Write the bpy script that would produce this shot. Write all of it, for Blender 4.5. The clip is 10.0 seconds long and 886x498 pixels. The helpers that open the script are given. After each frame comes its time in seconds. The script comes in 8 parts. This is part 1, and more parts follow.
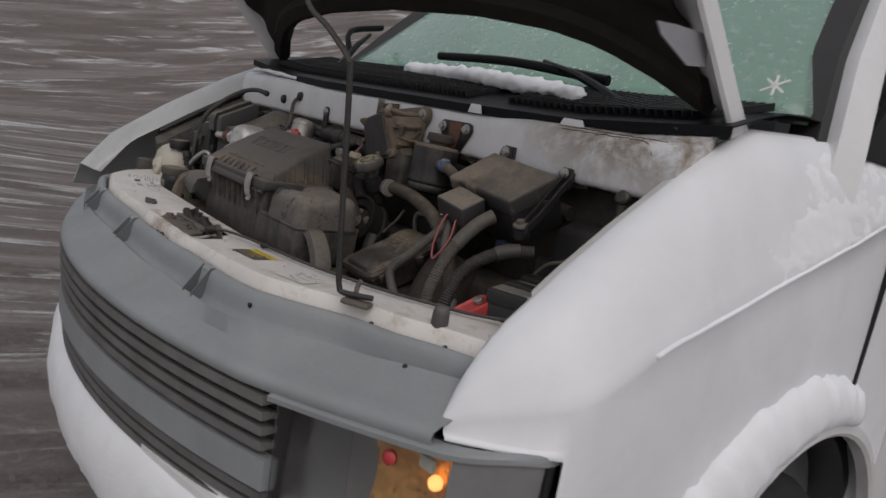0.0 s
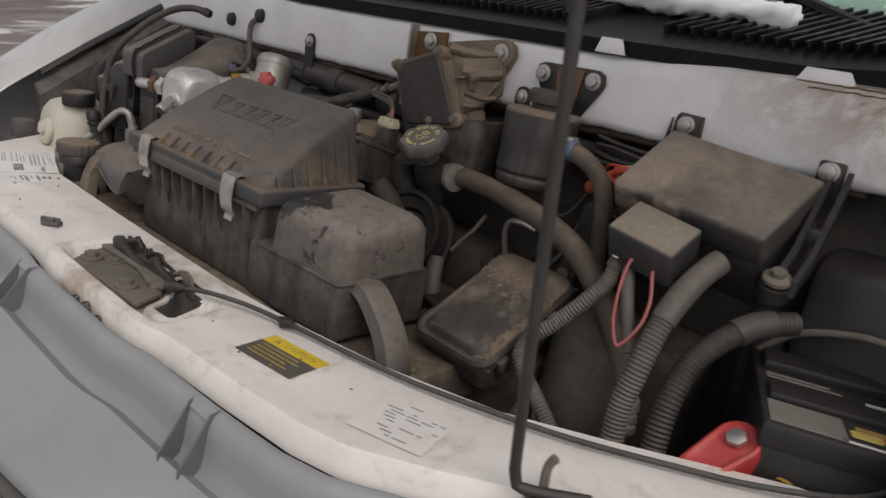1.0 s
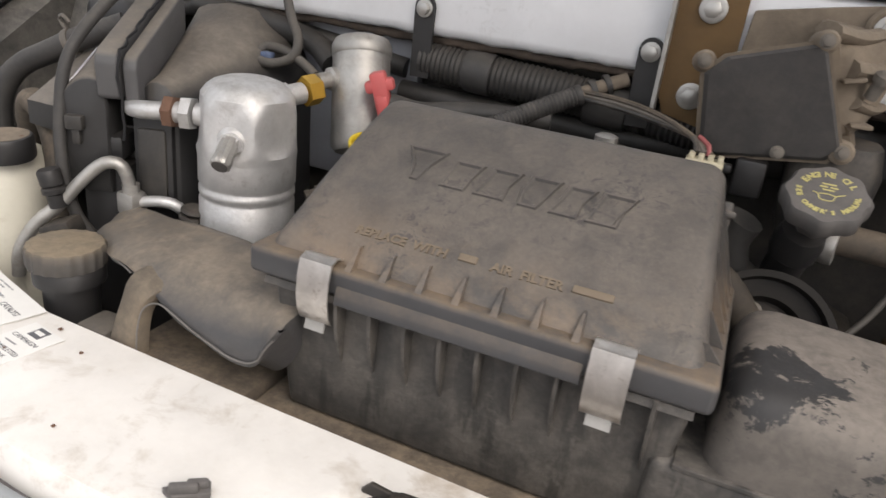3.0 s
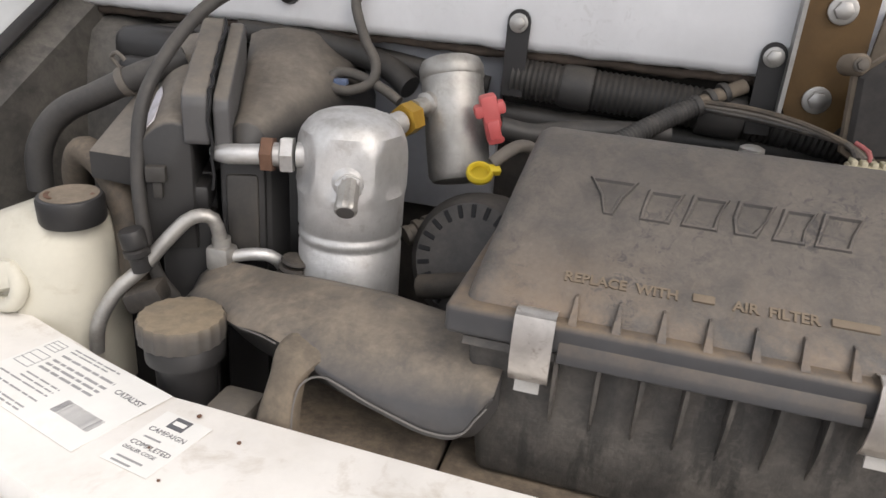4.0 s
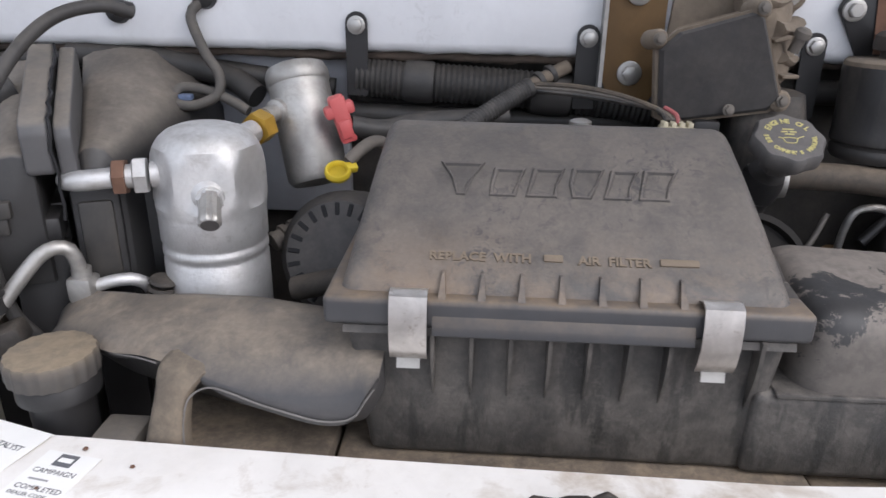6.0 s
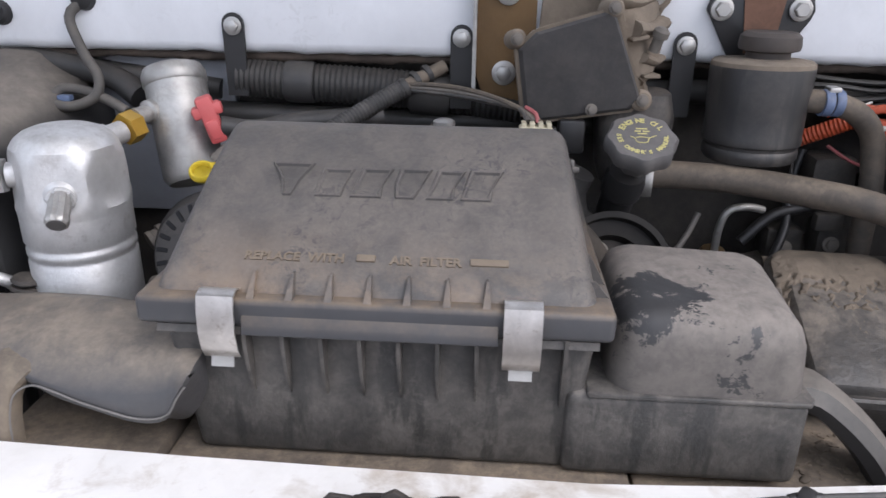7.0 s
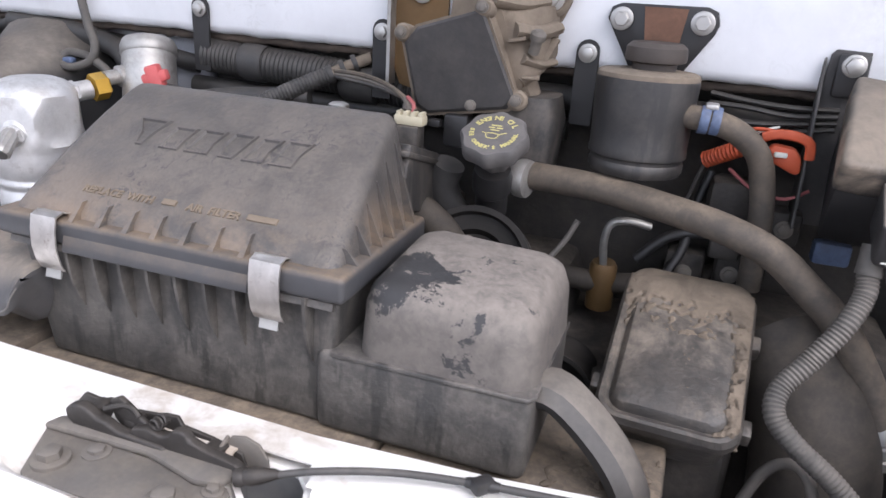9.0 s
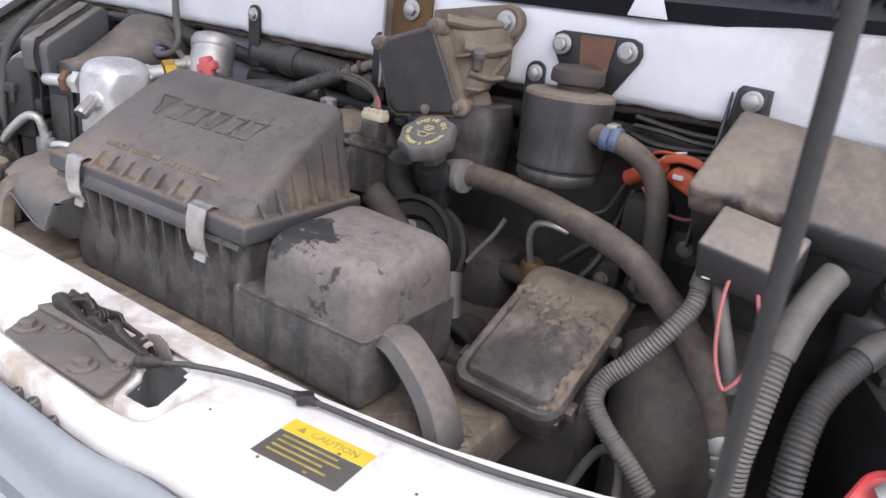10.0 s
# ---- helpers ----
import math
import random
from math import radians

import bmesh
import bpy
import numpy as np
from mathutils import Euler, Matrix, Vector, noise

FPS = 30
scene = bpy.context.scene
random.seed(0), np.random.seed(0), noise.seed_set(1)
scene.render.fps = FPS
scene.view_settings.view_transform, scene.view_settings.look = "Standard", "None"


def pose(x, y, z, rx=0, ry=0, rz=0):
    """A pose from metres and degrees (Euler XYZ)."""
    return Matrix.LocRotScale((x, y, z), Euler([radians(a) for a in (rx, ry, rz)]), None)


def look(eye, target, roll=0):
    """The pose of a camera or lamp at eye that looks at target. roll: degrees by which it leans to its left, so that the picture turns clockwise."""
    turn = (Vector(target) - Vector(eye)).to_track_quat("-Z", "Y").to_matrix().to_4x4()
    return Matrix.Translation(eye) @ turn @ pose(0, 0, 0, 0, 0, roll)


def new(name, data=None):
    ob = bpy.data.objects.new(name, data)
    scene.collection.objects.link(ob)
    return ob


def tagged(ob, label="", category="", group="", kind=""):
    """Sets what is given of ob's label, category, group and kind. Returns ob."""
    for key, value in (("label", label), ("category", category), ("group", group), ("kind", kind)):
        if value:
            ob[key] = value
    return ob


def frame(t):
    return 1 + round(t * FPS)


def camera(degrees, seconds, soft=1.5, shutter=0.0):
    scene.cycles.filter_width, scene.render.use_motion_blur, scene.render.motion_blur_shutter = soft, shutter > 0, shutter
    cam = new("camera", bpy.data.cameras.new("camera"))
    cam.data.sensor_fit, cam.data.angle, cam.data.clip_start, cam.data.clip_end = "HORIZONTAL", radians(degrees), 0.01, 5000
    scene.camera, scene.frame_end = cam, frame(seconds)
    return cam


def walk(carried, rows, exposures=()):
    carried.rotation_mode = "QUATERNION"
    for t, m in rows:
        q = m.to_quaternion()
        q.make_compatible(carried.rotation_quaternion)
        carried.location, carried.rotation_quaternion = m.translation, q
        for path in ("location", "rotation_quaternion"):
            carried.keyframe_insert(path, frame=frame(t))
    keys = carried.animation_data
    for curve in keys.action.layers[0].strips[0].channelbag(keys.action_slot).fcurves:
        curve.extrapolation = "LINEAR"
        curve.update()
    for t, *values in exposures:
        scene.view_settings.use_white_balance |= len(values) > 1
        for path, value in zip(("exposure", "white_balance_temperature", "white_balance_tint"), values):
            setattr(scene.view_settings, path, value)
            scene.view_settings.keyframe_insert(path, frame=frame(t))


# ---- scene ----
cam = camera(64.0, 10.0, shutter=0.2)
PATH = [
    (0, (1.48, -0.346, 1.307), (0.007, 0.964, 0.968), 11.4),
    (0.5, (1.082, -0.218, 1.321), (-0.274, 1.188, 0.89), 10.2),
    (1, (0.805, -0.149, 1.339), (-0.408, 1.329, 0.754), 9.8),
    (1.5, (0.565, -0.152, 1.339), (-0.388, 1.471, 0.662), 8.3),
    (2, (0.396, -0.133, 1.342), (-0.424, 1.551, 0.641), 8.1),
    (2.5, (0.219, -0.095, 1.33), (-0.522, 1.613, 0.599), 7.5),
    (3, (0.08, -0.062, 1.343), (-0.591, 1.653, 0.564), 7.0),
    (4.5, (-0.182, -0.093, 1.333), (-0.514, 1.733, 0.59), 3.4),
    (5, (-0.189, -0.108, 1.336), (-0.402, 1.737, 0.594), 2.7),
    (6.5, (-0.06, -0.107, 1.342), (-0.151, 1.748, 0.6), 0.8),
    (7, (0.018, -0.102, 1.345), (-0.107, 1.749, 0.597), 0.8),
    (7.5, (0.105, -0.086, 1.342), (-0.114, 1.755, 0.593), 1.0),
    (8, (0.168, -0.065, 1.339), (-0.181, 1.758, 0.596), 1.8),
    (8.5, (0.223, -0.058, 1.338), (-0.222, 1.747, 0.601), 2.3),
    (9, (0.331, -0.089, 1.334), (-0.265, 1.681, 0.617), 3.6),
    (9.5, (0.448, -0.116, 1.341), (-0.309, 1.585, 0.612), 4.3),
    (10, (0.605, -0.086, 1.357), (-0.398, 1.495, 0.653), 6.6),
]
EXPOSURES = [(0.0, -0.67, 6700, 14), (0.6, -0.68, 6750, 14), (1.0, -0.12, 6950, 15), (1.6, 0.4, 6980, 13), (2.4, 0.83, 6880, 13), (3.2, 0.82, 6880, 13), (5.2, 0.86, 6500, 14), (6.3, 0.9, 6100, 15), (8.0, 1.2, 6000, 16), (9.0, 1.36, 6050, 17), (10.0, 1.16, 6100, 17)]
walk(cam, [(t, look(eye, target, roll)) for t, eye, target, roll in PATH], EXPOSURES)

# ---- overcast daylight ----
world = bpy.data.worlds.new("overcast_sky")
scene.world = world
world.use_nodes = True
wn = world.node_tree.nodes
sky = wn.new("ShaderNodeTexSky")
sky.sky_type = "NISHITA"
sky.sun_disc = False
sky.sun_elevation = radians(38)
sky.sun_rotation = radians(122)
sky.air_density, sky.dust_density, sky.ozone_density = 1.0, 4.0, 1.0
grey = wn.new("ShaderNodeMix")
grey.data_type = "RGBA"
grey.inputs[0].default_value = 0.75
grey.inputs[7].default_value = (8.0, 8.4, 8.9, 1)
world.node_tree.links.new(sky.outputs[0], grey.inputs[6])
world.node_tree.links.new(grey.outputs[2], wn["Background"].inputs[0])
wn["Background"].inputs[1].default_value = 0.1
sun_data = bpy.data.lights.new("sun", "SUN")
sun_data.energy, sun_data.angle, sun_data.color = 1.3, radians(40), (1.0, 0.98, 0.95)
sun = new("sun", sun_data)
sun.matrix_world = look((2.8, -1.5, 4.6), (0, 0.4, 1.0))

# ---- materials ----


def node(nt, kind, **inputs):
    n = nt.nodes.new(kind)
    for k, v in inputs.items():
        n.inputs[k.replace("_", " ")].default_value = v
    return n


def ramp(nt, fac, lo, hi):
    r = nt.nodes.new("ShaderNodeMapRange")
    r.inputs[1].default_value, r.inputs[2].default_value = lo, hi
    nt.links.new(fac, r.inputs[0])
    return r.outputs[0]


def mix(nt, fac, a, b):
    m = nt.nodes.new("ShaderNodeMix")
    m.data_type = "RGBA"
    for sock, v in ((m.inputs[0], fac), (m.inputs[6], a), (m.inputs[7], b)):
        if isinstance(v, (int, float)):
            sock.default_value = v
        elif isinstance(v, tuple):
            sock.default_value = (*v, 1)
        else:
            nt.links.new(v, sock)
    return m.outputs[2]


def times(nt, a, b, op="MULTIPLY"):
    m = nt.nodes.new("ShaderNodeMath")
    m.operation = op
    m.use_clamp = op != "SUBTRACT"
    for sock, v in zip(m.inputs, (a, b)):
        if isinstance(v, (int, float)):
            sock.default_value = v
        else:
            nt.links.new(v, sock)
    return m.outputs[0]


def nearness(nt, co, where):
    """1 at the place where[:3], falling to 0 at the distance where[3]."""
    d = nt.nodes.new("ShaderNodeVectorMath")
    d.operation = "DISTANCE"
    d.inputs[1].default_value = where[:3]
    nt.links.new(co, d.inputs[0])
    return ramp(nt, d.outputs["Value"], where[3], 0.0)


def surface(name, color, rough=0.5, metal=0.0, dust=0.0, dust_color=(0.21, 0.17, 0.13), stain=0.0, stain_color=(0.1, 0.07, 0.05),
            grain=120.0, blotch=14.0, bump=0.15, vary=0.25, coat=0.0, everywhere=0.25, streak=0.0, dust_edge=(0.38, 0.62), spec=0.5, floor=0.3, smudge=0.35, stain_from=None, grime_at=None, bare_at=None, stain_edge=(0.56, 0.70), upward=(0.1, 0.85), drip=0.0, scuff=0.0, scuff_color=(0.03, 0.029, 0.029)):
    """A worn surface: base colour with two scales of variation, dust that settles on upward faces, stains and fine relief."""
    m = bpy.data.materials.new(name)
    m.use_nodes = True
    nt = m.node_tree
    b = nt.nodes["Principled BSDF"]
    co = nt.nodes.new("ShaderNodeTexCoord").outputs["Object"]
    fine = node(nt, "ShaderNodeTexNoise", Scale=grain, Detail=6.0, Roughness=0.65)
    big = node(nt, "ShaderNodeTexNoise", Scale=blotch, Detail=5.0, Roughness=0.6, Distortion=0.4)
    for n in (fine, big):
        nt.links.new(co, n.inputs["Vector"])
    dark = tuple(c * (1 - vary) for c in color)
    light = tuple(min(1, c * (1 + vary * 0.6)) for c in color)
    col = mix(nt, ramp(nt, big.outputs[0], 0.3, 0.7), dark, light)
    fine_f = ramp(nt, fine.outputs[0], 0.25, 0.75)
    col = mix(nt, times(nt, fine_f, vary * 0.5), col, tuple(c * 0.55 for c in color))
    rgh = None
    if stain:
        spots = node(nt, "ShaderNodeTexNoise", Scale=blotch * 1.9, Detail=9.0, Roughness=0.72, Distortion=0.3)
        nt.links.new(co, spots.inputs["Vector"])
        f = times(nt, ramp(nt, spots.outputs[0], *stain_edge), stain)
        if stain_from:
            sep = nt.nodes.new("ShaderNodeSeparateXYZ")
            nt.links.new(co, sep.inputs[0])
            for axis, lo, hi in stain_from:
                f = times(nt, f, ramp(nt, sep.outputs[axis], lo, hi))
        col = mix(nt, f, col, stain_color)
    if grime_at:
        ooze = node(nt, "ShaderNodeTexNoise", Scale=22.0, Detail=6.0, Roughness=0.6, Distortion=0.4)
        nt.links.new(co, ooze.inputs["Vector"])
        f = ramp(nt, times(nt, ooze.outputs[0], times(nt, nearness(nt, co, grime_at), 0.3), "ADD"), 0.58, 0.82)
        col = mix(nt, times(nt, f, 0.8), col, stain_color)
    if streak:
        mp = nt.nodes.new("ShaderNodeMapping")
        mp.inputs["Scale"].default_value = (60, 60, 5)
        nt.links.new(co, mp.inputs[0])
        s = node(nt, "ShaderNodeTexNoise", Scale=1.0, Detail=5.0, Roughness=0.6)
        nt.links.new(mp.outputs[0], s.inputs["Vector"])
        col = mix(nt, times(nt, ramp(nt, s.outputs[0], 0.5, 0.72), streak), col, dust_color)
    if dust:
        geo = nt.nodes.new("ShaderNodeNewGeometry")
        xyz = nt.nodes.new("ShaderNodeSeparateXYZ")
        nt.links.new(geo.outputs["Normal"], xyz.inputs[0])
        up = ramp(nt, xyz.outputs[2], *upward)
        patch = node(nt, "ShaderNodeTexNoise", Scale=blotch * 1.4, Detail=10.0, Roughness=0.75, Distortion=0.25)
        nt.links.new(co, patch.inputs["Vector"])
        dusty = patch.outputs[0]
        if bare_at:
            dusty = times(nt, dusty, times(nt, nearness(nt, co, bare_at), 0.19), "SUBTRACT")
        pf = ramp(nt, dusty, *dust_edge)
        lay = times(nt, times(nt, up, 1 - everywhere), everywhere, "ADD")
        f = times(nt, times(nt, lay, times(nt, times(nt, pf, 1 - floor), floor, "ADD")), dust)
        if smudge:
            smear = node(nt, "ShaderNodeTexNoise", Scale=blotch * 3.6, Detail=10.0, Roughness=0.75, Distortion=0.35)
            nt.links.new(co, smear.inputs["Vector"])
            f = times(nt, f, times(nt, times(nt, ramp(nt, smear.outputs[0], 0.40, 0.54), smudge), 1 - smudge, "ADD"))
        if drip:
            run = nt.nodes.new("ShaderNodeMapping")
            run.inputs["Scale"].default_value = (38, 38, 7)
            nt.links.new(co, run.inputs[0])
            runs = node(nt, "ShaderNodeTexNoise", Scale=1.0, Detail=7.0, Roughness=0.6)
            nt.links.new(run.outputs[0], runs.inputs["Vector"])
            f = times(nt, f, times(nt, 1.0, times(nt, ramp(nt, runs.outputs[0], 0.54, 0.60), drip), "SUBTRACT"))
        tint = mix(nt, fine_f, dust_color, tuple(c * 0.72 for c in dust_color))
        col = mix(nt, f, col, tint)
        rgh = times(nt, times(nt, f, max(0.0, 0.8 - rough)), rough, "ADD")
        if metal:
            nt.links.new(times(nt, times(nt, f, -metal), metal, "ADD"), b.inputs["Metallic"])
    if scuff:
        rub = node(nt, "ShaderNodeTexNoise", Scale=blotch * 10.0, Detail=8.0, Roughness=0.75, Distortion=1.2)
        where = node(nt, "ShaderNodeTexNoise", Scale=blotch * 1.3, Detail=3.0, Roughness=0.5)
        for n in (rub, where):
            nt.links.new(co, n.inputs["Vector"])
        f = times(nt, ramp(nt, rub.outputs[0], 0.53, 0.60), times(nt, ramp(nt, where.outputs[0], 0.47, 0.62), scuff))
        col = mix(nt, f, col, scuff_color)
    nt.links.new(col, b.inputs["Base Color"])
    b.inputs["Metallic"].default_value = metal
    b.inputs["Specular IOR Level"].default_value = spec
    if coat:
        b.inputs["Coat Weight"].default_value = coat
        b.inputs["Coat Roughness"].default_value = 0.12
    if rgh:
        nt.links.new(rgh, b.inputs["Roughness"])
    else:
        nt.links.new(times(nt, times(nt, big.outputs[0], 0.2), rough - 0.1, "ADD"), b.inputs["Roughness"])
    if bump:
        bp = node(nt, "ShaderNodeBump", Strength=bump, Distance=0.002)
        nt.links.new(fine.outputs[0], bp.inputs["Height"])
        nt.links.new(bp.outputs[0], b.inputs["Normal"])
    return m


def glass(name, color, rough=0.05, frost=0.0):
    m = bpy.data.materials.new(name)
    m.use_nodes = True
    nt = m.node_tree
    b = nt.nodes["Principled BSDF"]
    b.inputs["Base Color"].default_value = (*color, 1)
    b.inputs["Transmission Weight"].default_value = 1.0
    b.inputs["Roughness"].default_value = rough
    b.inputs["IOR"].default_value = 1.45
    if frost:
        co = nt.nodes.new("ShaderNodeTexCoord").outputs["Object"]
        n = node(nt, "ShaderNodeTexNoise", Scale=45.0, Detail=7.0, Roughness=0.7)
        nt.links.new(co, n.inputs["Vector"])
        f = ramp(nt, n.outputs[0], 0.54, 0.72)
        nt.links.new(times(nt, times(nt, f, 0.5), rough, "ADD"), b.inputs["Roughness"])
        nt.links.new(times(nt, times(nt, f, -0.85), 1 - frost, "ADD"), b.inputs["Transmission Weight"])
        nt.links.new(mix(nt, f, color, (0.75, 0.82, 0.8)), b.inputs["Base Color"])
    return m


WHITE = surface("white_paint", (0.74, 0.75, 0.76), 0.32, vary=0.04, coat=0.4, bump=0.03, dust=0.0)
# Far fender only: the white paint in a greyer tone, with random spots.
FAR_PAINT = surface("grey_toned_white_paint", (0.50, 0.515, 0.52), 0.35, vary=0.12, coat=0.3, bump=0.08, blotch=6, stain=0.3, stain_color=(0.3, 0.29, 0.27))
WHITE_SNOWED = surface("white_paint_frosted", (0.80, 0.82, 0.85), 0.5, vary=0.07, coat=0.1, bump=0.25, grain=45, blotch=5)
RAIL_WHITE = surface("dirty_white_paint", (0.79, 0.765, 0.73), 0.42, vary=0.1, stain=0.45, stain_color=(0.34, 0.26, 0.18), blotch=9, bump=0.08,
                     dust=0.3, dust_color=(0.55, 0.49, 0.4), dust_edge=(0.5, 0.75), grime_at=(0.03, -0.96, 0.99, 0.17))
SEAM_DIRT = surface("brown_seam_dirt", (0.2, 0.145, 0.095), 0.9, vary=0.6, bump=0.5, grain=200, blotch=60)
SEALER = surface("crumbling_sealer", (0.07, 0.052, 0.04), 0.9, vary=0.5, bump=0.8, grain=140, blotch=30, stain=0.6, stain_color=(0.02, 0.018, 0.016))
WALL_GREY = surface("dusty_grey_body_paint", (0.30, 0.31, 0.34), 0.55, vary=0.15, dust=0.5, dust_color=(0.24, 0.21, 0.18), everywhere=0.4, blotch=10)
WALL_WHITE = surface("firewall_paint", (0.72, 0.73, 0.75), 0.34, vary=0.13, scuff=0.35, scuff_color=(0.5, 0.5, 0.5), stain=0.95, stain_color=(0.2, 0.14, 0.085), blotch=6, bump=0.05, stain_from=((0, 0.42, 0.66), (2, 1.24, 1.335)), stain_edge=(0.40, 0.56))
PLASTIC = surface("dusty_black_plastic", (0.024, 0.024, 0.025), 0.45, dust=0.9, dust_color=(0.205, 0.175, 0.145), stain=0.6, stain_color=(0.012, 0.012, 0.013), blotch=13, bump=0.2, streak=0.25, everywhere=0.4, floor=0.1, dust_edge=(0.43, 0.58), smudge=0.6)
LID = surface("dusty_lid_plastic", (0.052, 0.05, 0.049), 0.40, dust=0.75, dust_color=(0.205, 0.176, 0.15), blotch=9, bump=0.4, grain=260, everywhere=0.3, stain=0.75, stain_color=(0.235, 0.165, 0.105), floor=0.5, smudge=0.45,
              stain_from=((2, 0.18, 0.14),), stain_edge=(0.42, 0.6), scuff=0.75, scuff_color=(0.05, 0.048, 0.048))
FLANGE = surface("slate_lid_flange", (0.05, 0.052, 0.057), 0.42, vary=0.2, dust=0.9, dust_color=(0.24, 0.175, 0.115), everywhere=0.06, blotch=12, bump=0.1, floor=0.4)
RESERV = surface("smeared_reservoir", (0.02, 0.02, 0.021), 0.45, dust=0.65, dust_color=(0.19, 0.165, 0.14), everywhere=0.36, blotch=11, dust_edge=(0.38, 0.60), floor=0.25, smudge=0.4, bump=0.12, drip=0.75)
# The stain mask of the tub turns the plastic darker towards its bottom.
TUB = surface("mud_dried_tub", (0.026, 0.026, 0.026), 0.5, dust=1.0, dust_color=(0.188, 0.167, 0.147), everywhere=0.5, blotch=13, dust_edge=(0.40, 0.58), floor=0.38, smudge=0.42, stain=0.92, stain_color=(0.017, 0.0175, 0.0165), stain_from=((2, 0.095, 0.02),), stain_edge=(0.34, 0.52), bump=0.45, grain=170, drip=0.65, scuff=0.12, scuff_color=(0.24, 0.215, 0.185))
POST = surface("mud_coated_post", (0.06, 0.052, 0.045), 0.8, dust=0.95, dust_color=(0.25, 0.2, 0.145), everywhere=0.8, blotch=14, floor=0.45, smudge=0.3, bump=0.2)
CASEGREY = surface("dusty_grey_case", (0.085, 0.085, 0.089), 0.5, dust=0.95, dust_color=(0.25, 0.218, 0.18), everywhere=0.06, blotch=9, bump=0.15, floor=0.6, smudge=0.25, upward=(0.35, 0.85))
HEATER = surface("dusty_heater_plastic", (0.03, 0.03, 0.031), 0.42, dust=0.95, dust_color=(0.26, 0.226, 0.188), everywhere=0.03, blotch=8, bump=0.15, floor=0.6, smudge=0.25, upward=(0.3, 0.8))
DUSTY_PULLEY = surface("dusty_pulley", (0.014, 0.0135, 0.0135), 0.7, dust=0.45, dust_color=(0.08, 0.067, 0.055), everywhere=0.25, blotch=14, bump=0.15, floor=0.4, spec=0.25)
# Pale specks: bits of melting snow plus wet highlights painted into the colour.
LOUVRE = surface("glossy_wet_louvre", (0.008, 0.0085, 0.0095), 0.3, vary=0.3, spec=0.3, bump=0.2, grain=60, stain=0.5, stain_color=(0.35, 0.37, 0.4), blotch=40, stain_edge=(0.6, 0.72))
HOSEDARK = surface("grey_black_hose", (0.03, 0.03, 0.031), 0.55, dust=0.6, dust_color=(0.17, 0.152, 0.132), everywhere=0.35, blotch=12, bump=0.12, floor=0.3)
WORN = surface("worn_plastic_edge", (0.15, 0.14, 0.13), 0.6, vary=0.3, bump=0.1)
BLACK = surface("black_plastic", (0.017, 0.017, 0.018), 0.45, dust=0.22, dust_color=(0.12, 0.10, 0.085), bump=0.1)
WET_BLACK = surface("wet_black_plastic", (0.006, 0.0065, 0.008), 0.42, vary=0.3, bump=0.35, grain=90, stain=0.35, stain_color=(0.4, 0.43, 0.47), blotch=30, stain_edge=(0.63, 0.75), spec=0.15)
LINING = surface("black_hood_lining", (0.016, 0.0145, 0.0135), 0.8, vary=0.4, bump=0.3, grain=60, spec=0.25, dust=0.5, dust_color=(0.08, 0.066, 0.055), everywhere=0.5, blotch=5)
DEEP = surface("grimy_engine_metal", (0.02, 0.0185, 0.0175), 0.7, dust=0.75, dust_color=(0.145, 0.12, 0.096), bump=0.5, blotch=22, everywhere=0.35, floor=0.2)
RUBBER = surface("dusty_rubber", (0.03, 0.028, 0.027), 0.7, dust=0.9, dust_color=(0.235, 0.183, 0.132), bump=0.15, everywhere=0.5, blotch=13, floor=0.45, smudge=0.4)
CONDUIT = surface("corrugated_conduit", (0.055, 0.053, 0.051), 0.55, dust=0.9, dust_color=(0.195, 0.172, 0.146), everywhere=0.5, bump=0.05, floor=0.5)
HEADER = surface("grey_header_plastic", (0.27, 0.29, 0.305), 0.5, vary=0.12, bump=0.08, dust=0.35, dust_color=(0.34, 0.34, 0.32), blotch=8)
# Header grey darkened: shade on the gusset sides is put into the colour.
GUSSET = surface("shade_toned_gusset_plastic", (0.13, 0.14, 0.148), 0.5, vary=0.15, dust=0.3, dust_color=(0.28, 0.28, 0.27), everywhere=0.05, blotch=12)
GRILLE = surface("dirty_grille_plastic", (0.14, 0.145, 0.15), 0.6, vary=0.3, dust=0.6, dust_color=(0.2, 0.18, 0.15), everywhere=0.6, bump=0.1)
ALU = surface("brushed_aluminium", (0.70, 0.695, 0.69), 0.46, metal=0.72, vary=0.2, dust=0.6, dust_color=(0.46, 0.44, 0.41), everywhere=0.22, bump=0.3, grain=220, blotch=22, stain=0.4, stain_color=(0.3, 0.27, 0.24), stain_edge=(0.55, 0.7), smudge=0.5)
ALU_DULL = surface("dull_aluminium", (0.5, 0.49, 0.47), 0.45, metal=0.75, vary=0.3, dust=0.5, dust_color=(0.34, 0.3, 0.25), everywhere=0.35, bump=0.2, blotch=25, stain=0.4, stain_color=(0.2, 0.17, 0.14), stain_edge=(0.52, 0.68))
STEEL = surface("galvanised_clip", (0.66, 0.63, 0.6), 0.36, metal=0.9, vary=0.25, stain=0.6, stain_color=(0.2, 0.15, 0.1), blotch=45, bump=0.1, dust=0.2, dust_color=(0.3, 0.25, 0.2), everywhere=0.6)
BOLT = surface("zinc_bolt", (0.5, 0.49, 0.47), 0.42, metal=0.85, vary=0.2, dust=0.35, bump=0.1)
DUSTY_STEEL = surface("dust_coated_steel", (0.13, 0.12, 0.11), 0.7, metal=0.2, dust=0.9, dust_color=(0.22, 0.19, 0.155), everywhere=0.7, bump=0.2, blotch=18)
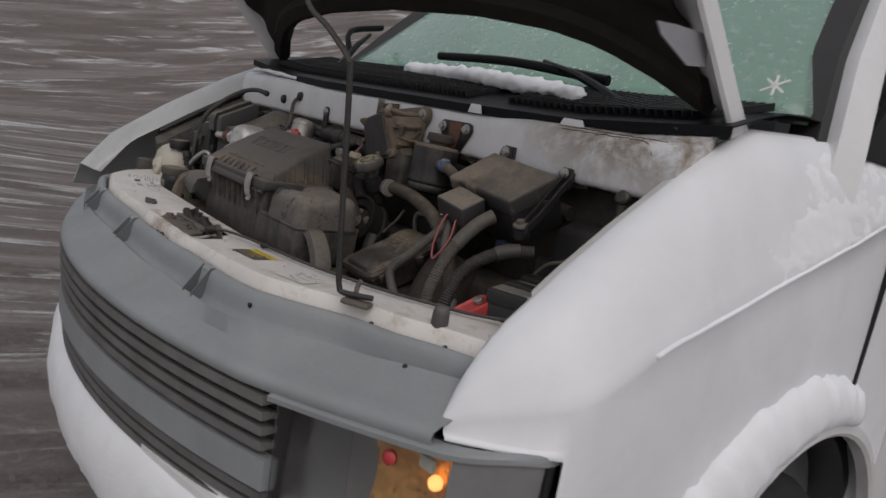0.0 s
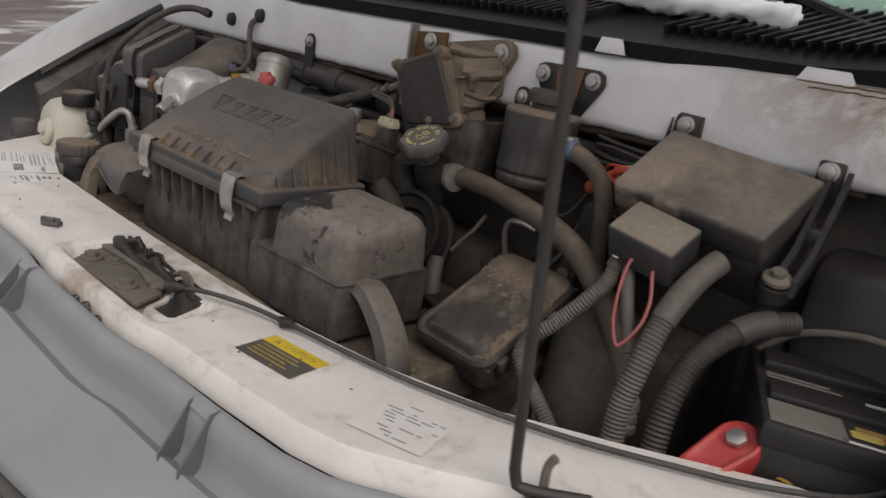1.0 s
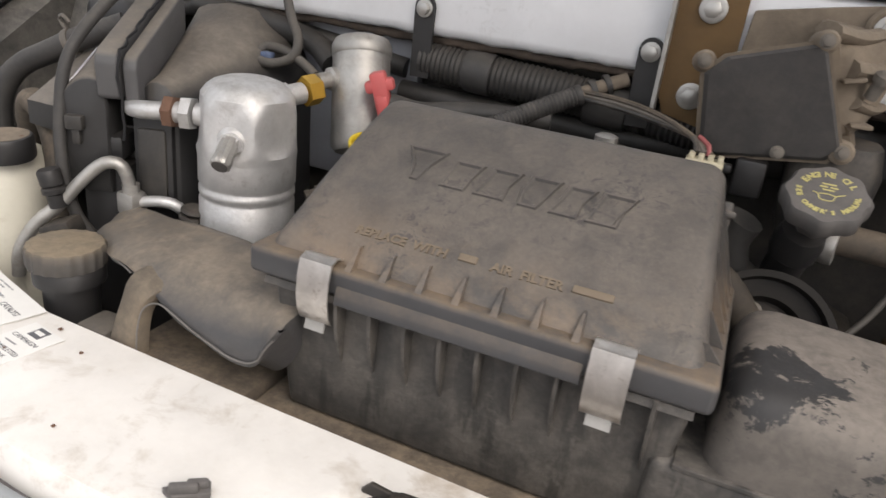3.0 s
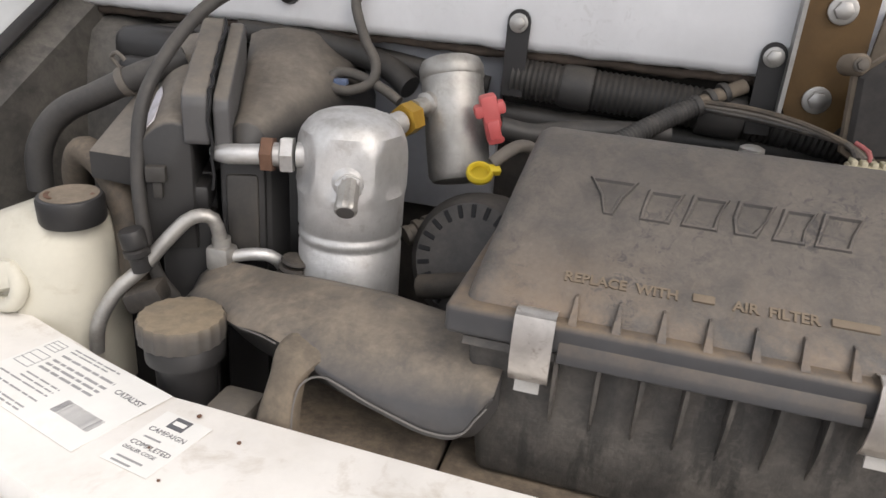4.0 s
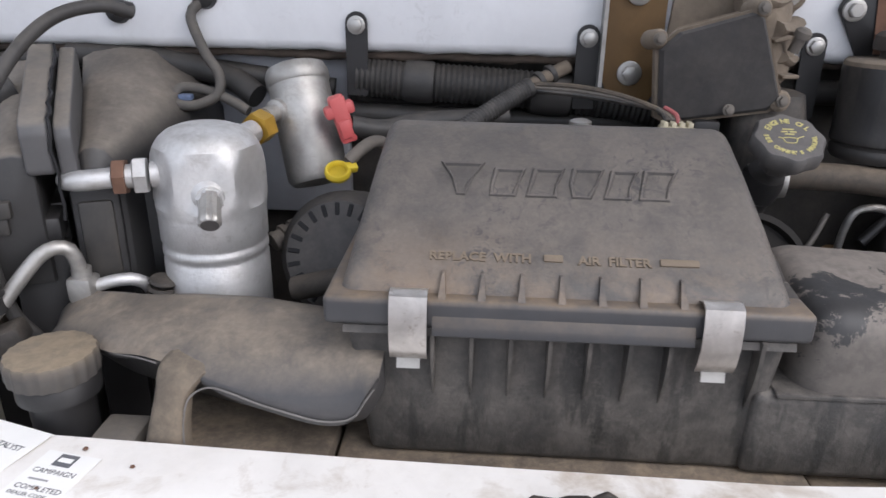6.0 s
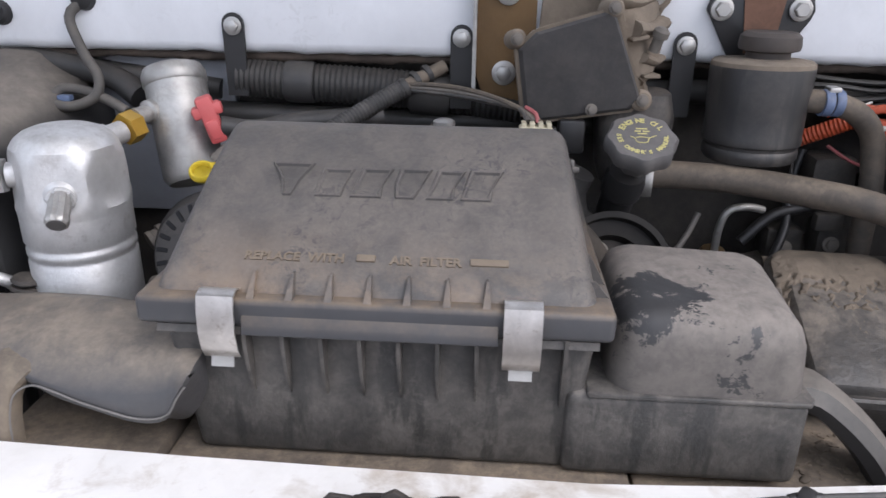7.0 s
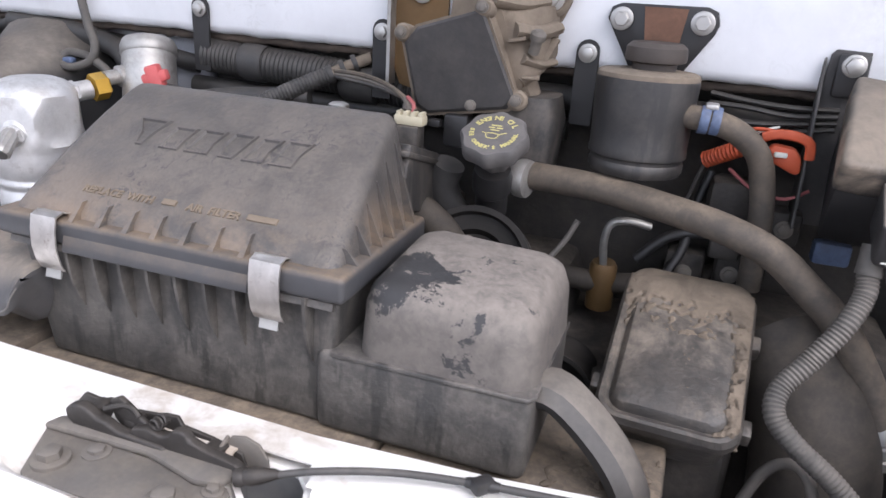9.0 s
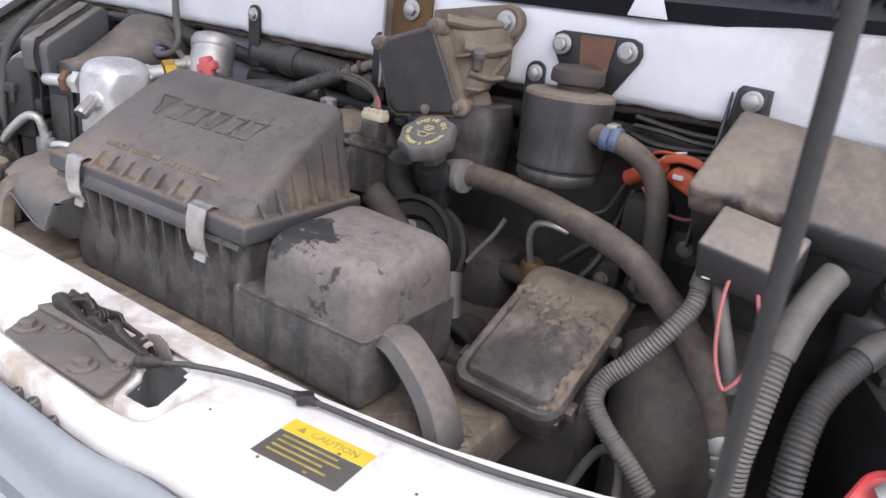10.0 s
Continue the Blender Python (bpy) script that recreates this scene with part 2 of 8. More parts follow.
TAN = surface("dust_caked_casting", (0.16, 0.13, 0.10), 0.9, dust=0.9, dust_color=(0.30, 0.242, 0.18), everywhere=0.55, bump=0.4, vary=0.35, floor=0.3, smudge=0.4)
BROWN = surface("dust_caked_cover", (0.026, 0.025, 0.024), 0.38, dust=0.95, dust_color=(0.21, 0.175, 0.14), everywhere=0.45, bump=1.0, grain=75, blotch=14, dust_edge=(0.38, 0.56), floor=0.25, smudge=0.5, bare_at=(0.01, -0.085, 0.05, 0.12))
TRAY = surface("muddy_tray", (0.07, 0.058, 0.047), 0.9, dust=0.95, dust_color=(0.26, 0.2, 0.14), everywhere=0.5, bump=0.6, blotch=12, floor=0.15, smudge=0.5)
RUST = surface("rusty_plate", (0.16, 0.085, 0.055), 0.85, vary=0.4, bump=0.4, blotch=40)
GOLD = surface("yellow_chromate_brass", (0.62, 0.38, 0.06), 0.4, metal=0.7, vary=0.2, dust=0.2)
RED = surface("faded_red_plastic", (0.50, 0.04, 0.042), 0.45, vary=0.25, dust=0.4, dust_color=(0.42, 0.17, 0.15), everywhere=0.3, blotch=30)
CAP_RED = surface("faded_red_cap", (0.58, 0.1, 0.1), 0.5, vary=0.15, dust=0.4, dust_color=(0.5, 0.25, 0.22), everywhere=0.5)
RELAY_DUST = surface("dusty_relay_case", (0.024, 0.024, 0.026), 0.5, dust=1.0, dust_color=(0.29, 0.25, 0.205), everywhere=0.05, blotch=12, bump=0.2, floor=0.75, smudge=0.15, upward=(0.3, 0.8))
PINK = surface("red_wire_insulation", (0.38, 0.1, 0.1), 0.5, vary=0.2, dust=0.2)
ORANGE = surface("orange_sleeve", (0.62, 0.095, 0.03), 0.55, vary=0.3, dust=0.35, dust_color=(0.2, 0.15, 0.11), everywhere=0.5)
YELLOW = surface("yellow_plastic", (0.62, 0.46, 0.03), 0.45, vary=0.1)
TANK = surface("translucent_tank", (0.58, 0.56, 0.48), 0.45, vary=0.12, dust=0.4, dust_color=(0.4, 0.35, 0.27), bump=0.05, stain=0.4, stain_color=(0.35, 0.3, 0.22))
SNOW = surface("snow", (0.86, 0.88, 0.91), 0.75, vary=0.05, bump=0.5, grain=160)
PAPER = surface("label_paper", (0.78, 0.77, 0.74), 0.6, vary=0.06, stain=0.15, stain_color=(0.5, 0.45, 0.36), bump=0.03)
INK = surface("grey_ink", (0.12, 0.12, 0.13), 0.7, vary=0.2, bump=0.0)
INK_YELLOW = surface("yellow_print", (0.62, 0.49, 0.13), 0.6, vary=0.2, bump=0.0, dust=0.1)
CAP_PRINT = surface("pale_yellow_print", (0.56, 0.50, 0.2), 0.5, vary=0.15, bump=0.0)
LABEL_YELLOW = surface("worn_yellow_print", (0.72, 0.52, 0.04), 0.5, vary=0.15, bump=0.0, stain=0.25, stain_color=(0.5, 0.4, 0.15), blotch=50)
OCHRE = surface("faded_ochre_print", (0.42, 0.31, 0.08), 0.6, vary=0.35, bump=0.0, blotch=60)
CREAM = surface("cream_plastic", (0.55, 0.5, 0.36), 0.5, vary=0.2, dust=0.3)
PALE = surface("pale_plastic", (0.72, 0.72, 0.66), 0.5, vary=0.1, dust=0.3)
TYRE = surface("tyre_rubber", (0.025, 0.025, 0.025), 0.8, bump=0.3)
CABIN = surface("dark_cabin_trim", (0.1, 0.115, 0.11), 0.8, vary=0.3)
MARKER = surface("smoky_marker_plastic", (0.2, 0.205, 0.21), 0.35, vary=0.1, coat=0.3, bump=0.02)
SMOKY = surface("smoky_reflector", (0.34, 0.34, 0.34), 0.4, metal=0.2, vary=0.2, blotch=5, grain=10, bump=0.0)
LETTER = surface("dusty_raised_letters", (0.16, 0.125, 0.09), 0.8, dust=0.6, dust_color=(0.27, 0.215, 0.155), everywhere=0.7, bump=0.2)
DOME = surface("flaking_dust_dome", (0.024, 0.024, 0.025), 0.5, dust=1.0, dust_color=(0.235, 0.205, 0.178), everywhere=0.52, blotch=15, dust_edge=(0.395, 0.407), floor=0.06, smudge=0.3, bump=0.15, bare_at=(0.185, -0.045, 0.125, 0.065))
SNORKEL = surface("dusty_snorkel_plastic", (0.045, 0.046, 0.05), 0.45, dust=0.98, dust_color=(0.29, 0.24, 0.185), everywhere=0.1, blotch=9, bump=0.2, floor=0.5, smudge=0.35, upward=(0.5, 0.92))
HOUSING = surface("dusty_blower_housing", (0.028, 0.028, 0.028), 0.55, dust=0.9, dust_color=(0.2, 0.184, 0.163), everywhere=0.75, blotch=7, bump=0.25, floor=0.35, smudge=0.5, stain=0.4, stain_color=(0.014, 0.014, 0.014))
LILAC = surface("faded_lilac_label", (0.62, 0.6, 0.64), 0.6, vary=0.3, blotch=40, bump=0.0)
CONDUIT_DARK = surface("black_conduit", (0.03, 0.03, 0.03), 0.5, dust=0.5, dust_color=(0.14, 0.12, 0.10), everywhere=0.3, bump=0.05)
COVER = surface("dark_grey_cover", (0.04, 0.039, 0.04), 0.6, dust=0.55, dust_color=(0.17, 0.15, 0.13), everywhere=0.5, bump=0.2, blotch=20)
BRONZE = surface("bronze_plate", (0.15, 0.085, 0.03), 0.55, metal=0.3, vary=0.35, dust=0.5, dust_color=(0.2, 0.155, 0.1), bump=0.2)
CAPBLACK = surface("scuffed_black_cap", (0.06, 0.058, 0.058), 0.5, dust=0.9, dust_color=(0.18, 0.165, 0.155), everywhere=0.5, bump=0.1, floor=0.6, smudge=0.2)
CAPBROWN = surface("worn_brown_cap", (0.05, 0.042, 0.037), 0.6, dust=0.6, dust_color=(0.14, 0.11, 0.09), everywhere=0.4)
PLASTIC2 = surface("smeared_black_plastic", (0.022, 0.022, 0.022), 0.5, dust=0.6, dust_color=(0.17, 0.148, 0.125), everywhere=0.32, blotch=8, bump=0.15, stain=0.5, stain_color=(0.012, 0.012, 0.012), streak=0.15, floor=0.2, smudge=0.5)
FUSE = surface("dusty_fuse_lid", (0.03, 0.03, 0.031), 0.5, grime_at=(-0.06, 0.005, 0.15, 0.12), stain_color=(0.36, 0.29, 0.22), dust=1.0, dust_color=(0.225, 0.19, 0.152), everywhere=0.08, blotch=4, bump=0.3, dust_edge=(0.38, 0.62), floor=0.4, smudge=0.2, upward=(0.25, 0.85))
CRUMB = surface("dried_mud_crumb", (0.165, 0.13, 0.095), 0.85, vary=0.4, bump=0.6, grain=260, blotch=40)
BLUEBAND = surface("faded_blue", (0.12, 0.17, 0.29), 0.5, vary=0.4, dust=0.4, blotch=60)
GREYLABEL = surface("grey_label", (0.2, 0.19, 0.175), 0.7, vary=0.2, dust=0.4)
GOLDLABEL = surface("gold_label", (0.45, 0.3, 0.08), 0.5, vary=0.3, dust=0.2)
GREYDARK = surface("dark_print", (0.085, 0.08, 0.07), 0.55, vary=0.25, bump=0.0, dust=0.3, dust_color=(0.2, 0.17, 0.13))
FADED = surface("faded_ink", (0.33, 0.33, 0.33), 0.7, vary=0.2, bump=0.0)
VOID = surface("dark_slot", (0.012, 0.012, 0.014), 0.8, vary=0.2)
LATCHDARK = surface("greasy_latch_steel", (0.028, 0.025, 0.023), 0.5, dust=0.5, dust_color=(0.13, 0.11, 0.09), everywhere=0.25, blotch=40, bump=0.35, metal=0.2)
RIBCAP = surface("ribbed_cap", (0.05, 0.05, 0.052), 0.6, dust=0.95, dust_color=(0.26, 0.205, 0.14), everywhere=0.15, dust_edge=(0.1, 0.4))
SHROUD = surface("shroud_plastic", (0.022, 0.02, 0.018), 0.8, dust=0.6, dust_color=(0.12, 0.095, 0.07), everywhere=0.65, bump=0.2)
WIND = glass("green_windscreen", (0.44, 0.66, 0.57), 0.12, frost=0.35)
LENS = glass("clear_lens", (0.97, 0.97, 0.97), 0.06)
SMOKY_LENS = glass("smoky_lens", (0.85, 0.86, 0.87), 0.25)
AMBER = surface("amber_reflector", (0.88, 0.50, 0.20), 0.3, metal=0.45, vary=0.35, blotch=60, bump=0.3)
AMBER_LIT = bpy.data.materials.new("lit_amber_bulb")
AMBER_LIT.use_nodes = True
ab = AMBER_LIT.node_tree.nodes["Principled BSDF"]
ab.inputs["Base Color"].default_value = (0.8, 0.45, 0.12, 1)
ab.inputs["Emission Color"].default_value = (1.0, 0.46, 0.14, 1)
ab.inputs["Emission Strength"].default_value = 2.6
ab.inputs["Roughness"].default_value = 0.3

# ---- builders ----
LIFT = Matrix.Identity(4)


def thing(name, at, label, category, group="", kind=""):
    ob = new(name)
    ob.location = at
    ob.empty_display_size = 0.02
    return tagged(ob, label, category, group, kind)


def origin(ob):
    p = Vector(ob.location)
    while ob.parent:
        ob = ob.parent
        p += Vector(ob.location)
    return p


def part(name, bm, material, parent, label="", smooth=40):
    """Links a bmesh, given in world places, as one mesh under a thing or a part."""
    if parent is not None:
        bmesh.ops.translate(bm, verts=bm.verts, vec=-origin(parent))
    bmesh.ops.recalc_face_normals(bm, faces=bm.faces)
    me = bpy.data.meshes.new(name)
    for f in bm.faces:
        f.smooth = True
    for e in bm.edges:
        if len(e.link_faces) == 2 and e.calc_face_angle(0) > radians(smooth):
            e.smooth = False
    bm.to_mesh(me)
    bm.free()
    me.materials.append(material)
    ob = new(name, me)
    ob.parent = parent
    return tagged(ob, label) if label else ob


def single(name, bm, material, label, category, group="", kind="", smooth=40):
    """A thing that is one mesh: its origin goes to the middle of its underside."""
    vs = [v.co.copy() for v in bm.verts]
    at = Vector(((min(v.x for v in vs) + max(v.x for v in vs)) / 2, (min(v.y for v in vs) + max(v.y for v in vs)) / 2, min(v.z for v in vs)))
    bmesh.ops.translate(bm, verts=bm.verts, vec=-at)
    ob = part(name, bm, material, None, smooth=smooth)
    ob.location = at
    return tagged(ob, label, category, group, kind)


def rounded(bm, verts, width, seg=2):
    if width <= 0:
        return
    edges = {e for v in verts for e in v.link_edges}
    bmesh.ops.bevel(bm, geom=list(edges), offset=width, segments=seg, affect="EDGES", profile=0.5, clamp_overlap=True)


def box(bm, lo, hi, bevel=0.004, m=None, seg=2, taper=None):
    """A bevelled block from corner lo to corner hi; taper: (x, y) shrink of its top; m: a pose about its middle."""
    lo, hi = Vector(lo), Vector(hi)
    c, s = (lo + hi) / 2, hi - lo
    tmp = bmesh.new()
    bmesh.ops.create_cube(tmp, size=1)
    for v in tmp.verts:
        k = (1 - taper[0], 1 - taper[1]) if taper and v.co.z > 0 else (1, 1)
        v.co = Vector((v.co.x * s.x * k[0], v.co.y * s.y * k[1], v.co.z * s.z))
    rounded(tmp, tmp.verts[:], bevel, seg)
    bmesh.ops.transform(tmp, verts=tmp.verts, matrix=Matrix.Translation(c) @ (m or LIFT))
    join(bm, tmp)
    return bm


def join(bm, tmp):
    me = bpy.data.meshes.new("tmp")
    tmp.to_mesh(me)
    tmp.free()
    bm.from_mesh(me)
    bpy.data.meshes.remove(me)
    return bm


def blank():
    return bmesh.new()


def hull(bm, loops, cap=True):
    """Skins a row of loops that have the same number of points."""
    rows = [[bm.verts.new(p) for p in loop] for loop in loops]
    n = len(rows[0])
    for a, b in zip(rows, rows[1:]):
        for i in range(n):
            bm.faces.new((a[i], a[(i + 1) % n], b[(i + 1) % n], b[i]))
    if cap:
        bm.faces.new(rows[0][::-1])
        bm.faces.new(rows[-1])
    return bm


def slab(bm, points, lo, hi, axis="z", bevel=0.0, seg=2):
    """A prism: points in the two other axes, from lo to hi along the axis."""
    tmp = bmesh.new()

    def put(p, h):
        return {"x": (h, p[0], p[1]), "y": (p[0], h, p[1]), "z": (p[0], p[1], h)}[axis]
    hull(tmp, [[put(p, lo) for p in points], [put(p, hi) for p in points]])
    bmesh.ops.recalc_face_normals(tmp, faces=tmp.faces)
    rounded(tmp, tmp.verts[:], bevel, seg)
    return join(bm, tmp)


def lathe(bm, profile, at=(0, 0, 0), axis=(0, 0, 1), n=32, bumps=None):
    """Turns (radius, height) pairs round the axis through at. bumps: a function of the angle that scales the radius."""
    q = Vector((0, 0, 1)).rotation_difference(Vector(axis).normalized())
    at = Vector(at)
    loops = []
    for r, h in profile:
        loop = []
        for i in range(n):
            a = 2 * math.pi * i / n
            k = bumps(a) if bumps else 1
            loop.append(at + q @ Vector((r * k * math.cos(a), r * k * math.sin(a), h)))
        loops.append(loop)
    return hull(bm, loops)


def smooth_path(points, step=0.006):
    """A Catmull-Rom path through the points, at even steps."""
    pts = [Vector(p) for p in points]
    pts = [pts[0] * 2 - pts[1]] + pts + [pts[-1] * 2 - pts[-2]]
    out = []
    for a, b, c, d in zip(pts, pts[1:], pts[2:], pts[3:]):
        n = max(2, int((c - b).length / step))
        for i in range(n):
            t = i / n
            out.append(0.5 * ((2 * b) + (c - a) * t + (2 * a - 5 * b + 4 * c - d) * t * t + (3 * b - a - 3 * c + d) * t ** 3))
    out.append(pts[-2])
    return out


def tube(bm, points, r, n=12, step=0.006, ribs=0.0, pitch=0.004, smooth=True, flat=1.0):
    """A hose along a path; ribs: depth of its corrugation; r may be a pair for a taper."""
    path = smooth_path(points, pitch / 2 if ribs else step) if smooth else [Vector(p) for p in points]
    loops = []
    side = None
    for i, p in enumerate(path):
        t = (path[min(i + 1, len(path) - 1)] - path[max(i - 1, 0)]).normalized()
        if side is None:
            side = t.cross(Vector((0, 0, 1)) if abs(t.z) < 0.9 else Vector((1, 0, 0))).normalized()
        side = (side - t * side.dot(t)).normalized()
        up = side.cross(t)
        k = i / max(1, len(path) - 1)
        rr = (r[0] * (1 - k) + r[1] * k) if isinstance(r, tuple) else r
        rr -= ribs if (ribs and i % 2) else 0
        loops.append([p + side * rr * math.cos(2 * math.pi * j / n) + up * rr * flat * math.sin(2 * math.pi * j / n) for j in range(n)])
    return hull(bm, loops)


def hexagon(bm, at, axis, r, h, washer=0.0):
    """A hexagon head on an optional washer."""
    if washer:
        lathe(bm, [(washer, 0), (washer, h * 0.3), (washer * 0.92, h * 0.36), (r * 0.9, h * 0.36)], at, axis, 20)
    lathe(bm, [(r, h * 0.3), (r, h * 0.92), (r * 0.86, h)], at, axis, 6)
    return bm


def letters(text, size, m, depth=0.0004, spacing=1.0, bold=0.0):
    """Lettering in the built-in font as a bmesh; m places its lower left corner."""
    cu = bpy.data.curves.new("text", "FONT")
    cu.body, cu.size, cu.extrude, cu.resolution_u, cu.space_character, cu.offset = text, size, depth, 2, spacing, bold
    ob = bpy.data.objects.new("text", cu)
    scene.collection.objects.link(ob)
    me = bpy.data.meshes.new_from_object(ob.evaluated_get(bpy.context.evaluated_depsgraph_get()))
    bpy.data.objects.remove(ob)
    bpy.data.curves.remove(cu)
    bm = bmesh.new()
    bm.from_mesh(me)
    bpy.data.meshes.remove(me)
    bmesh.ops.transform(bm, verts=bm.verts, matrix=m)
    return bm


def grid(bm, f, us, vs, thick=0.0):
    """A sheet f(u, v); thick: metres by which it is closed behind."""
    rows = [[bm.verts.new(f(u, v)) for v in vs] for u in us]
    faces = []
    for a, b in zip(rows, rows[1:]):
        for i in range(len(vs) - 1):
            faces.append(bm.faces.new((a[i], b[i], b[i + 1], a[i + 1])))
    if thick:
        bmesh.ops.recalc_face_normals(bm, faces=faces)
        bmesh.ops.solidify(bm, geom=faces, thickness=thick)
    return bm


def span(a, b, n):
    return [a + (b - a) * i / n for i in range(n + 1)]


def between(x, table):
    """Piecewise linear look-up, eased at the joints."""
    if x <= table[0][0]:
        return table[0][1]
    for (x0, y0), (x1, y1) in zip(table, table[1:]):
        if x <= x1:
            return y0 + (y1 - y0) * (x - x0) / (x1 - x0)
    return table[-1][1]

# ---- ground ----


def ground_height(x, y):
    d = math.hypot(x, y)
    rise = max(0, -0.747 * x + 0.664 * y - 8)
    return -0.02 + 0.42 * rise * min(1, rise / 10) * (1 if rise < 60 else 60 / rise) + 0.012 * noise.noise((x * 1.5, y * 1.5, 0)) + 0.03 * noise.noise((x * 0.3, y * 0.3, 3)) * min(1, d / 6)


def ground_material():
    m = bpy.data.materials.new("wet_muddy_road")
    m.use_nodes = True
    nt = m.node_tree
    b = nt.nodes["Principled BSDF"]
    co = nt.nodes.new("ShaderNodeTexCoord").outputs["Object"]
    mp = nt.nodes.new("ShaderNodeMapping")
    mp.inputs["Scale"].default_value = (0.42, 3.0, 1)
    turn = nt.nodes.new("ShaderNodeMapping")
    turn.inputs["Rotation"].default_value = (0, 0, radians(-78))
    nt.links.new(co, turn.inputs[0])
    nt.links.new(turn.outputs[0], mp.inputs[0])
    ruts = node(nt, "ShaderNodeTexNoise", Scale=1.3, Detail=9.0, Roughness=0.62, Distortion=0.8)
    nt.links.new(mp.outputs[0], ruts.inputs["Vector"])
    grit = node(nt, "ShaderNodeTexNoise", Scale=28.0, Detail=8.0, Roughness=0.7)
    nt.links.new(co, grit.inputs["Vector"])
    wet = node(nt, "ShaderNodeTexNoise", Scale=0.9, Detail=6.0, Roughness=0.6)
    nt.links.new(mp.outputs[0], wet.inputs["Vector"])
    mud = mix(nt, ramp(nt, grit.outputs[0], 0.3, 0.7), (0.075, 0.06, 0.052), (0.15, 0.125, 0.112))
    mud = mix(nt, ramp(nt, wet.outputs[0], 0.42, 0.6), mud, (0.2, 0.175, 0.165))
    snowy = times(nt, ramp(nt, ruts.outputs[0], 0.545, 0.66), ramp(nt, grit.outputs[0], 0.25, 0.5))
    nt.links.new(mix(nt, snowy, mud, (0.5, 0.5, 0.51)), b.inputs["Base Color"])
    b.inputs["Roughness"].default_value = 0.62
    bp = node(nt, "ShaderNodeBump", Strength=0.7, Distance=0.03)
    nt.links.new(times(nt, grit.outputs[0], times(nt, ruts.outputs[0], 0.9), "ADD"), bp.inputs["Height"])
    nt.links.new(bp.outputs[0], b.inputs["Normal"])
    return m


GROUND = ground_material()
bm = blank()
ring = [-400, -120, -50, -24, -14, -10] + span(-8, 8, 64) + [10, 14, 24, 50, 120, 400]
grid(bm, lambda u, v: (u, v, ground_height(u, v)), ring, ring)
g = part("ground", bm, GROUND, None, smooth=180)
tagged(g, "wet brown muddy road with streaks of old snow", "road", kind="structure")

# ---- van body ----
van = thing("van", (0, 1.2, 0), "white van with its hood propped open, dusted with snow", "van")


def y_rail_front(x):
    if x < -0.3:
        return between(-x, [(0.3, 0.186), (0.45, 0.198), (0.6, 0.238), (0.70, 0.31), (0.80, 0.46)])
    return between(x, [(-0.3, 0.186), (-0.15, 0.184), (-0.09, 0.1765), (0.0, 0.174), (0.12, 0.1725), (0.155, 0.175), (0.195, 0.183), (0.3, 0.186), (0.4, 0.192), (0.45, 0.203), (0.52, 0.241), (0.6, 0.293), (0.68, 0.318), (0.74, 0.352), (0.80, 0.378), (0.84, 0.39)])


def y_rail_rear(x):
    return between(x, [(-0.80, 0.47), (-0.72, 0.42), (-0.57, 0.372), (-0.49, 0.342), (-0.46, 0.334), (-0.2, 0.326), (0.1, 0.322), (0.24, 0.326), (0.36, 0.338), (0.49, 0.37), (0.59, 0.42), (0.69, 0.478), (0.72, 0.494), (0.79, 0.512), (0.84, 0.54)])


def y_nose(x):
    return 0.035 + 0.31 * x * x


# radiator support: a folded rail with a recess for the latch
def rail_z(x, k):
    z = 1.0 + 0.012 * max(0, (x - 0.1)) / 0.5
    inside = max(0, 1 - abs(x - 0.03) / 0.13) ** 0.5 if abs(x - 0.03) < 0.13 else 0
    if 0.12 < k < 0.62:
        z -= 0.019 * min(1, inside * 2.2) * min(1, (k - 0.12) * 12, (0.62 - k) * 12)
    return z - 0.001 * math.sin(k * 9)


bm = blank()
KS = [0.0, 0.03, 0.06, 0.10, 0.14, 0.2, 0.24, 0.28, 0.32, 0.36, 0.40, 0.44, 0.48, 0.52, 0.56, 0.60, 0.66, 0.74, 0.84, 0.95, 1.0]


def rail_point(x, k):
    a, b = y_rail_front(x), y_rail_rear(x)
    if k == 0.0:
        return (x, a - 0.002, rail_z(x, 0) - 0.03)
    if k == 0.03:
        return (x, a, rail_z(x, 0) - 0.009)
    if k == 0.06:
        return (x, a + 0.0045, rail_z(x, 0) - 0.0015)
    if k == 1.0:
        return (x, b + 0.001, rail_z(x, 0) - 0.035)
    return (x, a + (b - a) * k, rail_z(x, k))


xs = span(-0.79, -0.13, 50) + span(-0.12, 0.09, 26) + span(0.096, 0.17, 14) + span(0.18, 0.824, 50)
SLOT = [(0.066, 0.262), (0.064, 0.276), (0.084, 0.284), (0.106, 0.281), (0.117, 0.270), (0.133, 0.228), (0.130, 0.221), (0.101, 0.219), (0.096, 0.224), (0.088, 0.242)]
SLOT_MID = (0.101, 0.249)


def slot_ring(k):
    return [(SLOT_MID[0] + (x - SLOT_MID[0]) * k, SLOT_MID[1] + (y - SLOT_MID[1]) * k) for x, y in SLOT]


def inside(x, y, poly):
    hit = False
    for (x0, y0), (x1, y1) in zip(poly, poly[1:] + poly[:1]):
        if (y0 > y) != (y1 > y) and x < x0 + (x1 - x0) * (y - y0) / (y1 - y0):
            hit = not hit
    return hit


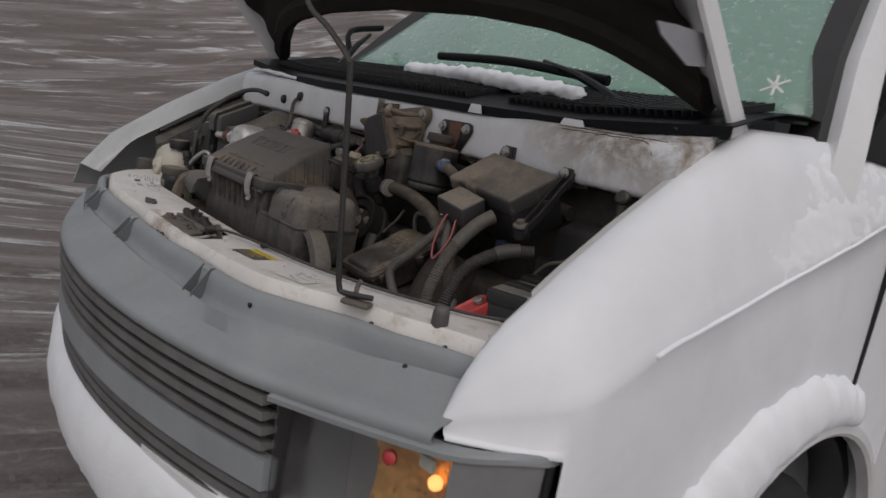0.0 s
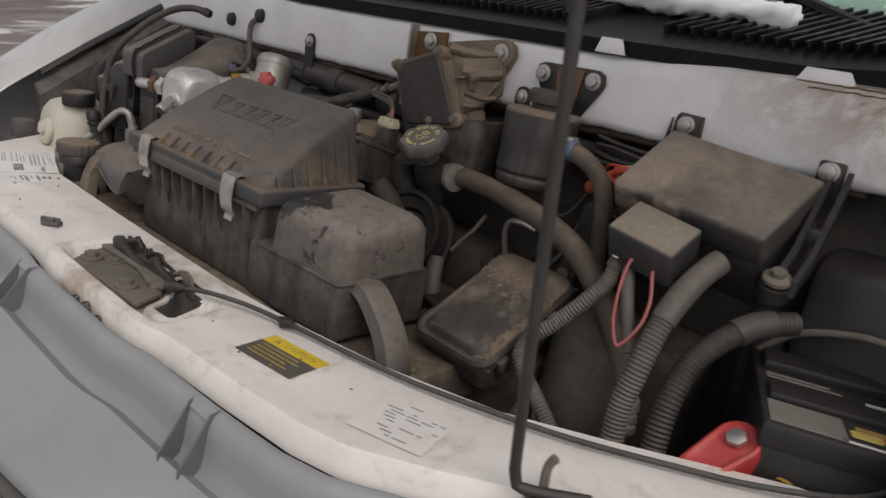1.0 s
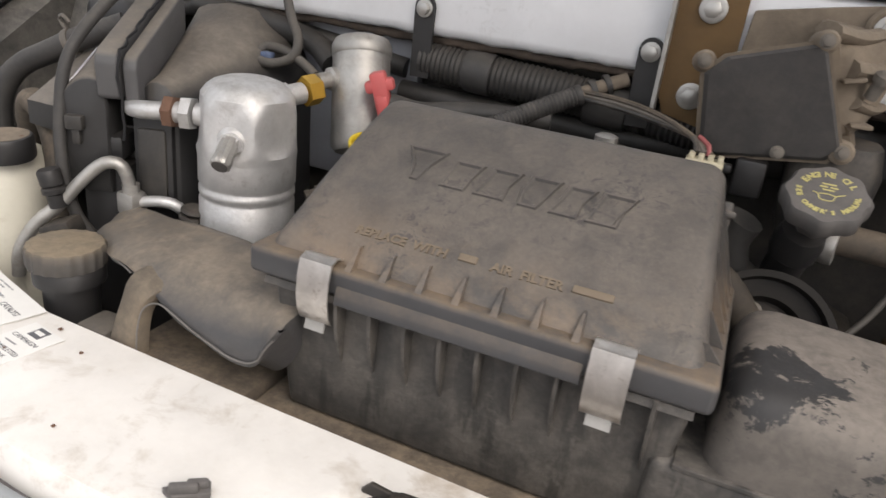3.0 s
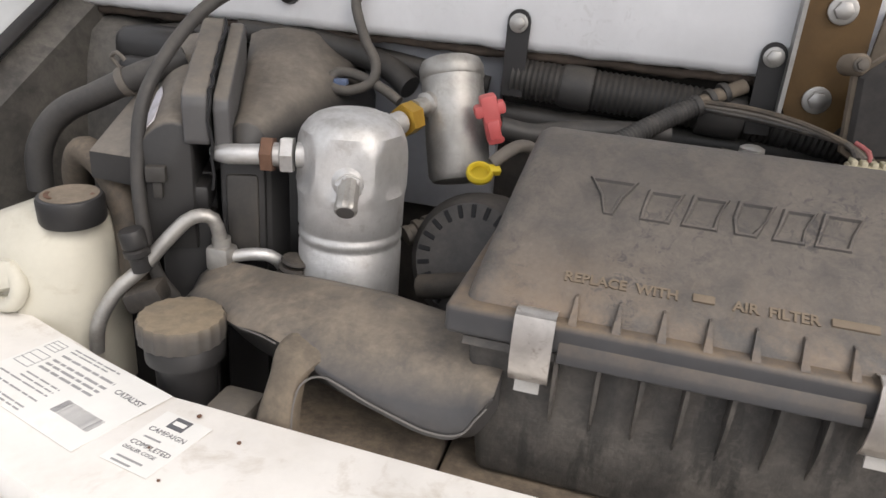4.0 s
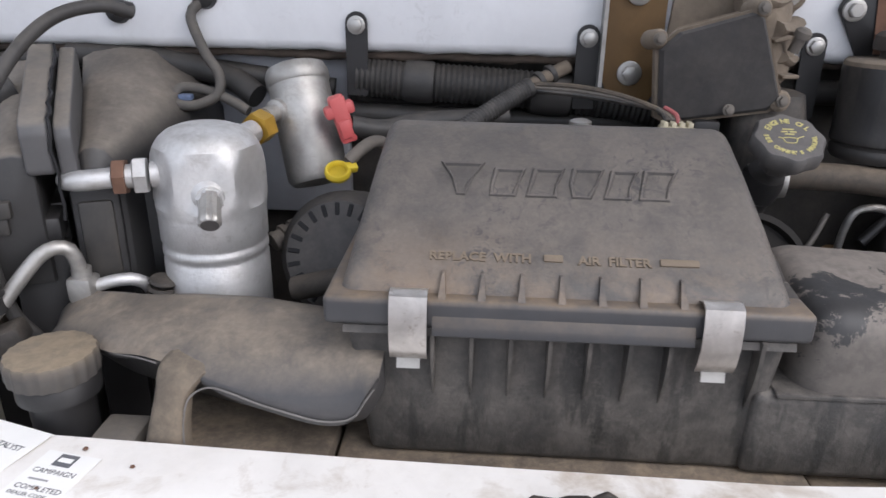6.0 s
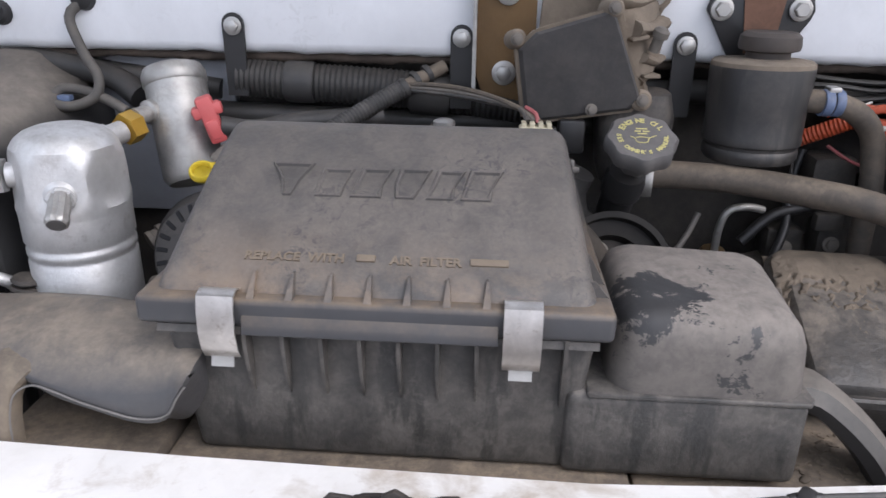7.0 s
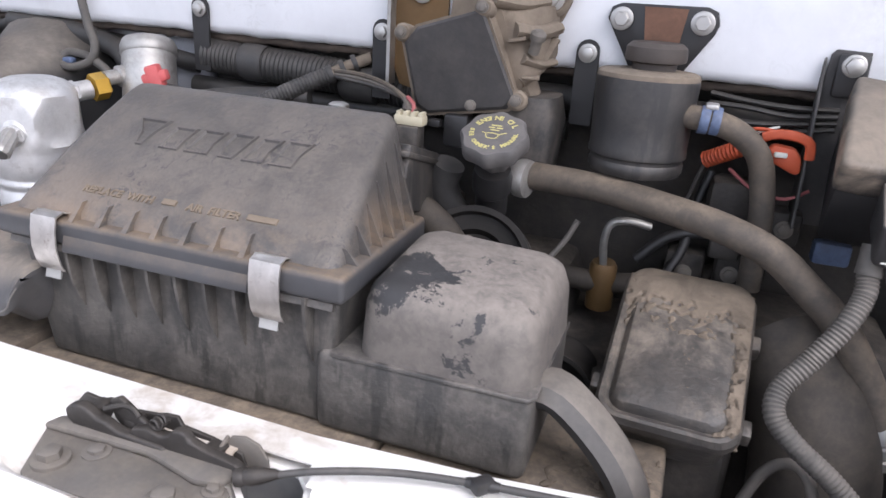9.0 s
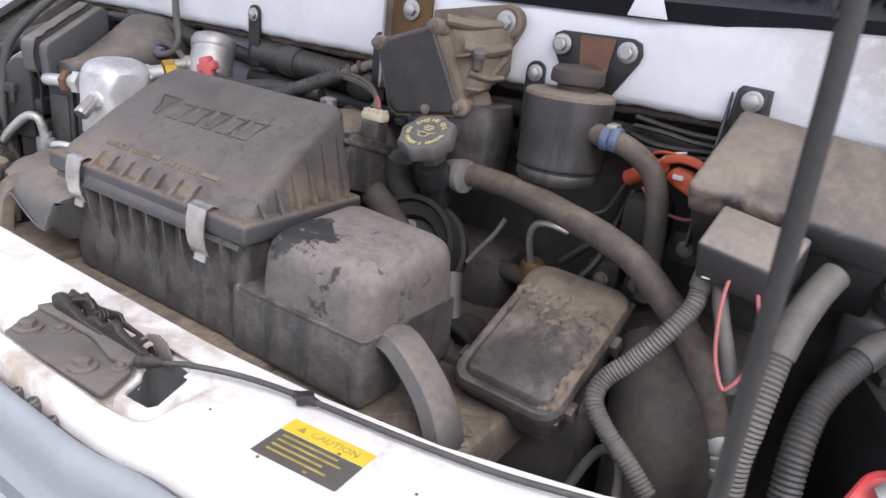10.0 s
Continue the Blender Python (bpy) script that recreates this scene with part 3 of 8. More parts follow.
rows = [[bm.verts.new(rail_point(x, k)) for k in KS] for x in xs]
faces = []
for a, c in zip(rows, rows[1:]):
    for i in range(len(KS) - 1):
        quad = (a[i], c[i], c[i + 1], a[i + 1])
        mid = sum((v.co for v in quad), Vector()) / 4
        if not inside(mid.x, mid.y, slot_ring(1.2)):
            faces.append(bm.faces.new(quad))
bmesh.ops.recalc_face_normals(bm, faces=faces)
bmesh.ops.solidify(bm, geom=faces, thickness=0.002)
rail = part("radiator_support", bm, RAIL_WHITE, van, "dirty white painted radiator support rail with worn stickers", smooth=35)
bm = blank()
hull(bm, [[(x, y, z) for x, y in slot_ring(k)] for k, z in ((1.44, 0.980), (1.38, 0.9885), (1.05, 0.9885), (1.0, 0.9865), (1.0, 0.984))], cap=False)
part("slot_rim", bm, RAIL_WHITE, rail, "pressed rim of the slot")
# Wall of the white rail, coloured grey to paint in the slot's shade.
bm = blank()
hull(bm, [[(x, y, z) for x, y in slot_ring(k)] for k, z in ((0.995, 0.985), (0.97, 0.925))], cap=False)
part("slot_wall", bm, GRILLE, rail, "slot wall in grey that stands in for shade")
# Dark sheet added at the bottom for the shaded depth of the slot.
bm = blank()
slab(bm, slot_ring(1.1), 0.918, 0.925, "z")
part("slot_floor", bm, VOID, rail)

# grey plastic header between rail and grille
bm = blank()


def header_point(x, k):
    a, f = y_rail_front(x), y_nose(x)
    d = a - f
    a -= 0.0075
    rows = [(a + 0.012, 0.945), (a + 0.001, 0.955), (a - 0.0005, 0.970), (a - 0.002, 0.979), (a - 0.005, 0.9835), (a - 0.010, 0.9845), (a - 0.016, 0.982), (a - 0.021, 0.975), (a - 0.0235, 0.962), (a - 0.0252, 0.946), (a - 0.029, 0.934), (a - 0.036, 0.931), (a - 0.044, 0.9375), (a - 0.050, 0.941),
            (f + 0.045, 0.9135), (f + 0.028, 0.9055), (f + 0.012, 0.8985), (f + 0.003, 0.892), (f - 0.001, 0.881), (f + 0.004, 0.872)]
    y, z = rows[k]
    z += 0.018 * max(0, abs(x) - 0.35) * (k < 14) + 0.075 * max(0, abs(x) - 0.55) * (k > 12)
    return (x, y, z)


grid(bm, header_point, span(-0.85, 0.85, 110), list(range(20)), thick=0.003)


def header_top(x, y):
    """Height of the header panel's upper side."""
    rows = sorted(tuple(header_point(x, k)[1:]) for k in range(5, 17))
    return between(y, rows)


header = part("header_panel", bm, HEADER, van, "faded grey plastic header panel above the grille", smooth=50)
for x, lean in ((-0.42, -0.1), (-0.385, -0.1), (-0.105, 0.0), (-0.074, 0.0), (0.288, 0.22), (0.320, 0.22)):
    bm = blank()
    a = y_rail_front(x)
    prof = [(a - 0.016, 0.985), (a - 0.027, 0.985), (a - 0.060, 0.943), (a - 0.060, 0.925), (a - 0.036, 0.925), (a - 0.031, 0.96)]
    slab(bm, prof, -0.0013, 0.0013, "x")
    for v in bm.verts:
        v.co.x += x + (a - 0.016 - v.co.y) * lean
    part("gusset", bm, GUSSET, header)
for x, lean in ((-0.4025, -0.1), (-0.0895, 0.0), (0.304, 0.22)):
    a = y_rail_front(x)
    bm = blank()
    hull(bm, [[(x + d + (a - 0.016 - y) * lean, y, z) for d, y, z in ((-0.016, y0, z0), (0.016, y0, z0), (0.016, y0, z0 - 0.002), (-0.016, y0, z0 - 0.002))] for y0, z0 in ((a - 0.016, 0.9862), (a - 0.024, 0.9852), (a - 0.029, 0.980))])
    part("gusset_bridge", bm, HEADER, header)
for x, y in ((0.457, 0.176), (0.633, 0.292), (0.75, 0.345), (0.735, 0.29)):
    z = header_top(x, y) + 0.004
    bm = blank()
    lathe(bm, [(0.0042, -0.004), (0.0042, 0.002), (0.003, 0.003)], (x, y, z - 0.006), (0, -0.4, 1), 12)
    part("push_pin", bm, BLACK, header)

# grille
grille = part("grille", grid(blank(), lambda x, z: (x, y_nose(x) + 0.035, z), span(-0.62, 0.62, 40), span(0.62, 0.88, 6), thick=0.004), BLACK, van, "dirty grey plastic grille with horizontal slats")
zs = [0.86, 0.835, 0.81, 0.785, 0.70, 0.677, 0.654]
for z in zs:
    bm = blank()
    h = 0.007
    prof = [(0.0, -h), (0.0, h), (0.028, h * 0.6), (0.028, -h * 0.6)]
    xs = span(-0.60, 0.60, 36)
    hull(bm, [[(x, y_nose(x) + dy + (0.86 - z) * 0.12, z + dz) for dy, dz in prof] for x in xs])
    part("slat", bm, GRILLE, grille)
bm = blank()
hull(bm, [[(x, y_nose(x) + dy + 0.012, z) for dy, z in ((-0.002, 0.716), (-0.002, 0.766), (0.03, 0.766), (0.03, 0.716))] for x in span(-0.61, 0.61, 36)])
part("grille_band", bm, HEADER, grille)

# headlamps


def lamp_top(x):
    return 0.862 + 0.075 * max(0, x - 0.55)


for s in (-1, 1):
    lamp = part("headlamp", grid(blank(), lambda x, v: (s * x, y_nose(x) + 0.07, 0.69 + (lamp_top(x) - 0.69) * v), span(0.625, 0.90, 16), span(0, 1, 8), thick=0.004), SMOKY, van, "wide smoky grey headlamp" if s < 0 else "wide smoky headlamp with a lit amber corner bulb")
    bm = blank()
    grid(bm, lambda x, v: (s * x, y_nose(x) + 0.004 + (1 - v) * 0.01, 0.69 + (lamp_top(x) - 0.69) * v), span(0.622, 0.745, 14), span(0, 1, 10), thick=0.003)
    part("lens", bm, SMOKY_LENS, lamp, "cloudy clear lens")
    bm = blank()
    grid(bm, lambda x, v: (s * x, y_nose(x) + 0.004 + (1 - v) * 0.01, 0.69 + (lamp_top(x) - 0.69) * v), span(0.745, 0.876, 12), span(0, 1, 10), thick=0.003)
    part("corner_lens", bm, LENS, lamp, "clear corner lens")
    bm = blank()
    grid(bm, lambda u, v: (s * (0.826 + 0.058 * u), y_nose(0.826 + 0.058 * u) + 0.045 - 0.028 * (u * u + v * v) / 2 + 0.0004 * math.sin(26 * u + 4 * v), 0.815 + 0.062 * v), span(-1, 1, 60), span(-1, 1, 16), thick=0.002)
    part("amber_reflector", bm, AMBER, lamp, "amber corner reflector")
    bm = blank()
    bmesh.ops.create_icosphere(bm, subdivisions=2, radius=0.011)
    bmesh.ops.translate(bm, verts=bm.verts, vec=(s * 0.850, y_nose(0.850) + 0.026, 0.838))
    part("corner_bulb", bm, AMBER_LIT if s > 0 else AMBER, lamp, "lit amber bulb" if s > 0 else "")
    bm = blank()
    box(bm, (s * 0.842 - 0.015, y_nose(0.842) + 0.012, 0.856), (s * 0.842 + 0.015, y_nose(0.842) + 0.02, 0.876), 0.003)
    part("pale_bulb", bm, PALE, lamp)
    bm = blank()
    lathe(bm, [(0.011, 0), (0.011, 0.006), (0.007, 0.009)], (s * 0.797, y_nose(0.797) + 0.012, 0.856), (0.3 * s, -1, 0.2), 16)
    part("red_dot", bm, RED, lamp)
    bm = blank()
    pts = [(0.877, y_nose(0.877) + 0.006), (0.888, 0.291), (0.903, 0.311), (0.918, 0.337), (0.931, 0.364), (0.937, 0.380), (0.938, 0.396), (0.920, 0.396), (0.900, 0.36), (0.868, 0.32)]
    hull(bm, [[(s * (0.89 + (x - 0.89) * k), 0.34 + (y - 0.34) * k, z) for x, y in pts] for z, k in ((0.70, 0.97), (0.706, 1.0), (0.886, 1.0), (0.893, 0.97))])
    part("side_marker", bm, MARKER, lamp, "smoky grey side marker", smooth=45)
    bm = blank()
    edge = [(x, y_nose(x) - 0.001, lamp_top(x)) for x in span(0.61, 0.87, 12)] + [(0.889, 0.286, 0.888), (0.905, 0.307, 0.890), (0.920, 0.334, 0.892), (0.933, 0.361, 0.893), (0.940, 0.379, 0.892), (0.942, 0.397, 0.889)]
    hull(bm, [[(s * (x + 0.001), y + dy, z + dz) for dy, dz in ((-0.002, 0.0), (-0.003, 0.008), (0.004, 0.012), (0.034, 0.012), (0.034, 0.0))] for x, y, z in edge])
    part("bezel", bm, HEADER, lamp)
    bm = blank()
    hull(bm, [[(s * (0.941 + dx), 0.397 + dy, z) for dx, dy in ((-0.01, 0), (0.003, 0), (0.003, 0.012), (-0.01, 0.012))] for z in (0.69, 0.888)])
    part("bezel_end", bm, BLACK, lamp)

# bumper with its snow
bm = blank()


def bumper_y(x):
    return 0.062 + 0.24 * x * x + max(0, abs(x) - 0.8) * 1.2


hull(bm, [[(x, bumper_y(x) + dy, z) for dy, z in ((0.05, 0.44), (0.03, 0.5), (0.005, 0.6), (0.004, 0.655), (0.05, 0.665), (0.12, 0.66), (0.12, 0.44))] for x in span(-0.96, 0.96, 40)])
part("bumper", bm, WHITE, van, "white front bumper")

# fenders
TOP = [(0.284, 0.930), (0.29, 0.955), (0.31, 0.990), (0.33, 1.015), (0.372, 1.062), (0.463, 1.14), (0.57, 1.219), (0.693, 1.302), (0.80, 1.368), (0.87, 1.405), (1.05, 1.42)]
CREASE = [(0.28, 0.93), (0.36, 0.965), (0.452, 1.008), (0.626, 1.064), (0.792, 1.115), (1.28, 1.285), (1.5, 1.35)]
EDGE_FAR = [(0.18, 0.925), (0.25, 0.985), (0.366, 1.086), (0.526, 1.194), (0.69, 1.297), (0.87, 1.405), (1.05, 1.42)]
CROWN_FAR = [(0.18, 0.90), (0.232, 0.975), (0.31, 1.08), (0.476, 1.206), (0.65, 1.317), (0.825, 1.412), (1.05, 1.45)]
ARCH_Y, ARCH_Z, ARCH_R, ARCH_K = 1.262, 0.32, 0.515, 1.0


def fender_point(s, y, k):
    zt, zc = between(y, TOP), min(between(y, CREASE), between(y, TOP) - 0.004)
    nose = max(0, 1 - (y - 0.28) / 0.25)
    bulge = 0.965 - 0.125 * max(0, 1 - (y - 0.28) / 0.165) ** 1.3
    if s < 0:
        zt = between(y, EDGE_FAR)
        zc = zt - 0.16
    fade = min(1, max(0, (y - 0.36) / 0.22))
    if s > 0:
        zc = zc * fade + (0.92 + 0.30 * max(0, zt - 0.92)) * (1 - fade)
    h = zt - zc
    rows = [(0.825, zt - 0.03), (0.832, zt - 0.004), (0.843, zt), (0.86, zt - 0.002 - h * 0.02), (0.885, zt - h * 0.12), (0.91, zt - h * 0.32), (0.932, zt - h * 0.58), (0.951, zc + h * 0.14), (0.9595 + 0.003 * fade, zc + 0.002 * fade), (0.9625 - 0.003 * fade, zc - 0.010), (0.964, zc - 0.06)]
    if s < 0:
        c = between(y, CROWN_FAR)
        rows = [(0.829, zt - 0.006), (0.831, zt - 0.002), (0.834, zt), (0.846, zt + (c - zt) * 0.35), (0.868, zt + (c - zt) * 0.78), (0.90, c), (0.925, c - 0.012), (0.945, c - 0.045), (0.955, c - 0.08), (0.962, c - 0.12), (0.966, c - 0.16)]
        bulge = 0.965
    out = 0.06 * (s > 0) * min(1, max(0, (y - 0.85) / 0.3))
    low = 0.900 - 0.44 * min(1, max(0, y - 0.41) / 0.011) if y < 0.66 else 0.46
    if k < len(rows):
        x, z = rows[k]
        return (s * (0.825 + (x + out * (1 - k / 10) - 0.825) * (bulge - 0.825) / 0.14), y + 0.022 * max(0, 1 - k / 5) * max(0, 1 - (y - 0.284) / 0.06), max(z, low + 0.0011 * (19 - k)))
    top = zc - 0.06
    arch = ARCH_Z + math.sqrt(max(0, ARCH_R ** 2 - ((y - ARCH_Y) / ARCH_K) ** 2)) if abs(y - ARCH_Y) < ARCH_R * ARCH_K else 0
    low = max(low, arch)
    top = max(top, low + 0.0088)
    t = (k - len(rows) + 1) / 8
    flare = 0.02 * max(0, 1 - max(0, top + (low - top) * t - arch) / 0.06) if arch else 0
    return (s * (min(0.968, bulge) + 0.006 * math.sin(t * 2) + flare), y, top + (low - top) * t)


ys = [0.284, 0.288, 0.295, 0.31, 0.33, 0.35, 0.372, 0.4, 0.41, 0.421, 0.44, 0.463] + span(0.5, 1.72, 56)
for s in (-1, 1):
    bm = blank()
    grid(bm, lambda y, k: fender_point(s, y, k), ys if s > 0 else [0.232, 0.245, 0.26] + ys, list(range(19)), thick=0.004)
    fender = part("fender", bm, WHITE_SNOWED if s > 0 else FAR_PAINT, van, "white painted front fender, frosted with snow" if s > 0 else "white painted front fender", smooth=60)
    bm = blank()
    n = 24
    hull(bm, [[(s * (0.93 + dx), ARCH_Y - ARCH_K * math.cos(a) * (ARCH_R + dr), ARCH_Z + math.sin(a) * (ARCH_R + dr)) for dx, dr in ((0.03, -0.012), (0.058, -0.010), (0.064, 0.0), (0.06, 0.022), (0.03, 0.02))] for a in span(0.12, math.pi - 0.12, n)])
    part("wheel_arch_lip", bm, WHITE, fender)
    bm = blank()
    hull(bm, [[(s * x, ARCH_Y - math.cos(a) * r, ARCH_Z + math.sin(a) * r) for x, r in ((0.93, 0.53), (0.93, 0.50), (0.6, 0.50), (0.6, 0.53))] for a in span(-0.1, math.pi + 0.1, 18)])
    part("wheel_well", bm, BLACK, fender)
    wheel = part("wheel", lathe(blank(), [(0.19, -0.02), (0.2, 0.1), (0.17, 0.11), (0.05, 0.09), (0.045, 0.12)], (s * 0.80, ARCH_Y, 0.345), (s, 0, 0), 32), ALU_DULL, van)
    part("tyre", lathe(blank(), [(0.2, -0.02), (0.33, -0.03), (0.345, 0.0), (0.345, 0.13), (0.33, 0.16), (0.2, 0.14)], (s * 0.77, ARCH_Y, 0.345), (s, 0, 0), 40), TYRE, wheel)
    bm = blank()
    edge_z = TOP if s > 0 else EDGE_FAR
    hull(bm, [[(s * x, y, between(y, edge_z) - d) for x, d in ((0.830, 0.006), (0.819, 0.010), (0.816, 0.015), (0.818, 0.020), (0.830, 0.024))] for y in span(0.43, 0.74, 14)])
    part("fender_flange", bm, RAIL_WHITE if s > 0 else BLACK, fender, "grey-white inner flange" if s > 0 else "black rubber edge seal")
    # inner wall of the bay
    bm = blank()
    hull(bm, [[(s * 0.828, y, between(y, edge_z) - 0.03), (s * 0.80, y, between(y, edge_z) - 0.05), (s * (0.80 - 0.05), y, 0.7), (s * 0.77, y, 0.7)] for y in span(0.42, 0.86, 10)])
    part("inner_fender", bm, DEEP if s > 0 else HOUSING, van, "grimy dark inner fender")
    # door front and pillar
    bm = blank()
    hull(bm, [[(s * 0.975, y, 0.42), (s * 0.97, y, 1.25), (s * 0.945, y, 1.40), (s * 0.90, y, 1.41), (s * 0.90, y, 0.42)] for y in (1.71, 2.6)])
    part("door", bm, WHITE, van, "white front door")
    bm = blank()
    hull(bm, [[(s * (x + dx), y + dy, z) for dx, dy in ((-0.01, -0.02), (0.03, -0.035), (0.06, 0.03), (0.02, 0.06))] for x, y, z in ((0.895, 1.09, 1.26), (0.895, 1.09, 1.38), (0.82, 1.26, 1.60), (0.72, 1.56, 1.93))])
    part("windscreen_pillar", bm, WHITE, van, "white windscreen pillar")
    bm = blank()
    hull(bm, [[(s * (x + dx), y + dy, z) for dx, dy in ((-0.065, -0.02), (0.0, -0.035), (0.0, 0.01), (-0.065, 0.02))] for x, y, z in ((0.897, 1.065, 1.39), (0.82, 1.235, 1.60), (0.72, 1.54, 1.93))])
    part("pillar_trim", bm, BLACK, van, "black pillar trim")
    bm = blank()
    hull(bm, [[(s * x, y, z) for y, z in ((1.14, 1.405), (1.75, 1.405), (1.75, 1.93), (1.60, 1.93), (1.31, 1.62))] for x in (0.93, 0.915)])
    part("door_window", bm, WET_BLACK, van, "black door window edge specked with snow")
    bm = blank()
    slab(bm, [(0.968, 1.364), (0.9775, 1.364), (0.9775, 1.371), (0.968, 1.371)], 0.93, 1.27, "z")
    for v in bm.verts:
        v.co.x *= s
    part("door_gap", bm, VOID, van)

# firewall panel and channel under the cowl
bm = blank()
PANEL = ((0.697, 1.25), (0.690, 1.254), (0.6875, 1.262), (0.6875, 1.30), (0.688, 1.322), (0.690, 1.335), (0.695, 1.345), (0.703, 1.351), (0.715, 1.354), (0.74, 1.358), (0.78, 1.386), (0.78, 1.25))


def panel_dent(x, z):
    """Gentle waves in the pressed panel and a hammered lower edge."""
    low = max(0, 1 - (z - 1.25) / 0.014)
    return 0.0016 * noise.noise((x * 7, z * 16, 2)) + 0.0008 * noise.noise((x * 26, z * 30, 5)), 0.0022 * low * noise.noise((x * 30, 4, 1)) + 0.0018 * low * noise.noise((x * 75, 9, 1))


hull(bm, [[(x, y + panel_dent(x, z)[0] * (y < 0.72), z + panel_dent(x, z)[1]) for y, z in PANEL] for x in span(-0.84, 0.84, 168)])
part("firewall_panel", bm, WALL_WHITE, van, "white painted firewall panel with rusty seam", smooth=60)
bm = blank()
tube(bm, [(x, 0.7035 + 0.003 * noise.noise((x * 20, 1, 1)), 1.2455 + 0.004 * noise.noise((x * 14, 3, 2))) for x in span(-0.80, 0.66, 110)], 0.0052, 8, 0.012)
for v in bm.verts:
    v.co += Vector((0, 0.4, 1)) * 0.0028 * noise.noise(v.co * 120)
part("seam_sealer", bm, SEALER, van, "crumbling brown sealer along the panel seam", smooth=180)
for line, r in (([(0.575, 0.6935, 1.3445), (0.62, 0.694, 1.345), (0.68, 0.6945, 1.3455), (0.755, 0.6955, 1.3465), (0.775, 0.693, 1.338), (0.785, 0.6885, 1.325)], 0.0009), ([(0.56, 0.7005, 1.350), (0.64, 0.701, 1.3505), (0.72, 0.702, 1.351), (0.80, 0.704, 1.352)], 0.0011)):
    bm = blank()
    tube(bm, [(x, y + 0.0006 * noise.noise((x * 90, 1, 4)), z + 0.0016 * noise.noise((x * 70, 3, 1))) for x, y, z in smooth_path([Vector(p) for p in line], 0.006)], r, 6, 0.006)
    for v in bm.verts:
        v.co += Vector((0, 0.3, 1)) * 0.0014 * noise.noise(v.co * 160)
    part("seam_sealer", bm, SEAM_DIRT, van, "dirt-filled brown seam in the panel", smooth=180)
bm = blank()
box(bm, (-0.475, 0.722, 1.05), (-0.285, 0.739, 1.262), 0.006)
part("firewall_patch", bm, WALL_GREY, van, "dusty grey painted firewall metal")
bm = blank()
box(bm, (-0.84, 0.74, 0.5), (0.84, 0.78, 1.26), 0.004)
part("firewall", bm, DEEP, van, "grimy dark firewall")

# cowl grille
COWL_Y = [(-0.9, 0.73), (-0.5, 0.70), (-0.3, 0.6865), (0.33, 0.6865), (0.40, 0.692), (0.57, 0.714), (0.72, 0.738), (0.87, 0.768)]
COWL_Z = [(0.3, 1.342), (0.57, 1.347), (0.72, 1.362), (0.87, 1.378)]


def cowl_point(x, v):
    yf, zf = between(x, COWL_Y), between(abs(x), COWL_Z)
    if v < 0:
        return (x, yf, zf + 0.016 * (1 + v))
    return (x, yf + 0.004 * min(1, v * 20) + (1.04 + 0.1 * x * x - yf) * v, zf + 0.019 + (1.452 - zf - 0.019) * v + 0.022 * math.sin(v * 3.1))


cowl = part("cowl", grid(blank(), cowl_point, span(-0.87, 0.87, 58), [-1.0, -0.3, 0.0, 0.03, 0.1, 0.2, 0.35, 0.5, 0.7, 0.85, 1.0], thick=0.003), WET_BLACK, van, "black plastic cowl panel below the windscreen")
SLAT = None
for i in range(92):
    x = -0.70 + i * 0.0166
    if 0.28 < x < 0.40:
        continue
    if SLAT is None:
        bm = blank()
        box(bm, (-0.003, -0.085, -0.005), (0.003, 0.085, 0.010), 0.001, seg=1)
        ob = part("louvre", bm, LOUVRE, None)
        SLAT = ob.data
        ob.parent = cowl
    else:
        ob = new("louvre", SLAT)
        ob.parent = cowl
    p, q2 = Vector(cowl_point(x, 0.2)), Vector(cowl_point(x, 0.4))
    ob.location = p.lerp(q2, 0.5) + Vector((0, 0, 0.003)) - origin(cowl)
    ob.rotation_euler = (math.atan2(q2.z - p.z, q2.y - p.y), 0, radians(-25))

# windscreen, with the cabin behind it
bm = blank()


def screen_point(x, v):
    return (x * (1 - 0.18 * v), 0.99 + 0.12 * x * x + 0.50 * v, 1.445 + 0.50 * v + 0.01 * math.sin(3.1 * v))


grid(bm, screen_point, span(-0.85, 0.85, 24), span(0, 1, 10), thick=0.005)
screen = part("windscreen", bm, WIND, van, "green tinted windscreen, frosted and wet", smooth=180)
screen.visible_shadow = False
bm = blank()
for dx, dz, a in ((0, 0, 80), (0, 0, 38), (0, 0, 138)):
    box(bm, (-0.03, -0.001, -0.003), (0.03, 0.001, 0.003), 0.001, m=pose(0, 0, 0, 0, a, 0))
bmesh.ops.transform(bm, verts=bm.verts, matrix=Matrix.Translation((0.775, 1.058, 1.51)) @ pose(0, 0, 0, -40, 0, 5))
part("star_sticker", bm, PAPER, screen, "white star sticker")
bm = blank()
box(bm, (-0.84, 1.2, 0.5), (0.84, 3.6, 1.40), 0.02)
part("dashboard", bm, CABIN, van)
bm = blank()
box(bm, (-0.9, 1.5, 1.945), (0.9, 4.6, 2.0), 0.02)
box(bm, (-0.95, 2.6, 0.42), (-0.92, 4.6, 1.95), 0.01)
box(bm, (0.92, 2.6, 0.42), (0.95, 4.6, 1.95), 0.01)
box(bm, (-0.95, 4.6, 0.42), (0.95, 4.64, 2.0), 0.01)
box(bm, (-0.9, 0.6, 0.35), (0.9, 4.6, 0.42), 0.01)
part("body_shell", bm, WHITE, van, "white van body behind the doors")

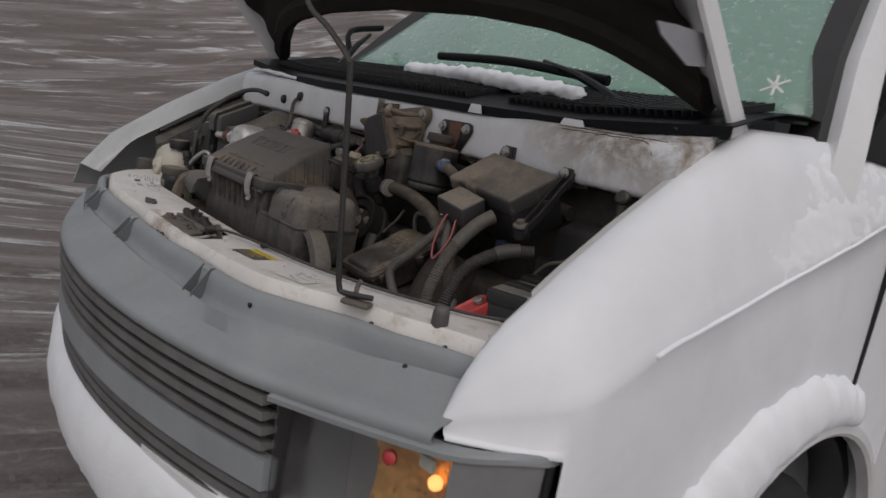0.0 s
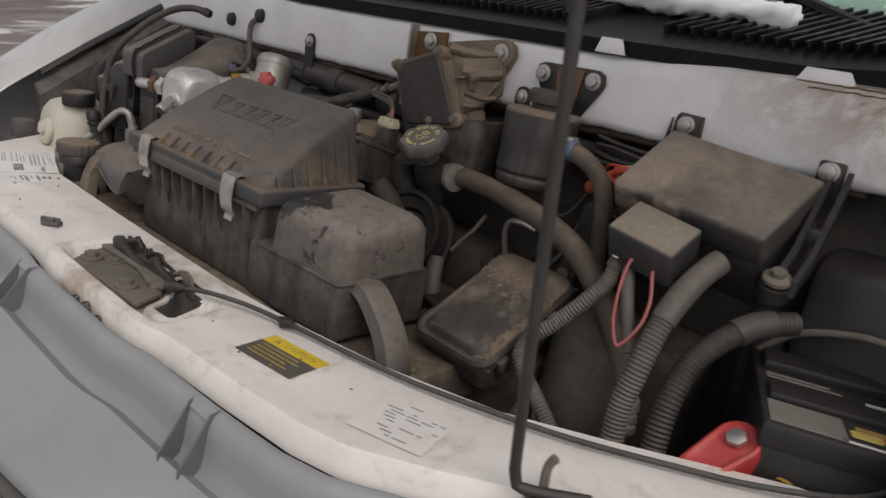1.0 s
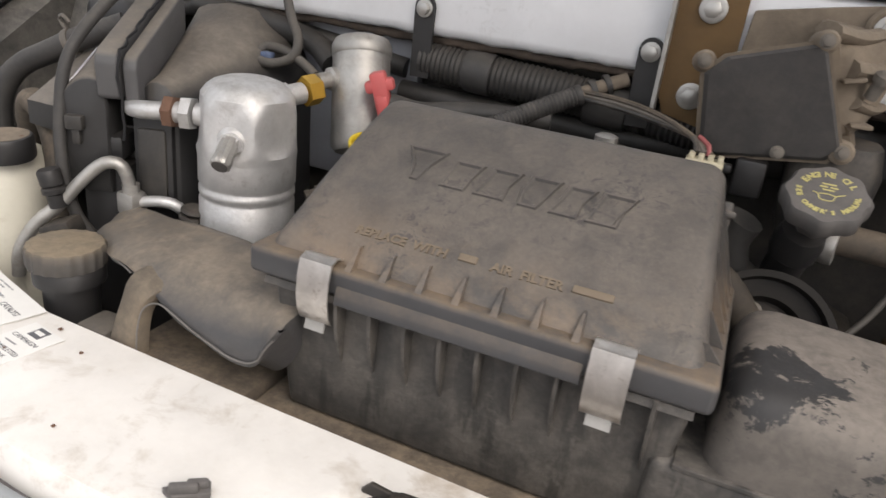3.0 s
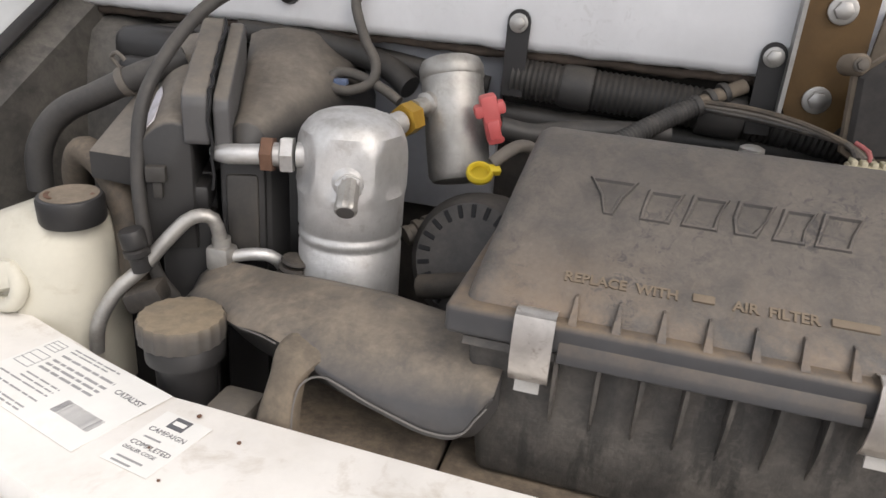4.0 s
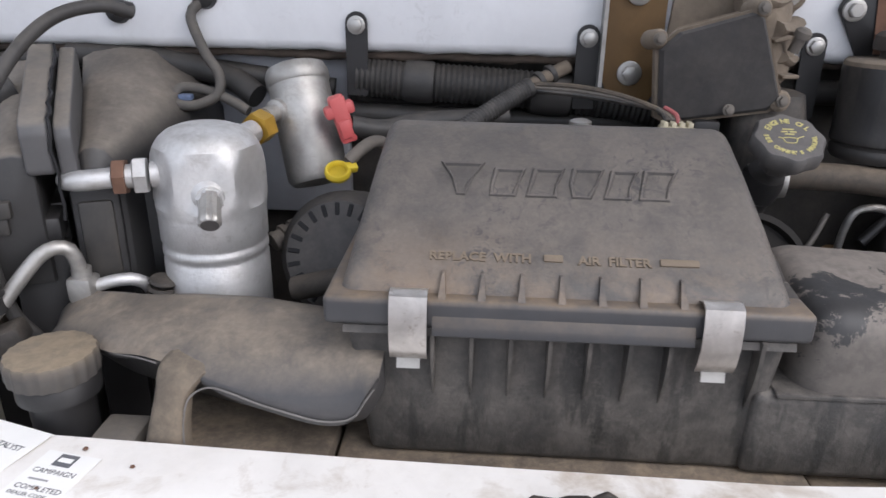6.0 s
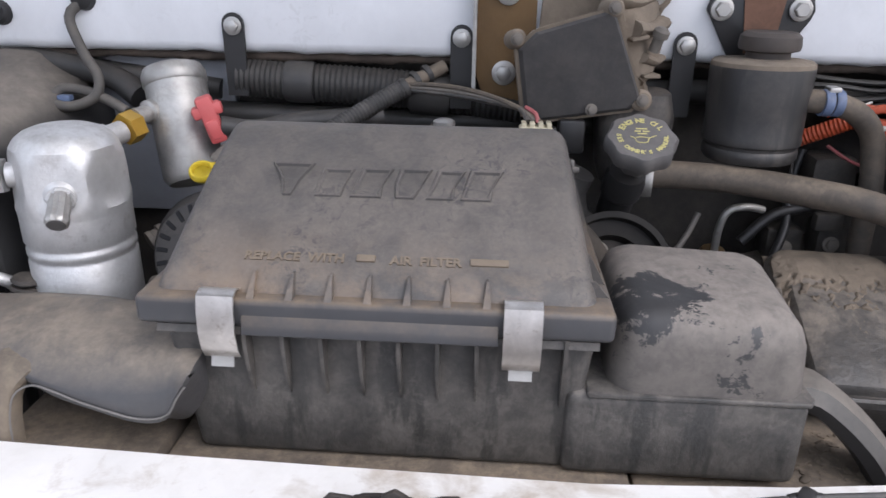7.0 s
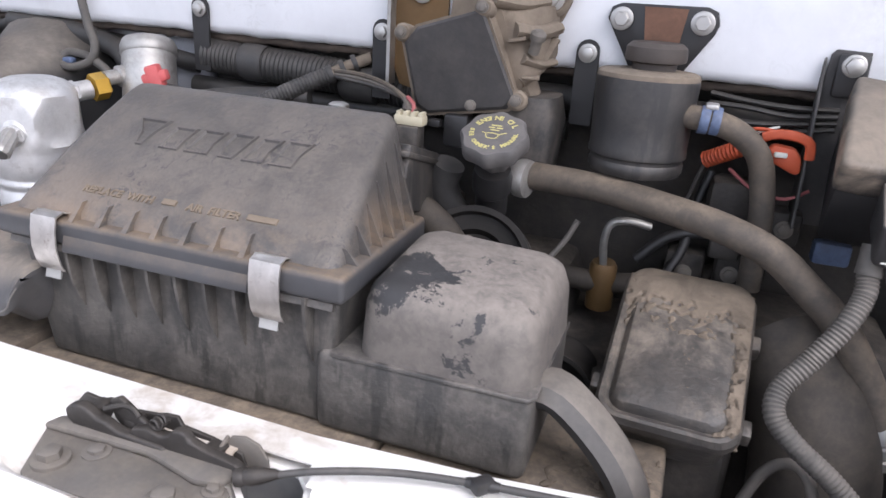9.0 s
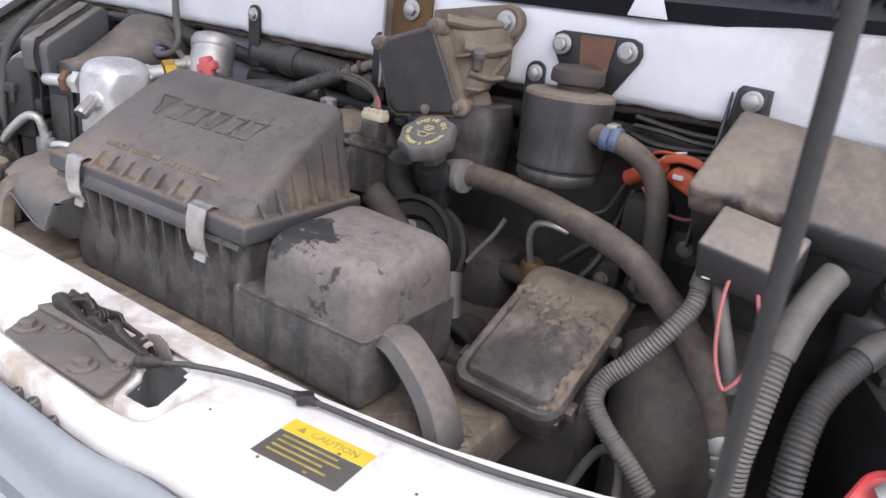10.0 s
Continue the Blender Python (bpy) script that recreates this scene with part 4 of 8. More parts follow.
# wipers
for sgn, a, b in ((1, (0.47, 0.93, 1.47), (-0.20, 0.985, 1.50)), (-1, (-0.60, 0.93, 1.475), (-0.74, 1.13, 1.60))):
    bm = blank()
    tube(bm, [a, ((a[0] + b[0]) / 2, a[1] + 0.03, (a[2] + b[2]) / 2 + 0.012), b], 0.009, 8, 0.03, flat=1.3)
    wiper = part("wiper", bm, WET_BLACK, van, "black windscreen wiper")
    bm = blank()
    pivot = (0.60, 0.84, 1.41) if sgn > 0 else (-0.50, 0.84, 1.42)
    mid = ((a[0] + b[0]) / 2 + (0.1 if sgn > 0 else 0), (a[1] + b[1]) / 2 + 0.01, (a[2] + b[2]) / 2 + 0.02)
    tube(bm, [pivot, tuple((p + q) / 2 + d for p, q, d in zip(pivot, mid, (0, 0, 0.01))), mid], (0.013, 0.006), 8, 0.03)
    part("wiper_arm", bm, WET_BLACK, wiper)
    bm = blank()
    lathe(bm, [(0.02, 0), (0.02, 0.015), (0.012, 0.025)], (pivot[0], pivot[1], pivot[2] - 0.02), (0, 0, 1), 14)
    part("wiper_pivot", bm, BLACK, wiper)

# hood, raised
def hood_place(x, s, off=0.0):
    return (x, 0.855 - 0.731 * s - 0.682 * off, 1.395 + 0.682 * s - 0.731 * off)


REAR = [(0.0, 0.262), (0.3, 0.25), (0.5, 0.222), (0.62, 0.185), (0.72, 0.125), (0.80, 0.06), (0.86, 0.0)]
bm = blank()


def hood_point(u, k):
    x = u * 0.855
    r = between(abs(x), REAR)
    f = 1.0 - 0.25 * x * x
    s = r + (f - r) * k
    return hood_place(x * (1 - 0.04 * k), s, -0.05 * (1 - u * u) * math.sin(math.pi * min(1, 0.15 + k)))


grid(bm, hood_point, span(-1, 1, 36), span(0, 1, 14), thick=0.003)
hood = part("hood", bm, WHITE, van, "white hood propped open, black lining beneath", smooth=60)
bm = blank()
grid(bm, lambda u, k: hood_place(u * 0.80 * (1 - 0.04 * k), between(abs(u * 0.8), REAR) + 0.02 + (0.93 - 0.25 * u * u - between(abs(u * 0.8), REAR)) * k, 0.012 + 0.012 * math.sin(k * 25) * (0.1 < k < 0.9)), span(-1, 1, 24), span(0, 1, 30), thick=0.006)
part("hood_lining", bm, LINING, hood, "black hood lining")
bm = blank()
xs = span(-0.80, 0.80, 40)
hull(bm, [[hood_place(x, between(abs(x), REAR) + ds, off) for ds, off in ((-0.012, -0.004), (-0.012, 0.022), (0.0, 0.034), (0.035, 0.034), (0.05, 0.02), (0.05, -0.004))] for x in xs])
part("hood_rear_seal", bm, LINING, hood, "thick black rubber hood seal")
for s in (-1, 1):
    bm = blank()
    hull(bm, [[hood_place(s * (xx + dx), t, off) for dx, off in ((-0.03, 0.0), (0.0, 0.0), (0.0, 0.035), (-0.006, 0.04), (-0.012, 0.035), (-0.03, 0.012))] for t, xx in ((0.02, 0.853), (0.2, 0.85), (0.45, 0.845), (0.8, 0.82))])
    part("hood_side_flange", bm, WHITE, hood, "white hood side flange")
    bm = blank()
    hull(bm, [[(s * (0.842 + dx), y + dy, z + 0.6 * dy) for dx, dy in ((-0.007, -0.010), (0.004, -0.010), (0.004, 0.010), (-0.007, 0.010))] for y, z in ((0.862, 1.372), (0.848, 1.392), (0.838, 1.402), (0.800, 1.428), (0.753, 1.468), (0.71, 1.512), (0.69, 1.535))])
    lathe(bm, [(0.013, 0), (0.013, 0.010), (0.006, 0.013)], (s * 0.838, 0.838, 1.404), (-s, 0, 0), 16)
    hinge = part("hood_hinge", bm, WHITE, van, "white painted hood hinge")
    if s > 0:
        bm = blank()
        hull(bm, [[(s * x, y, z) for y, z in ((0.705, 1.478), (0.655, 1.470), (0.570, 1.498), (0.552, 1.514), (0.60, 1.520), (0.695, 1.526))] for x in (0.828, 0.832)])
        plate = part("hinge_plate", bm, WALL_GREY, hinge, "dirty grey hinge plate")
        for y, z in ((0.63, 1.505), (0.635, 1.488)):
            bm = blank()
            hexagon(bm, (s * 0.828, y, z), (-s, 0, 0), 0.006, 0.006, 0.008)
            part("hinge_bolt", bm, BOLT, plate)

# prop rod
rod = thing("prop_rod", (0.575, 0.262, 1.012), "thin black steel hood prop rod on the support rail", "prop rod")
bm = blank()
tube(bm, [(0.625, 0.292, 1.026), (0.60, 0.275, 1.024), (0.582, 0.263, 1.024), (0.576, 0.260, 1.032), (0.575, 0.252, 1.08), (0.574, 0.217, 1.345), (0.571, 0.2165, 1.360), (0.556, 0.2185, 1.376), (0.47, 0.228, 1.418), (0.367, 0.24, 1.463), (0.31, 0.26, 1.55), (0.28, 0.30, 1.70), (0.27, 0.33, 1.845)], 0.0047, 10, 0.02)
part("rod", bm, CONDUIT_DARK, rod)
bm = blank()
box(bm, (0.580, 0.266, 1.008), (0.628, 0.292, 1.017), 0.004, m=pose(0, 0, 0, 0, 0, 32))
tube(bm, [(0.588, 0.285, 1.016), (0.586, 0.288, 1.035), (0.590, 0.29, 1.044)], 0.004, 8)
part("rod_bracket", bm, DUSTY_STEEL, rod)

# snow lying on the van


def snow_lump(name, path, r, label, flat=0.6, rough=0.35, step=0.012):
    bm = blank()
    tube(bm, path, r, 18, step, flat=flat)
    k = r[0] if isinstance(r, tuple) else r
    for v in bm.verts:
        n = noise.noise(v.co * 35) * 0.6 + noise.noise(v.co * 90) * 0.4 + noise.noise(v.co * 190) * 0.25
        v.co += Vector((0.4 * n, 0.4 * n, n)) * k * rough
    return single(name, bm, SNOW, label, "snow", kind="stuff", smooth=180)


def fender_at(s, y, k):
    a, b = Vector(fender_point(s, y, int(k))), Vector(fender_point(s, y, min(18, int(k) + 1)))
    return a.lerp(b, k - int(k))


def fender_patch(label, y0, y1, k0, k1, cover, seed):
    """Snow that sticks to the fender in an uneven crust."""
    bm = blank()

    def crust(y, k):
        p = fender_at(1, y, k)
        u, v = (y - y0) / (y1 - y0), (k - k0) / (k1 - k0)
        edge = min(1, 5 * u, 5 * (1 - u), 4 * v, 4 * (1 - v))
        q = p * 1.0 + Vector((seed, 0, 0))
        h = cover + 0.8 * noise.noise(q * 9) + 0.6 * noise.noise(q * 28) + 0.5 * noise.noise(q * 70) - 1.2 * (1 - edge)
        return p + Vector((0.75, -0.1, 0.5)) * max(-0.002, min(0.0042, 0.0055 * h))
    grid(bm, crust, span(y0, y1, int((y1 - y0) / 0.008)), span(k0, k1, int((k1 - k0) * 8)), thick=0.001)
    single("fender_snow", bm, SNOW, label, "snow", kind="stuff", smooth=180)


snow_lump("snow_ridge", [(-0.14, 0.845, 1.435), (0.1, 0.82, 1.437), (0.22, 0.80, 1.435), (0.37, 0.80, 1.425), (0.51, 0.80, 1.42)], 0.020, "ridge of white snow on the black cowl", 0.9, 0.6, 0.008)
snow_lump("snow_lump", [(-0.42, 0.78, 1.37), (-0.36, 0.775, 1.372), (-0.33, 0.775, 1.37)], 0.014, "small lump of snow on the cowl")
snow_lump("snow_lump", [(0.58, 0.76, 1.362), (0.63, 0.757, 1.366), (0.68, 0.76, 1.362)], 0.016, "small lump of snow on the cowl edge", 0.5)
snow_lump("snow_lump", [(-0.80, 0.71, 1.362), (-0.7, 0.705, 1.364), (-0.60, 0.705, 1.36), (-0.5, 0.71, 1.356)], 0.014, "thin snow on the cowl edge", 0.4)
bm = blank()
HEAP = ((0.13, 0.60), (0.115, 0.660), (0.100, 0.682), (0.075, 0.688), (0.045, 0.680), (0.016, 0.660), (-0.003, 0.632), (-0.013, 0.590), (-0.014, 0.540), (-0.006, 0.490), (0.010, 0.462), (0.05, 0.455))


def heap_point(x, y, z):
    end = max(0, abs(x) - 0.84) / 0.12
    n = 0.010 * noise.noise((x * 5, y * 7, z * 7)) + 0.004 * noise.noise((x * 22, y * 22, z * 22)) + 0.0022 * noise.noise((x * 70, y * 70, z * 70))
    return (x, bumper_y(x) + 0.045 + (y - 0.045) * (1 - 0.45 * end * end) + n * 0.5, 0.565 + (z - 0.565) * (1 - 0.4 * end * end) + n)


hull(bm, [[heap_point(x, y, z) for y, z in HEAP] for x in span(-0.965, 0.965, 150)])
single("bumper_snow", bm, SNOW, "thick snow heaped over the front bumper", "snow", kind="stuff", smooth=180)
bm = blank()


def arch_ring(a):
    r1 = ARCH_R + 0.125 + 0.075 * math.cos(a) + 0.02 * noise.noise((a * 9, 2, 2)) + 0.01 * noise.noise((a * 30, 5, 2))
    ring = []
    for x, k in ((0.955, 0.0), (0.985, 0.0), (1.004, 0.12), (1.010, 0.35), (1.004, 0.62), (0.992, 0.85), (0.970, 1.0), (0.955, 1.0)):
        r = ARCH_R + 0.012 + (r1 - ARCH_R - 0.012) * k
        p = Vector((x, ARCH_Y - math.cos(a) * r, ARCH_Z + math.sin(a) * r))
        ring.append(p + Vector((1, 0, 0.3)) * (0.007 * noise.noise(p * 30) + 0.004 * noise.noise(p * 80)) * (0.05 < k < 0.95))
    return ring


hull(bm, [arch_ring(a) for a in span(0.25, 1.80, 90)])
single("arch_snow", bm, SNOW, "snow clinging above the wheel arch", "snow", kind="stuff", smooth=180)
snow_lump("crease_snow", [tuple(fender_at(1, y, 8.0) + Vector((-0.001, 0, 0.001))) for y in span(0.56, 1.40, 30)], 0.0042, "thin line of snow on the fender crease", 0.8, 0.7, 0.008)
fender_patch("thin crust of snow along the fender crease", 0.80, 1.62, 5.4, 8.3, 0.2, 3.0)
fender_patch("patchy crust of snow on the rear of the fender", 0.86, 1.60, 2.5, 8.5, -0.15, 9.0)

# ---- engine bay: air filter box ----
air = thing("air_filter_box", (-0.06, 0.43, 0.985), "dusty black plastic air filter box with steel clips", "air filter")
bm = blank()
tmp = bmesh.new()
hull(tmp, [[(x0, y0, z), (x1, y0, z), (x1, 0.50, z), (x0, 0.50, z)] for x0, x1, y0, z in ((-0.206, 0.086, 0.3555, 0.978), (-0.224, 0.1015, 0.3535, 1.106))])
bmesh.ops.recalc_face_normals(tmp, faces=tmp.faces)
rounded(tmp, tmp.verts[:], 0.007, 3)
join(bm, tmp)
box(bm, (0.080, 0.3495, 0.978), (0.258, 0.50, 1.052), 0.008, seg=3)
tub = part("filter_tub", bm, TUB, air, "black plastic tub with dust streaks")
for i in range(8):
    x = -0.1565 + i * 0.0283 + (0.035 if i == 7 else 0)
    bm = blank()
    tmp = bmesh.new()
    hull(tmp, [[(x - w, y, z), (x + w, y, z), (x + w * 1.5, 0.358, z), (x - w * 1.5, 0.358, z)] for y, z, w in ((0.3402, 1.099, 0.0015), (0.3408, 1.082, 0.0014), (0.3435, 1.064, 0.0012), (0.349, 1.048, 0.0009), (0.3545, 1.036, 0.0006))])
    join(bm, tmp)
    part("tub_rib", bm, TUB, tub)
bm = blank()
hull(bm, [[(x, 0.3515, 1.0975), (x, 0.3445, 1.0975), (x, 0.3425, 1.092), (x, 0.3465, 1.090)] for x in (-0.222, 0.100)])
part("tub_rim", bm, TUB, tub)
bm = blank()
slab(bm, [(0.096, 0.3475), (0.256, 0.3475), (0.2605, 0.354), (0.2605, 0.49), (0.096, 0.49)], 1.0495, 1.0535, "z", 0.0008, 1)
part("seam_flange", bm, TUB, tub)
LID_PROFILE = [(0.351, 1.117), (0.355, 1.126), (0.362, 1.1325), (0.376, 1.1425), (0.41, 1.167), (0.45, 1.1925), (0.485, 1.2115), (0.496, 1.2155), (0.505, 1.2145), (0.511, 1.207), (0.513, 1.117)]
LID_MID = -0.0635


def lid_half(z):
    return 0.1625 - 0.20 * (z - 1.117)


def lid_loop(side, a, r):
    """The lid's outline drawn in by its rounded end edge: a from 0 (full) to 90 degrees (end face)."""
    d = r * (1 - math.cos(a))
    out = []
    n = len(LID_PROFILE)
    for i, (y, z) in enumerate(LID_PROFILE):
        (ya, za), (yb, zb) = LID_PROFILE[max(0, i - 1)], LID_PROFILE[min(n - 1, i + 1)]
        t = Vector((yb - ya, zb - za)).normalized()
        y2, z2 = y + t.y * d, z - t.x * d
        if i in (0, n - 1):
            z2 = 1.117
        out.append((LID_MID + side * (lid_half(z2) - r + r * math.sin(a)), y2, z2))
    return out


bm = blank()
hull(bm, [lid_loop(-1, radians(a), 0.011) for a in (90, 72, 54, 36, 18, 0)] + [lid_loop(1, radians(a), 0.013) for a in (0, 18, 36, 54, 72, 90)])
lid = part("filter_lid", bm, LID, air, "dust-filmed sloping filter lid", smooth=35)
bm = blank()
box(bm, (-0.236, 0.341, 1.098), (0.110, 0.512, 1.121), 0.005, seg=3)
part("lid_flange", bm, FLANGE, lid, "slate grey flange round the lid")
bm = blank()
slab(bm, [(0.3415, 1.110), (0.3385, 1.101), (0.3372, 1.0945), (0.3392, 1.0935), (0.3435, 1.098), (0.345, 1.110)], -0.157, 0.028, "x", 0.0008)
part("flange_lip", bm, FLANGE, lid, "thin turned-down lip of the flange")
for i in range(7):
    x, w = -0.1505 + i * 0.0283, 0.0029
    bm = blank()
    hull(bm, [[(x - w, 0.3432, 1.1206), (x + w, 0.3432, 1.1206), (x + w, 0.372, 1.1206), (x - w, 0.372, 1.1206)], [(x - w * 0.3, 0.3590, 1.1345), (x + w * 0.3, 0.3590, 1.1345), (x + w * 0.3, 0.368, 1.1345), (x - w * 0.3, 0.368, 1.1345)]])
    part("lid_gusset", bm, LID, lid)
for i in range(6):
    y = 0.372 + i * 0.0235
    zt = 1.121 + (between(y, LID_PROFILE) - 1.121) * (0.62 + 0.03 * i)
    side = LID_MID + lid_half(zt)
    bm = blank()
    hull(bm, [[(0.1075, y - 0.0022, 1.1205), (0.1075, y + 0.0022, 1.1205), (0.086, y + 0.0022, 1.1205), (0.086, y - 0.0022, 1.1205)], [(side + 0.0012, y - 0.0008, zt), (side + 0.0012, y + 0.0008, zt), (side - 0.006, y + 0.0008, zt), (side - 0.006, y - 0.0008, zt)]])
    part("lid_gusset", bm, LID, lid)
# the raised emblem: six slanted outlines
slope = math.degrees(math.atan2(0.0257, 0.038))
M_LID = Matrix.Translation((-0.156, 0.4205, 1.1738)) @ pose(0, 0, 0, slope, 0, 0)


def emblem_ring(x0, w, h, lean, pinch=0.0, t=0.0042):
    """One raised outline with sloping sides and a slightly raised floor."""
    def outline(d):
        if pinch > 0.012:
            return [(x0 + w * 0.5 - 0.004 + d * 0.3, d), (x0 + w * 0.5 + 0.003 - d * 0.3, d), (x0 + w * 0.74 - d * 0.9, h * 0.5), (x0 + w - d * 1.1, h - d), (x0 + d * 1.1, h - d), (x0 + w * 0.26 + d * 0.9, h * 0.5)]
        return [(x0 + d + pinch, d), (x0 + w - d - pinch, d), (x0 + w - d * 0.4, h * 0.45), (x0 + w + lean - d, h - d), (x0 + lean + d, h - d), (x0 + lean * 0.5 + d, h * 0.45)]
    bm = bmesh.new()
    rows = [[bm.verts.new((*p, z)) for p in outline(d)] for d, z in ((0.0, -0.001), (0.0013, 0.0014), (t - 0.0013, 0.0014), (t, -0.0006))]
    for a, b in zip(rows, rows[1:]):
        for i in range(6):
            bm.faces.new((a[i], a[(i + 1) % 6], b[(i + 1) % 6], b[i]))
    bm.faces.new(rows[-1])
    bmesh.ops.transform(bm, verts=bm.verts, matrix=M_LID)
    return bm


for i, (x0, w, h, lean, pinch) in enumerate(((-0.003, 0.036, 0.035, -0.004, 0.0125), (0.034, 0.026, 0.030, 0.006, 0.002), (0.064, 0.026, 0.031, 0.007, 0.0), (0.095, 0.026, 0.032, 0.007, 0.005), (0.124, 0.023, 0.031, 0.008, 0.0), (0.150, 0.027, 0.032, 0.008, 0.001))):
    part("emblem_shape", emblem_ring(x0, w, h, lean, pinch), LID, lid, smooth=15)
for text, x in (("REPLACE  WITH", -0.162), ("AIR  FILTER", -0.053)):
    part("raised_lettering", letters(text, 0.0105, Matrix.Translation((x, 0.3715, 1.1397)) @ pose(0, 0, 0, slope, 0, 0), 0.0009, bold=0.00025), LETTER, lid)
for x0, x1 in ((-0.078, -0.064), (0.006, 0.034)):
    bm = blank()
    box(bm, (x0, 0.3725, 1.1393), (x1, 0.3785, 1.1437), 0.0008, m=pose(0, 0, 0, slope, 0, 0))
    part("raised_bar", bm, LETTER, lid)
for x in (-0.174, 0.045):
    bm = blank()
    path = [(0.358, 1.1225), (0.346, 1.1265), (0.3385, 1.124), (0.3355, 1.112), (0.3345, 1.096), (0.337, 1.082), (0.341, 1.074)]
    hull(bm, [[(x - 0.0135, y, z), (x + 0.0135, y, z), (x + 0.0135, y + 0.0015, z - 0.0012), (x - 0.0135, y + 0.0015, z - 0.0012)] for y, z in path])
    clip = part("clip", bm, STEEL, air, "bright steel spring clip")
    bm = blank()
    hull(bm, [[(x - 0.0085, y, z), (x + 0.0085, y, z), (x + 0.0085, y + 0.0018, z), (x - 0.0085, y + 0.0018, z)] for y, z in ((0.342, 1.078), (0.3415, 1.073), (0.3405, 1.069), (0.3395, 1.066))])
    part("clip_tab", bm, ALU_DULL, clip)
bm = blank()
tmp = bmesh.new()
dome_pts = [(0.112, 0.3505, 1.052), (0.2575, 0.3505, 1.052), (0.260, 0.500, 1.052), (0.112, 0.500, 1.052), (0.115, 0.356, 1.1185), (0.2535, 0.354, 1.111), (0.2575, 0.494, 1.120), (0.115, 0.492, 1.127)]
vs = [tmp.verts.new(p) for p in dome_pts]
for f in ((3, 2, 1, 0), (4, 5, 6, 7), (0, 1, 5, 4), (1, 2, 6, 5), (2, 3, 7, 6), (3, 0, 4, 7)):
    tmp.faces.new([vs[i] for i in f])
rounded(tmp, [v for v in tmp.verts if v.co.z > 1.1], 0.026, 6)
join(bm, tmp)
part("resonator_dome", bm, DOME, air, "rounded plastic resonator with flaking dust", smooth=60)
bm = blank()
tube(bm, [(0.24, 0.392, 1.035), (0.266, 0.388, 1.043), (0.289, 0.386, 1.030), (0.316, 0.382, 1.005), (0.333, 0.376, 0.982), (0.341, 0.372, 0.96), (0.343, 0.37, 0.92)], 0.023, 8, 0.008, flat=0.62)
part("outlet_arm", bm, HEATER, air, "dusty curved plastic arm")
bm = blank()
box(bm, (0.076, 0.500, 1.114), (0.092, 0.588, 1.176), 0.003, m=pose(0, 0, 0, -17, 0, 0))
box(bm, (0.073, 0.498, 1.164), (0.095, 0.590, 1.170), 0.002, m=pose(0, 0, 0, -17, 0, 0))
box(bm, (0.046, 0.576, 1.135), (0.072, 0.598, 1.190), 0.003)
box(bm, (0.05, 0.56, 1.13), (0.08, 0.59, 1.16), 0.004)
sensor = part("airflow_sensor", bm, PLASTIC, air, "black sensor block behind the lid")
bm = blank()
box(bm, (0.044, 0.578, 1.19), (0.076, 0.594, 1.200), 0.002)
for i in range(4):
    box(bm, (0.046 + i * 0.008, 0.579, 1.198), (0.051 + i * 0.008, 0.592, 1.204), 0.001)
part("connector", bm, CREAM, sensor, "cream wire connector")

# intake snorkel
snork = thing("intake_snorkel", (-0.35, 0.39, 0.985), "dusty black plastic intake snorkel behind the rail", "intake duct")
bm = blank()


def snorkel_ring(x, yb, zb, yc, zc, yf, zf, low):
    return [(x, yb, low), (x, yb, zb - 0.012), (x, yb - 0.006, zb - 0.002), (x, (yb + yc) / 2, (zb + zc) / 2 + 0.002), (x, yc, zc), (x, yc * 0.52 + yf * 0.48, zc * 0.86 + zf * 0.14), (x, yc * 0.22 + yf * 0.78, zc * 0.62 + zf * 0.38), (x, yc * 0.05 + yf * 0.95, zc * 0.3 + zf * 0.7), (x, yf, zf + 0.006), (x, yf + 0.003, zf), (x, yf + 0.012, zf + 0.002), (x, yf + 0.03, low + 0.01)]


rows = [(-0.515, 0.475, 1.035, 0.455, 1.028, 0.44, 1.015, 1.00), (-0.495, 0.478, 1.052, 0.448, 1.046, 0.425, 1.028, 1.00), (-0.46, 0.472, 1.066, 0.44, 1.058, 0.40, 1.036, 1.00),
        (-0.42, 0.462, 1.074, 0.43, 1.066, 0.375, 1.040, 1.0), (-0.385, 0.455, 1.080, 0.42, 1.07, 0.36, 1.047, 1.0), (-0.35, 0.447, 1.084, 0.408, 1.074, 0.348, 1.044, 1.0),
        (-0.31, 0.438, 1.088, 0.398, 1.078, 0.334, 1.034, 1.0), (-0.275, 0.43, 1.088, 0.388, 1.078, 0.328, 1.027, 1.0), (-0.24, 0.425, 1.087, 0.372, 1.077, 0.322, 1.0225, 1.0),
        (-0.215, 0.42, 1.083, 0.358, 1.075, 0.319, 1.028, 1.0), (-0.203, 0.41, 1.077, 0.350, 1.073, 0.319, 1.046, 1.01), (-0.193, 0.40, 1.069, 0.345, 1.071, 0.322, 1.062, 1.03)]
rows = [(x, yb, zb - 0.013 * min(1, max(0, (x + 0.5) / 0.06), (-0.19 - x) / 0.04), yc, zc - 0.006 * min(1, (-0.19 - x) / 0.04), yf, zf, lo) for x, yb, zb, yc, zc, yf, zf, lo in rows]
low = rows
fine = []
for a, b, c, d in zip([low[0]] + low, low, low[1:], low[2:] + [low[-1]]):
    for t in (0.0, 0.25, 0.5, 0.75):
        fine.append([0.5 * (2 * q + (s - p) * t + (2 * p - 5 * q + 4 * s - u) * t * t + (3 * q - p - 3 * s + u) * t ** 3) for p, q, s, u in zip(a, b, c, d)])
fine.append(low[-1])
hull(bm, [snorkel_ring(*r) for r in fine])
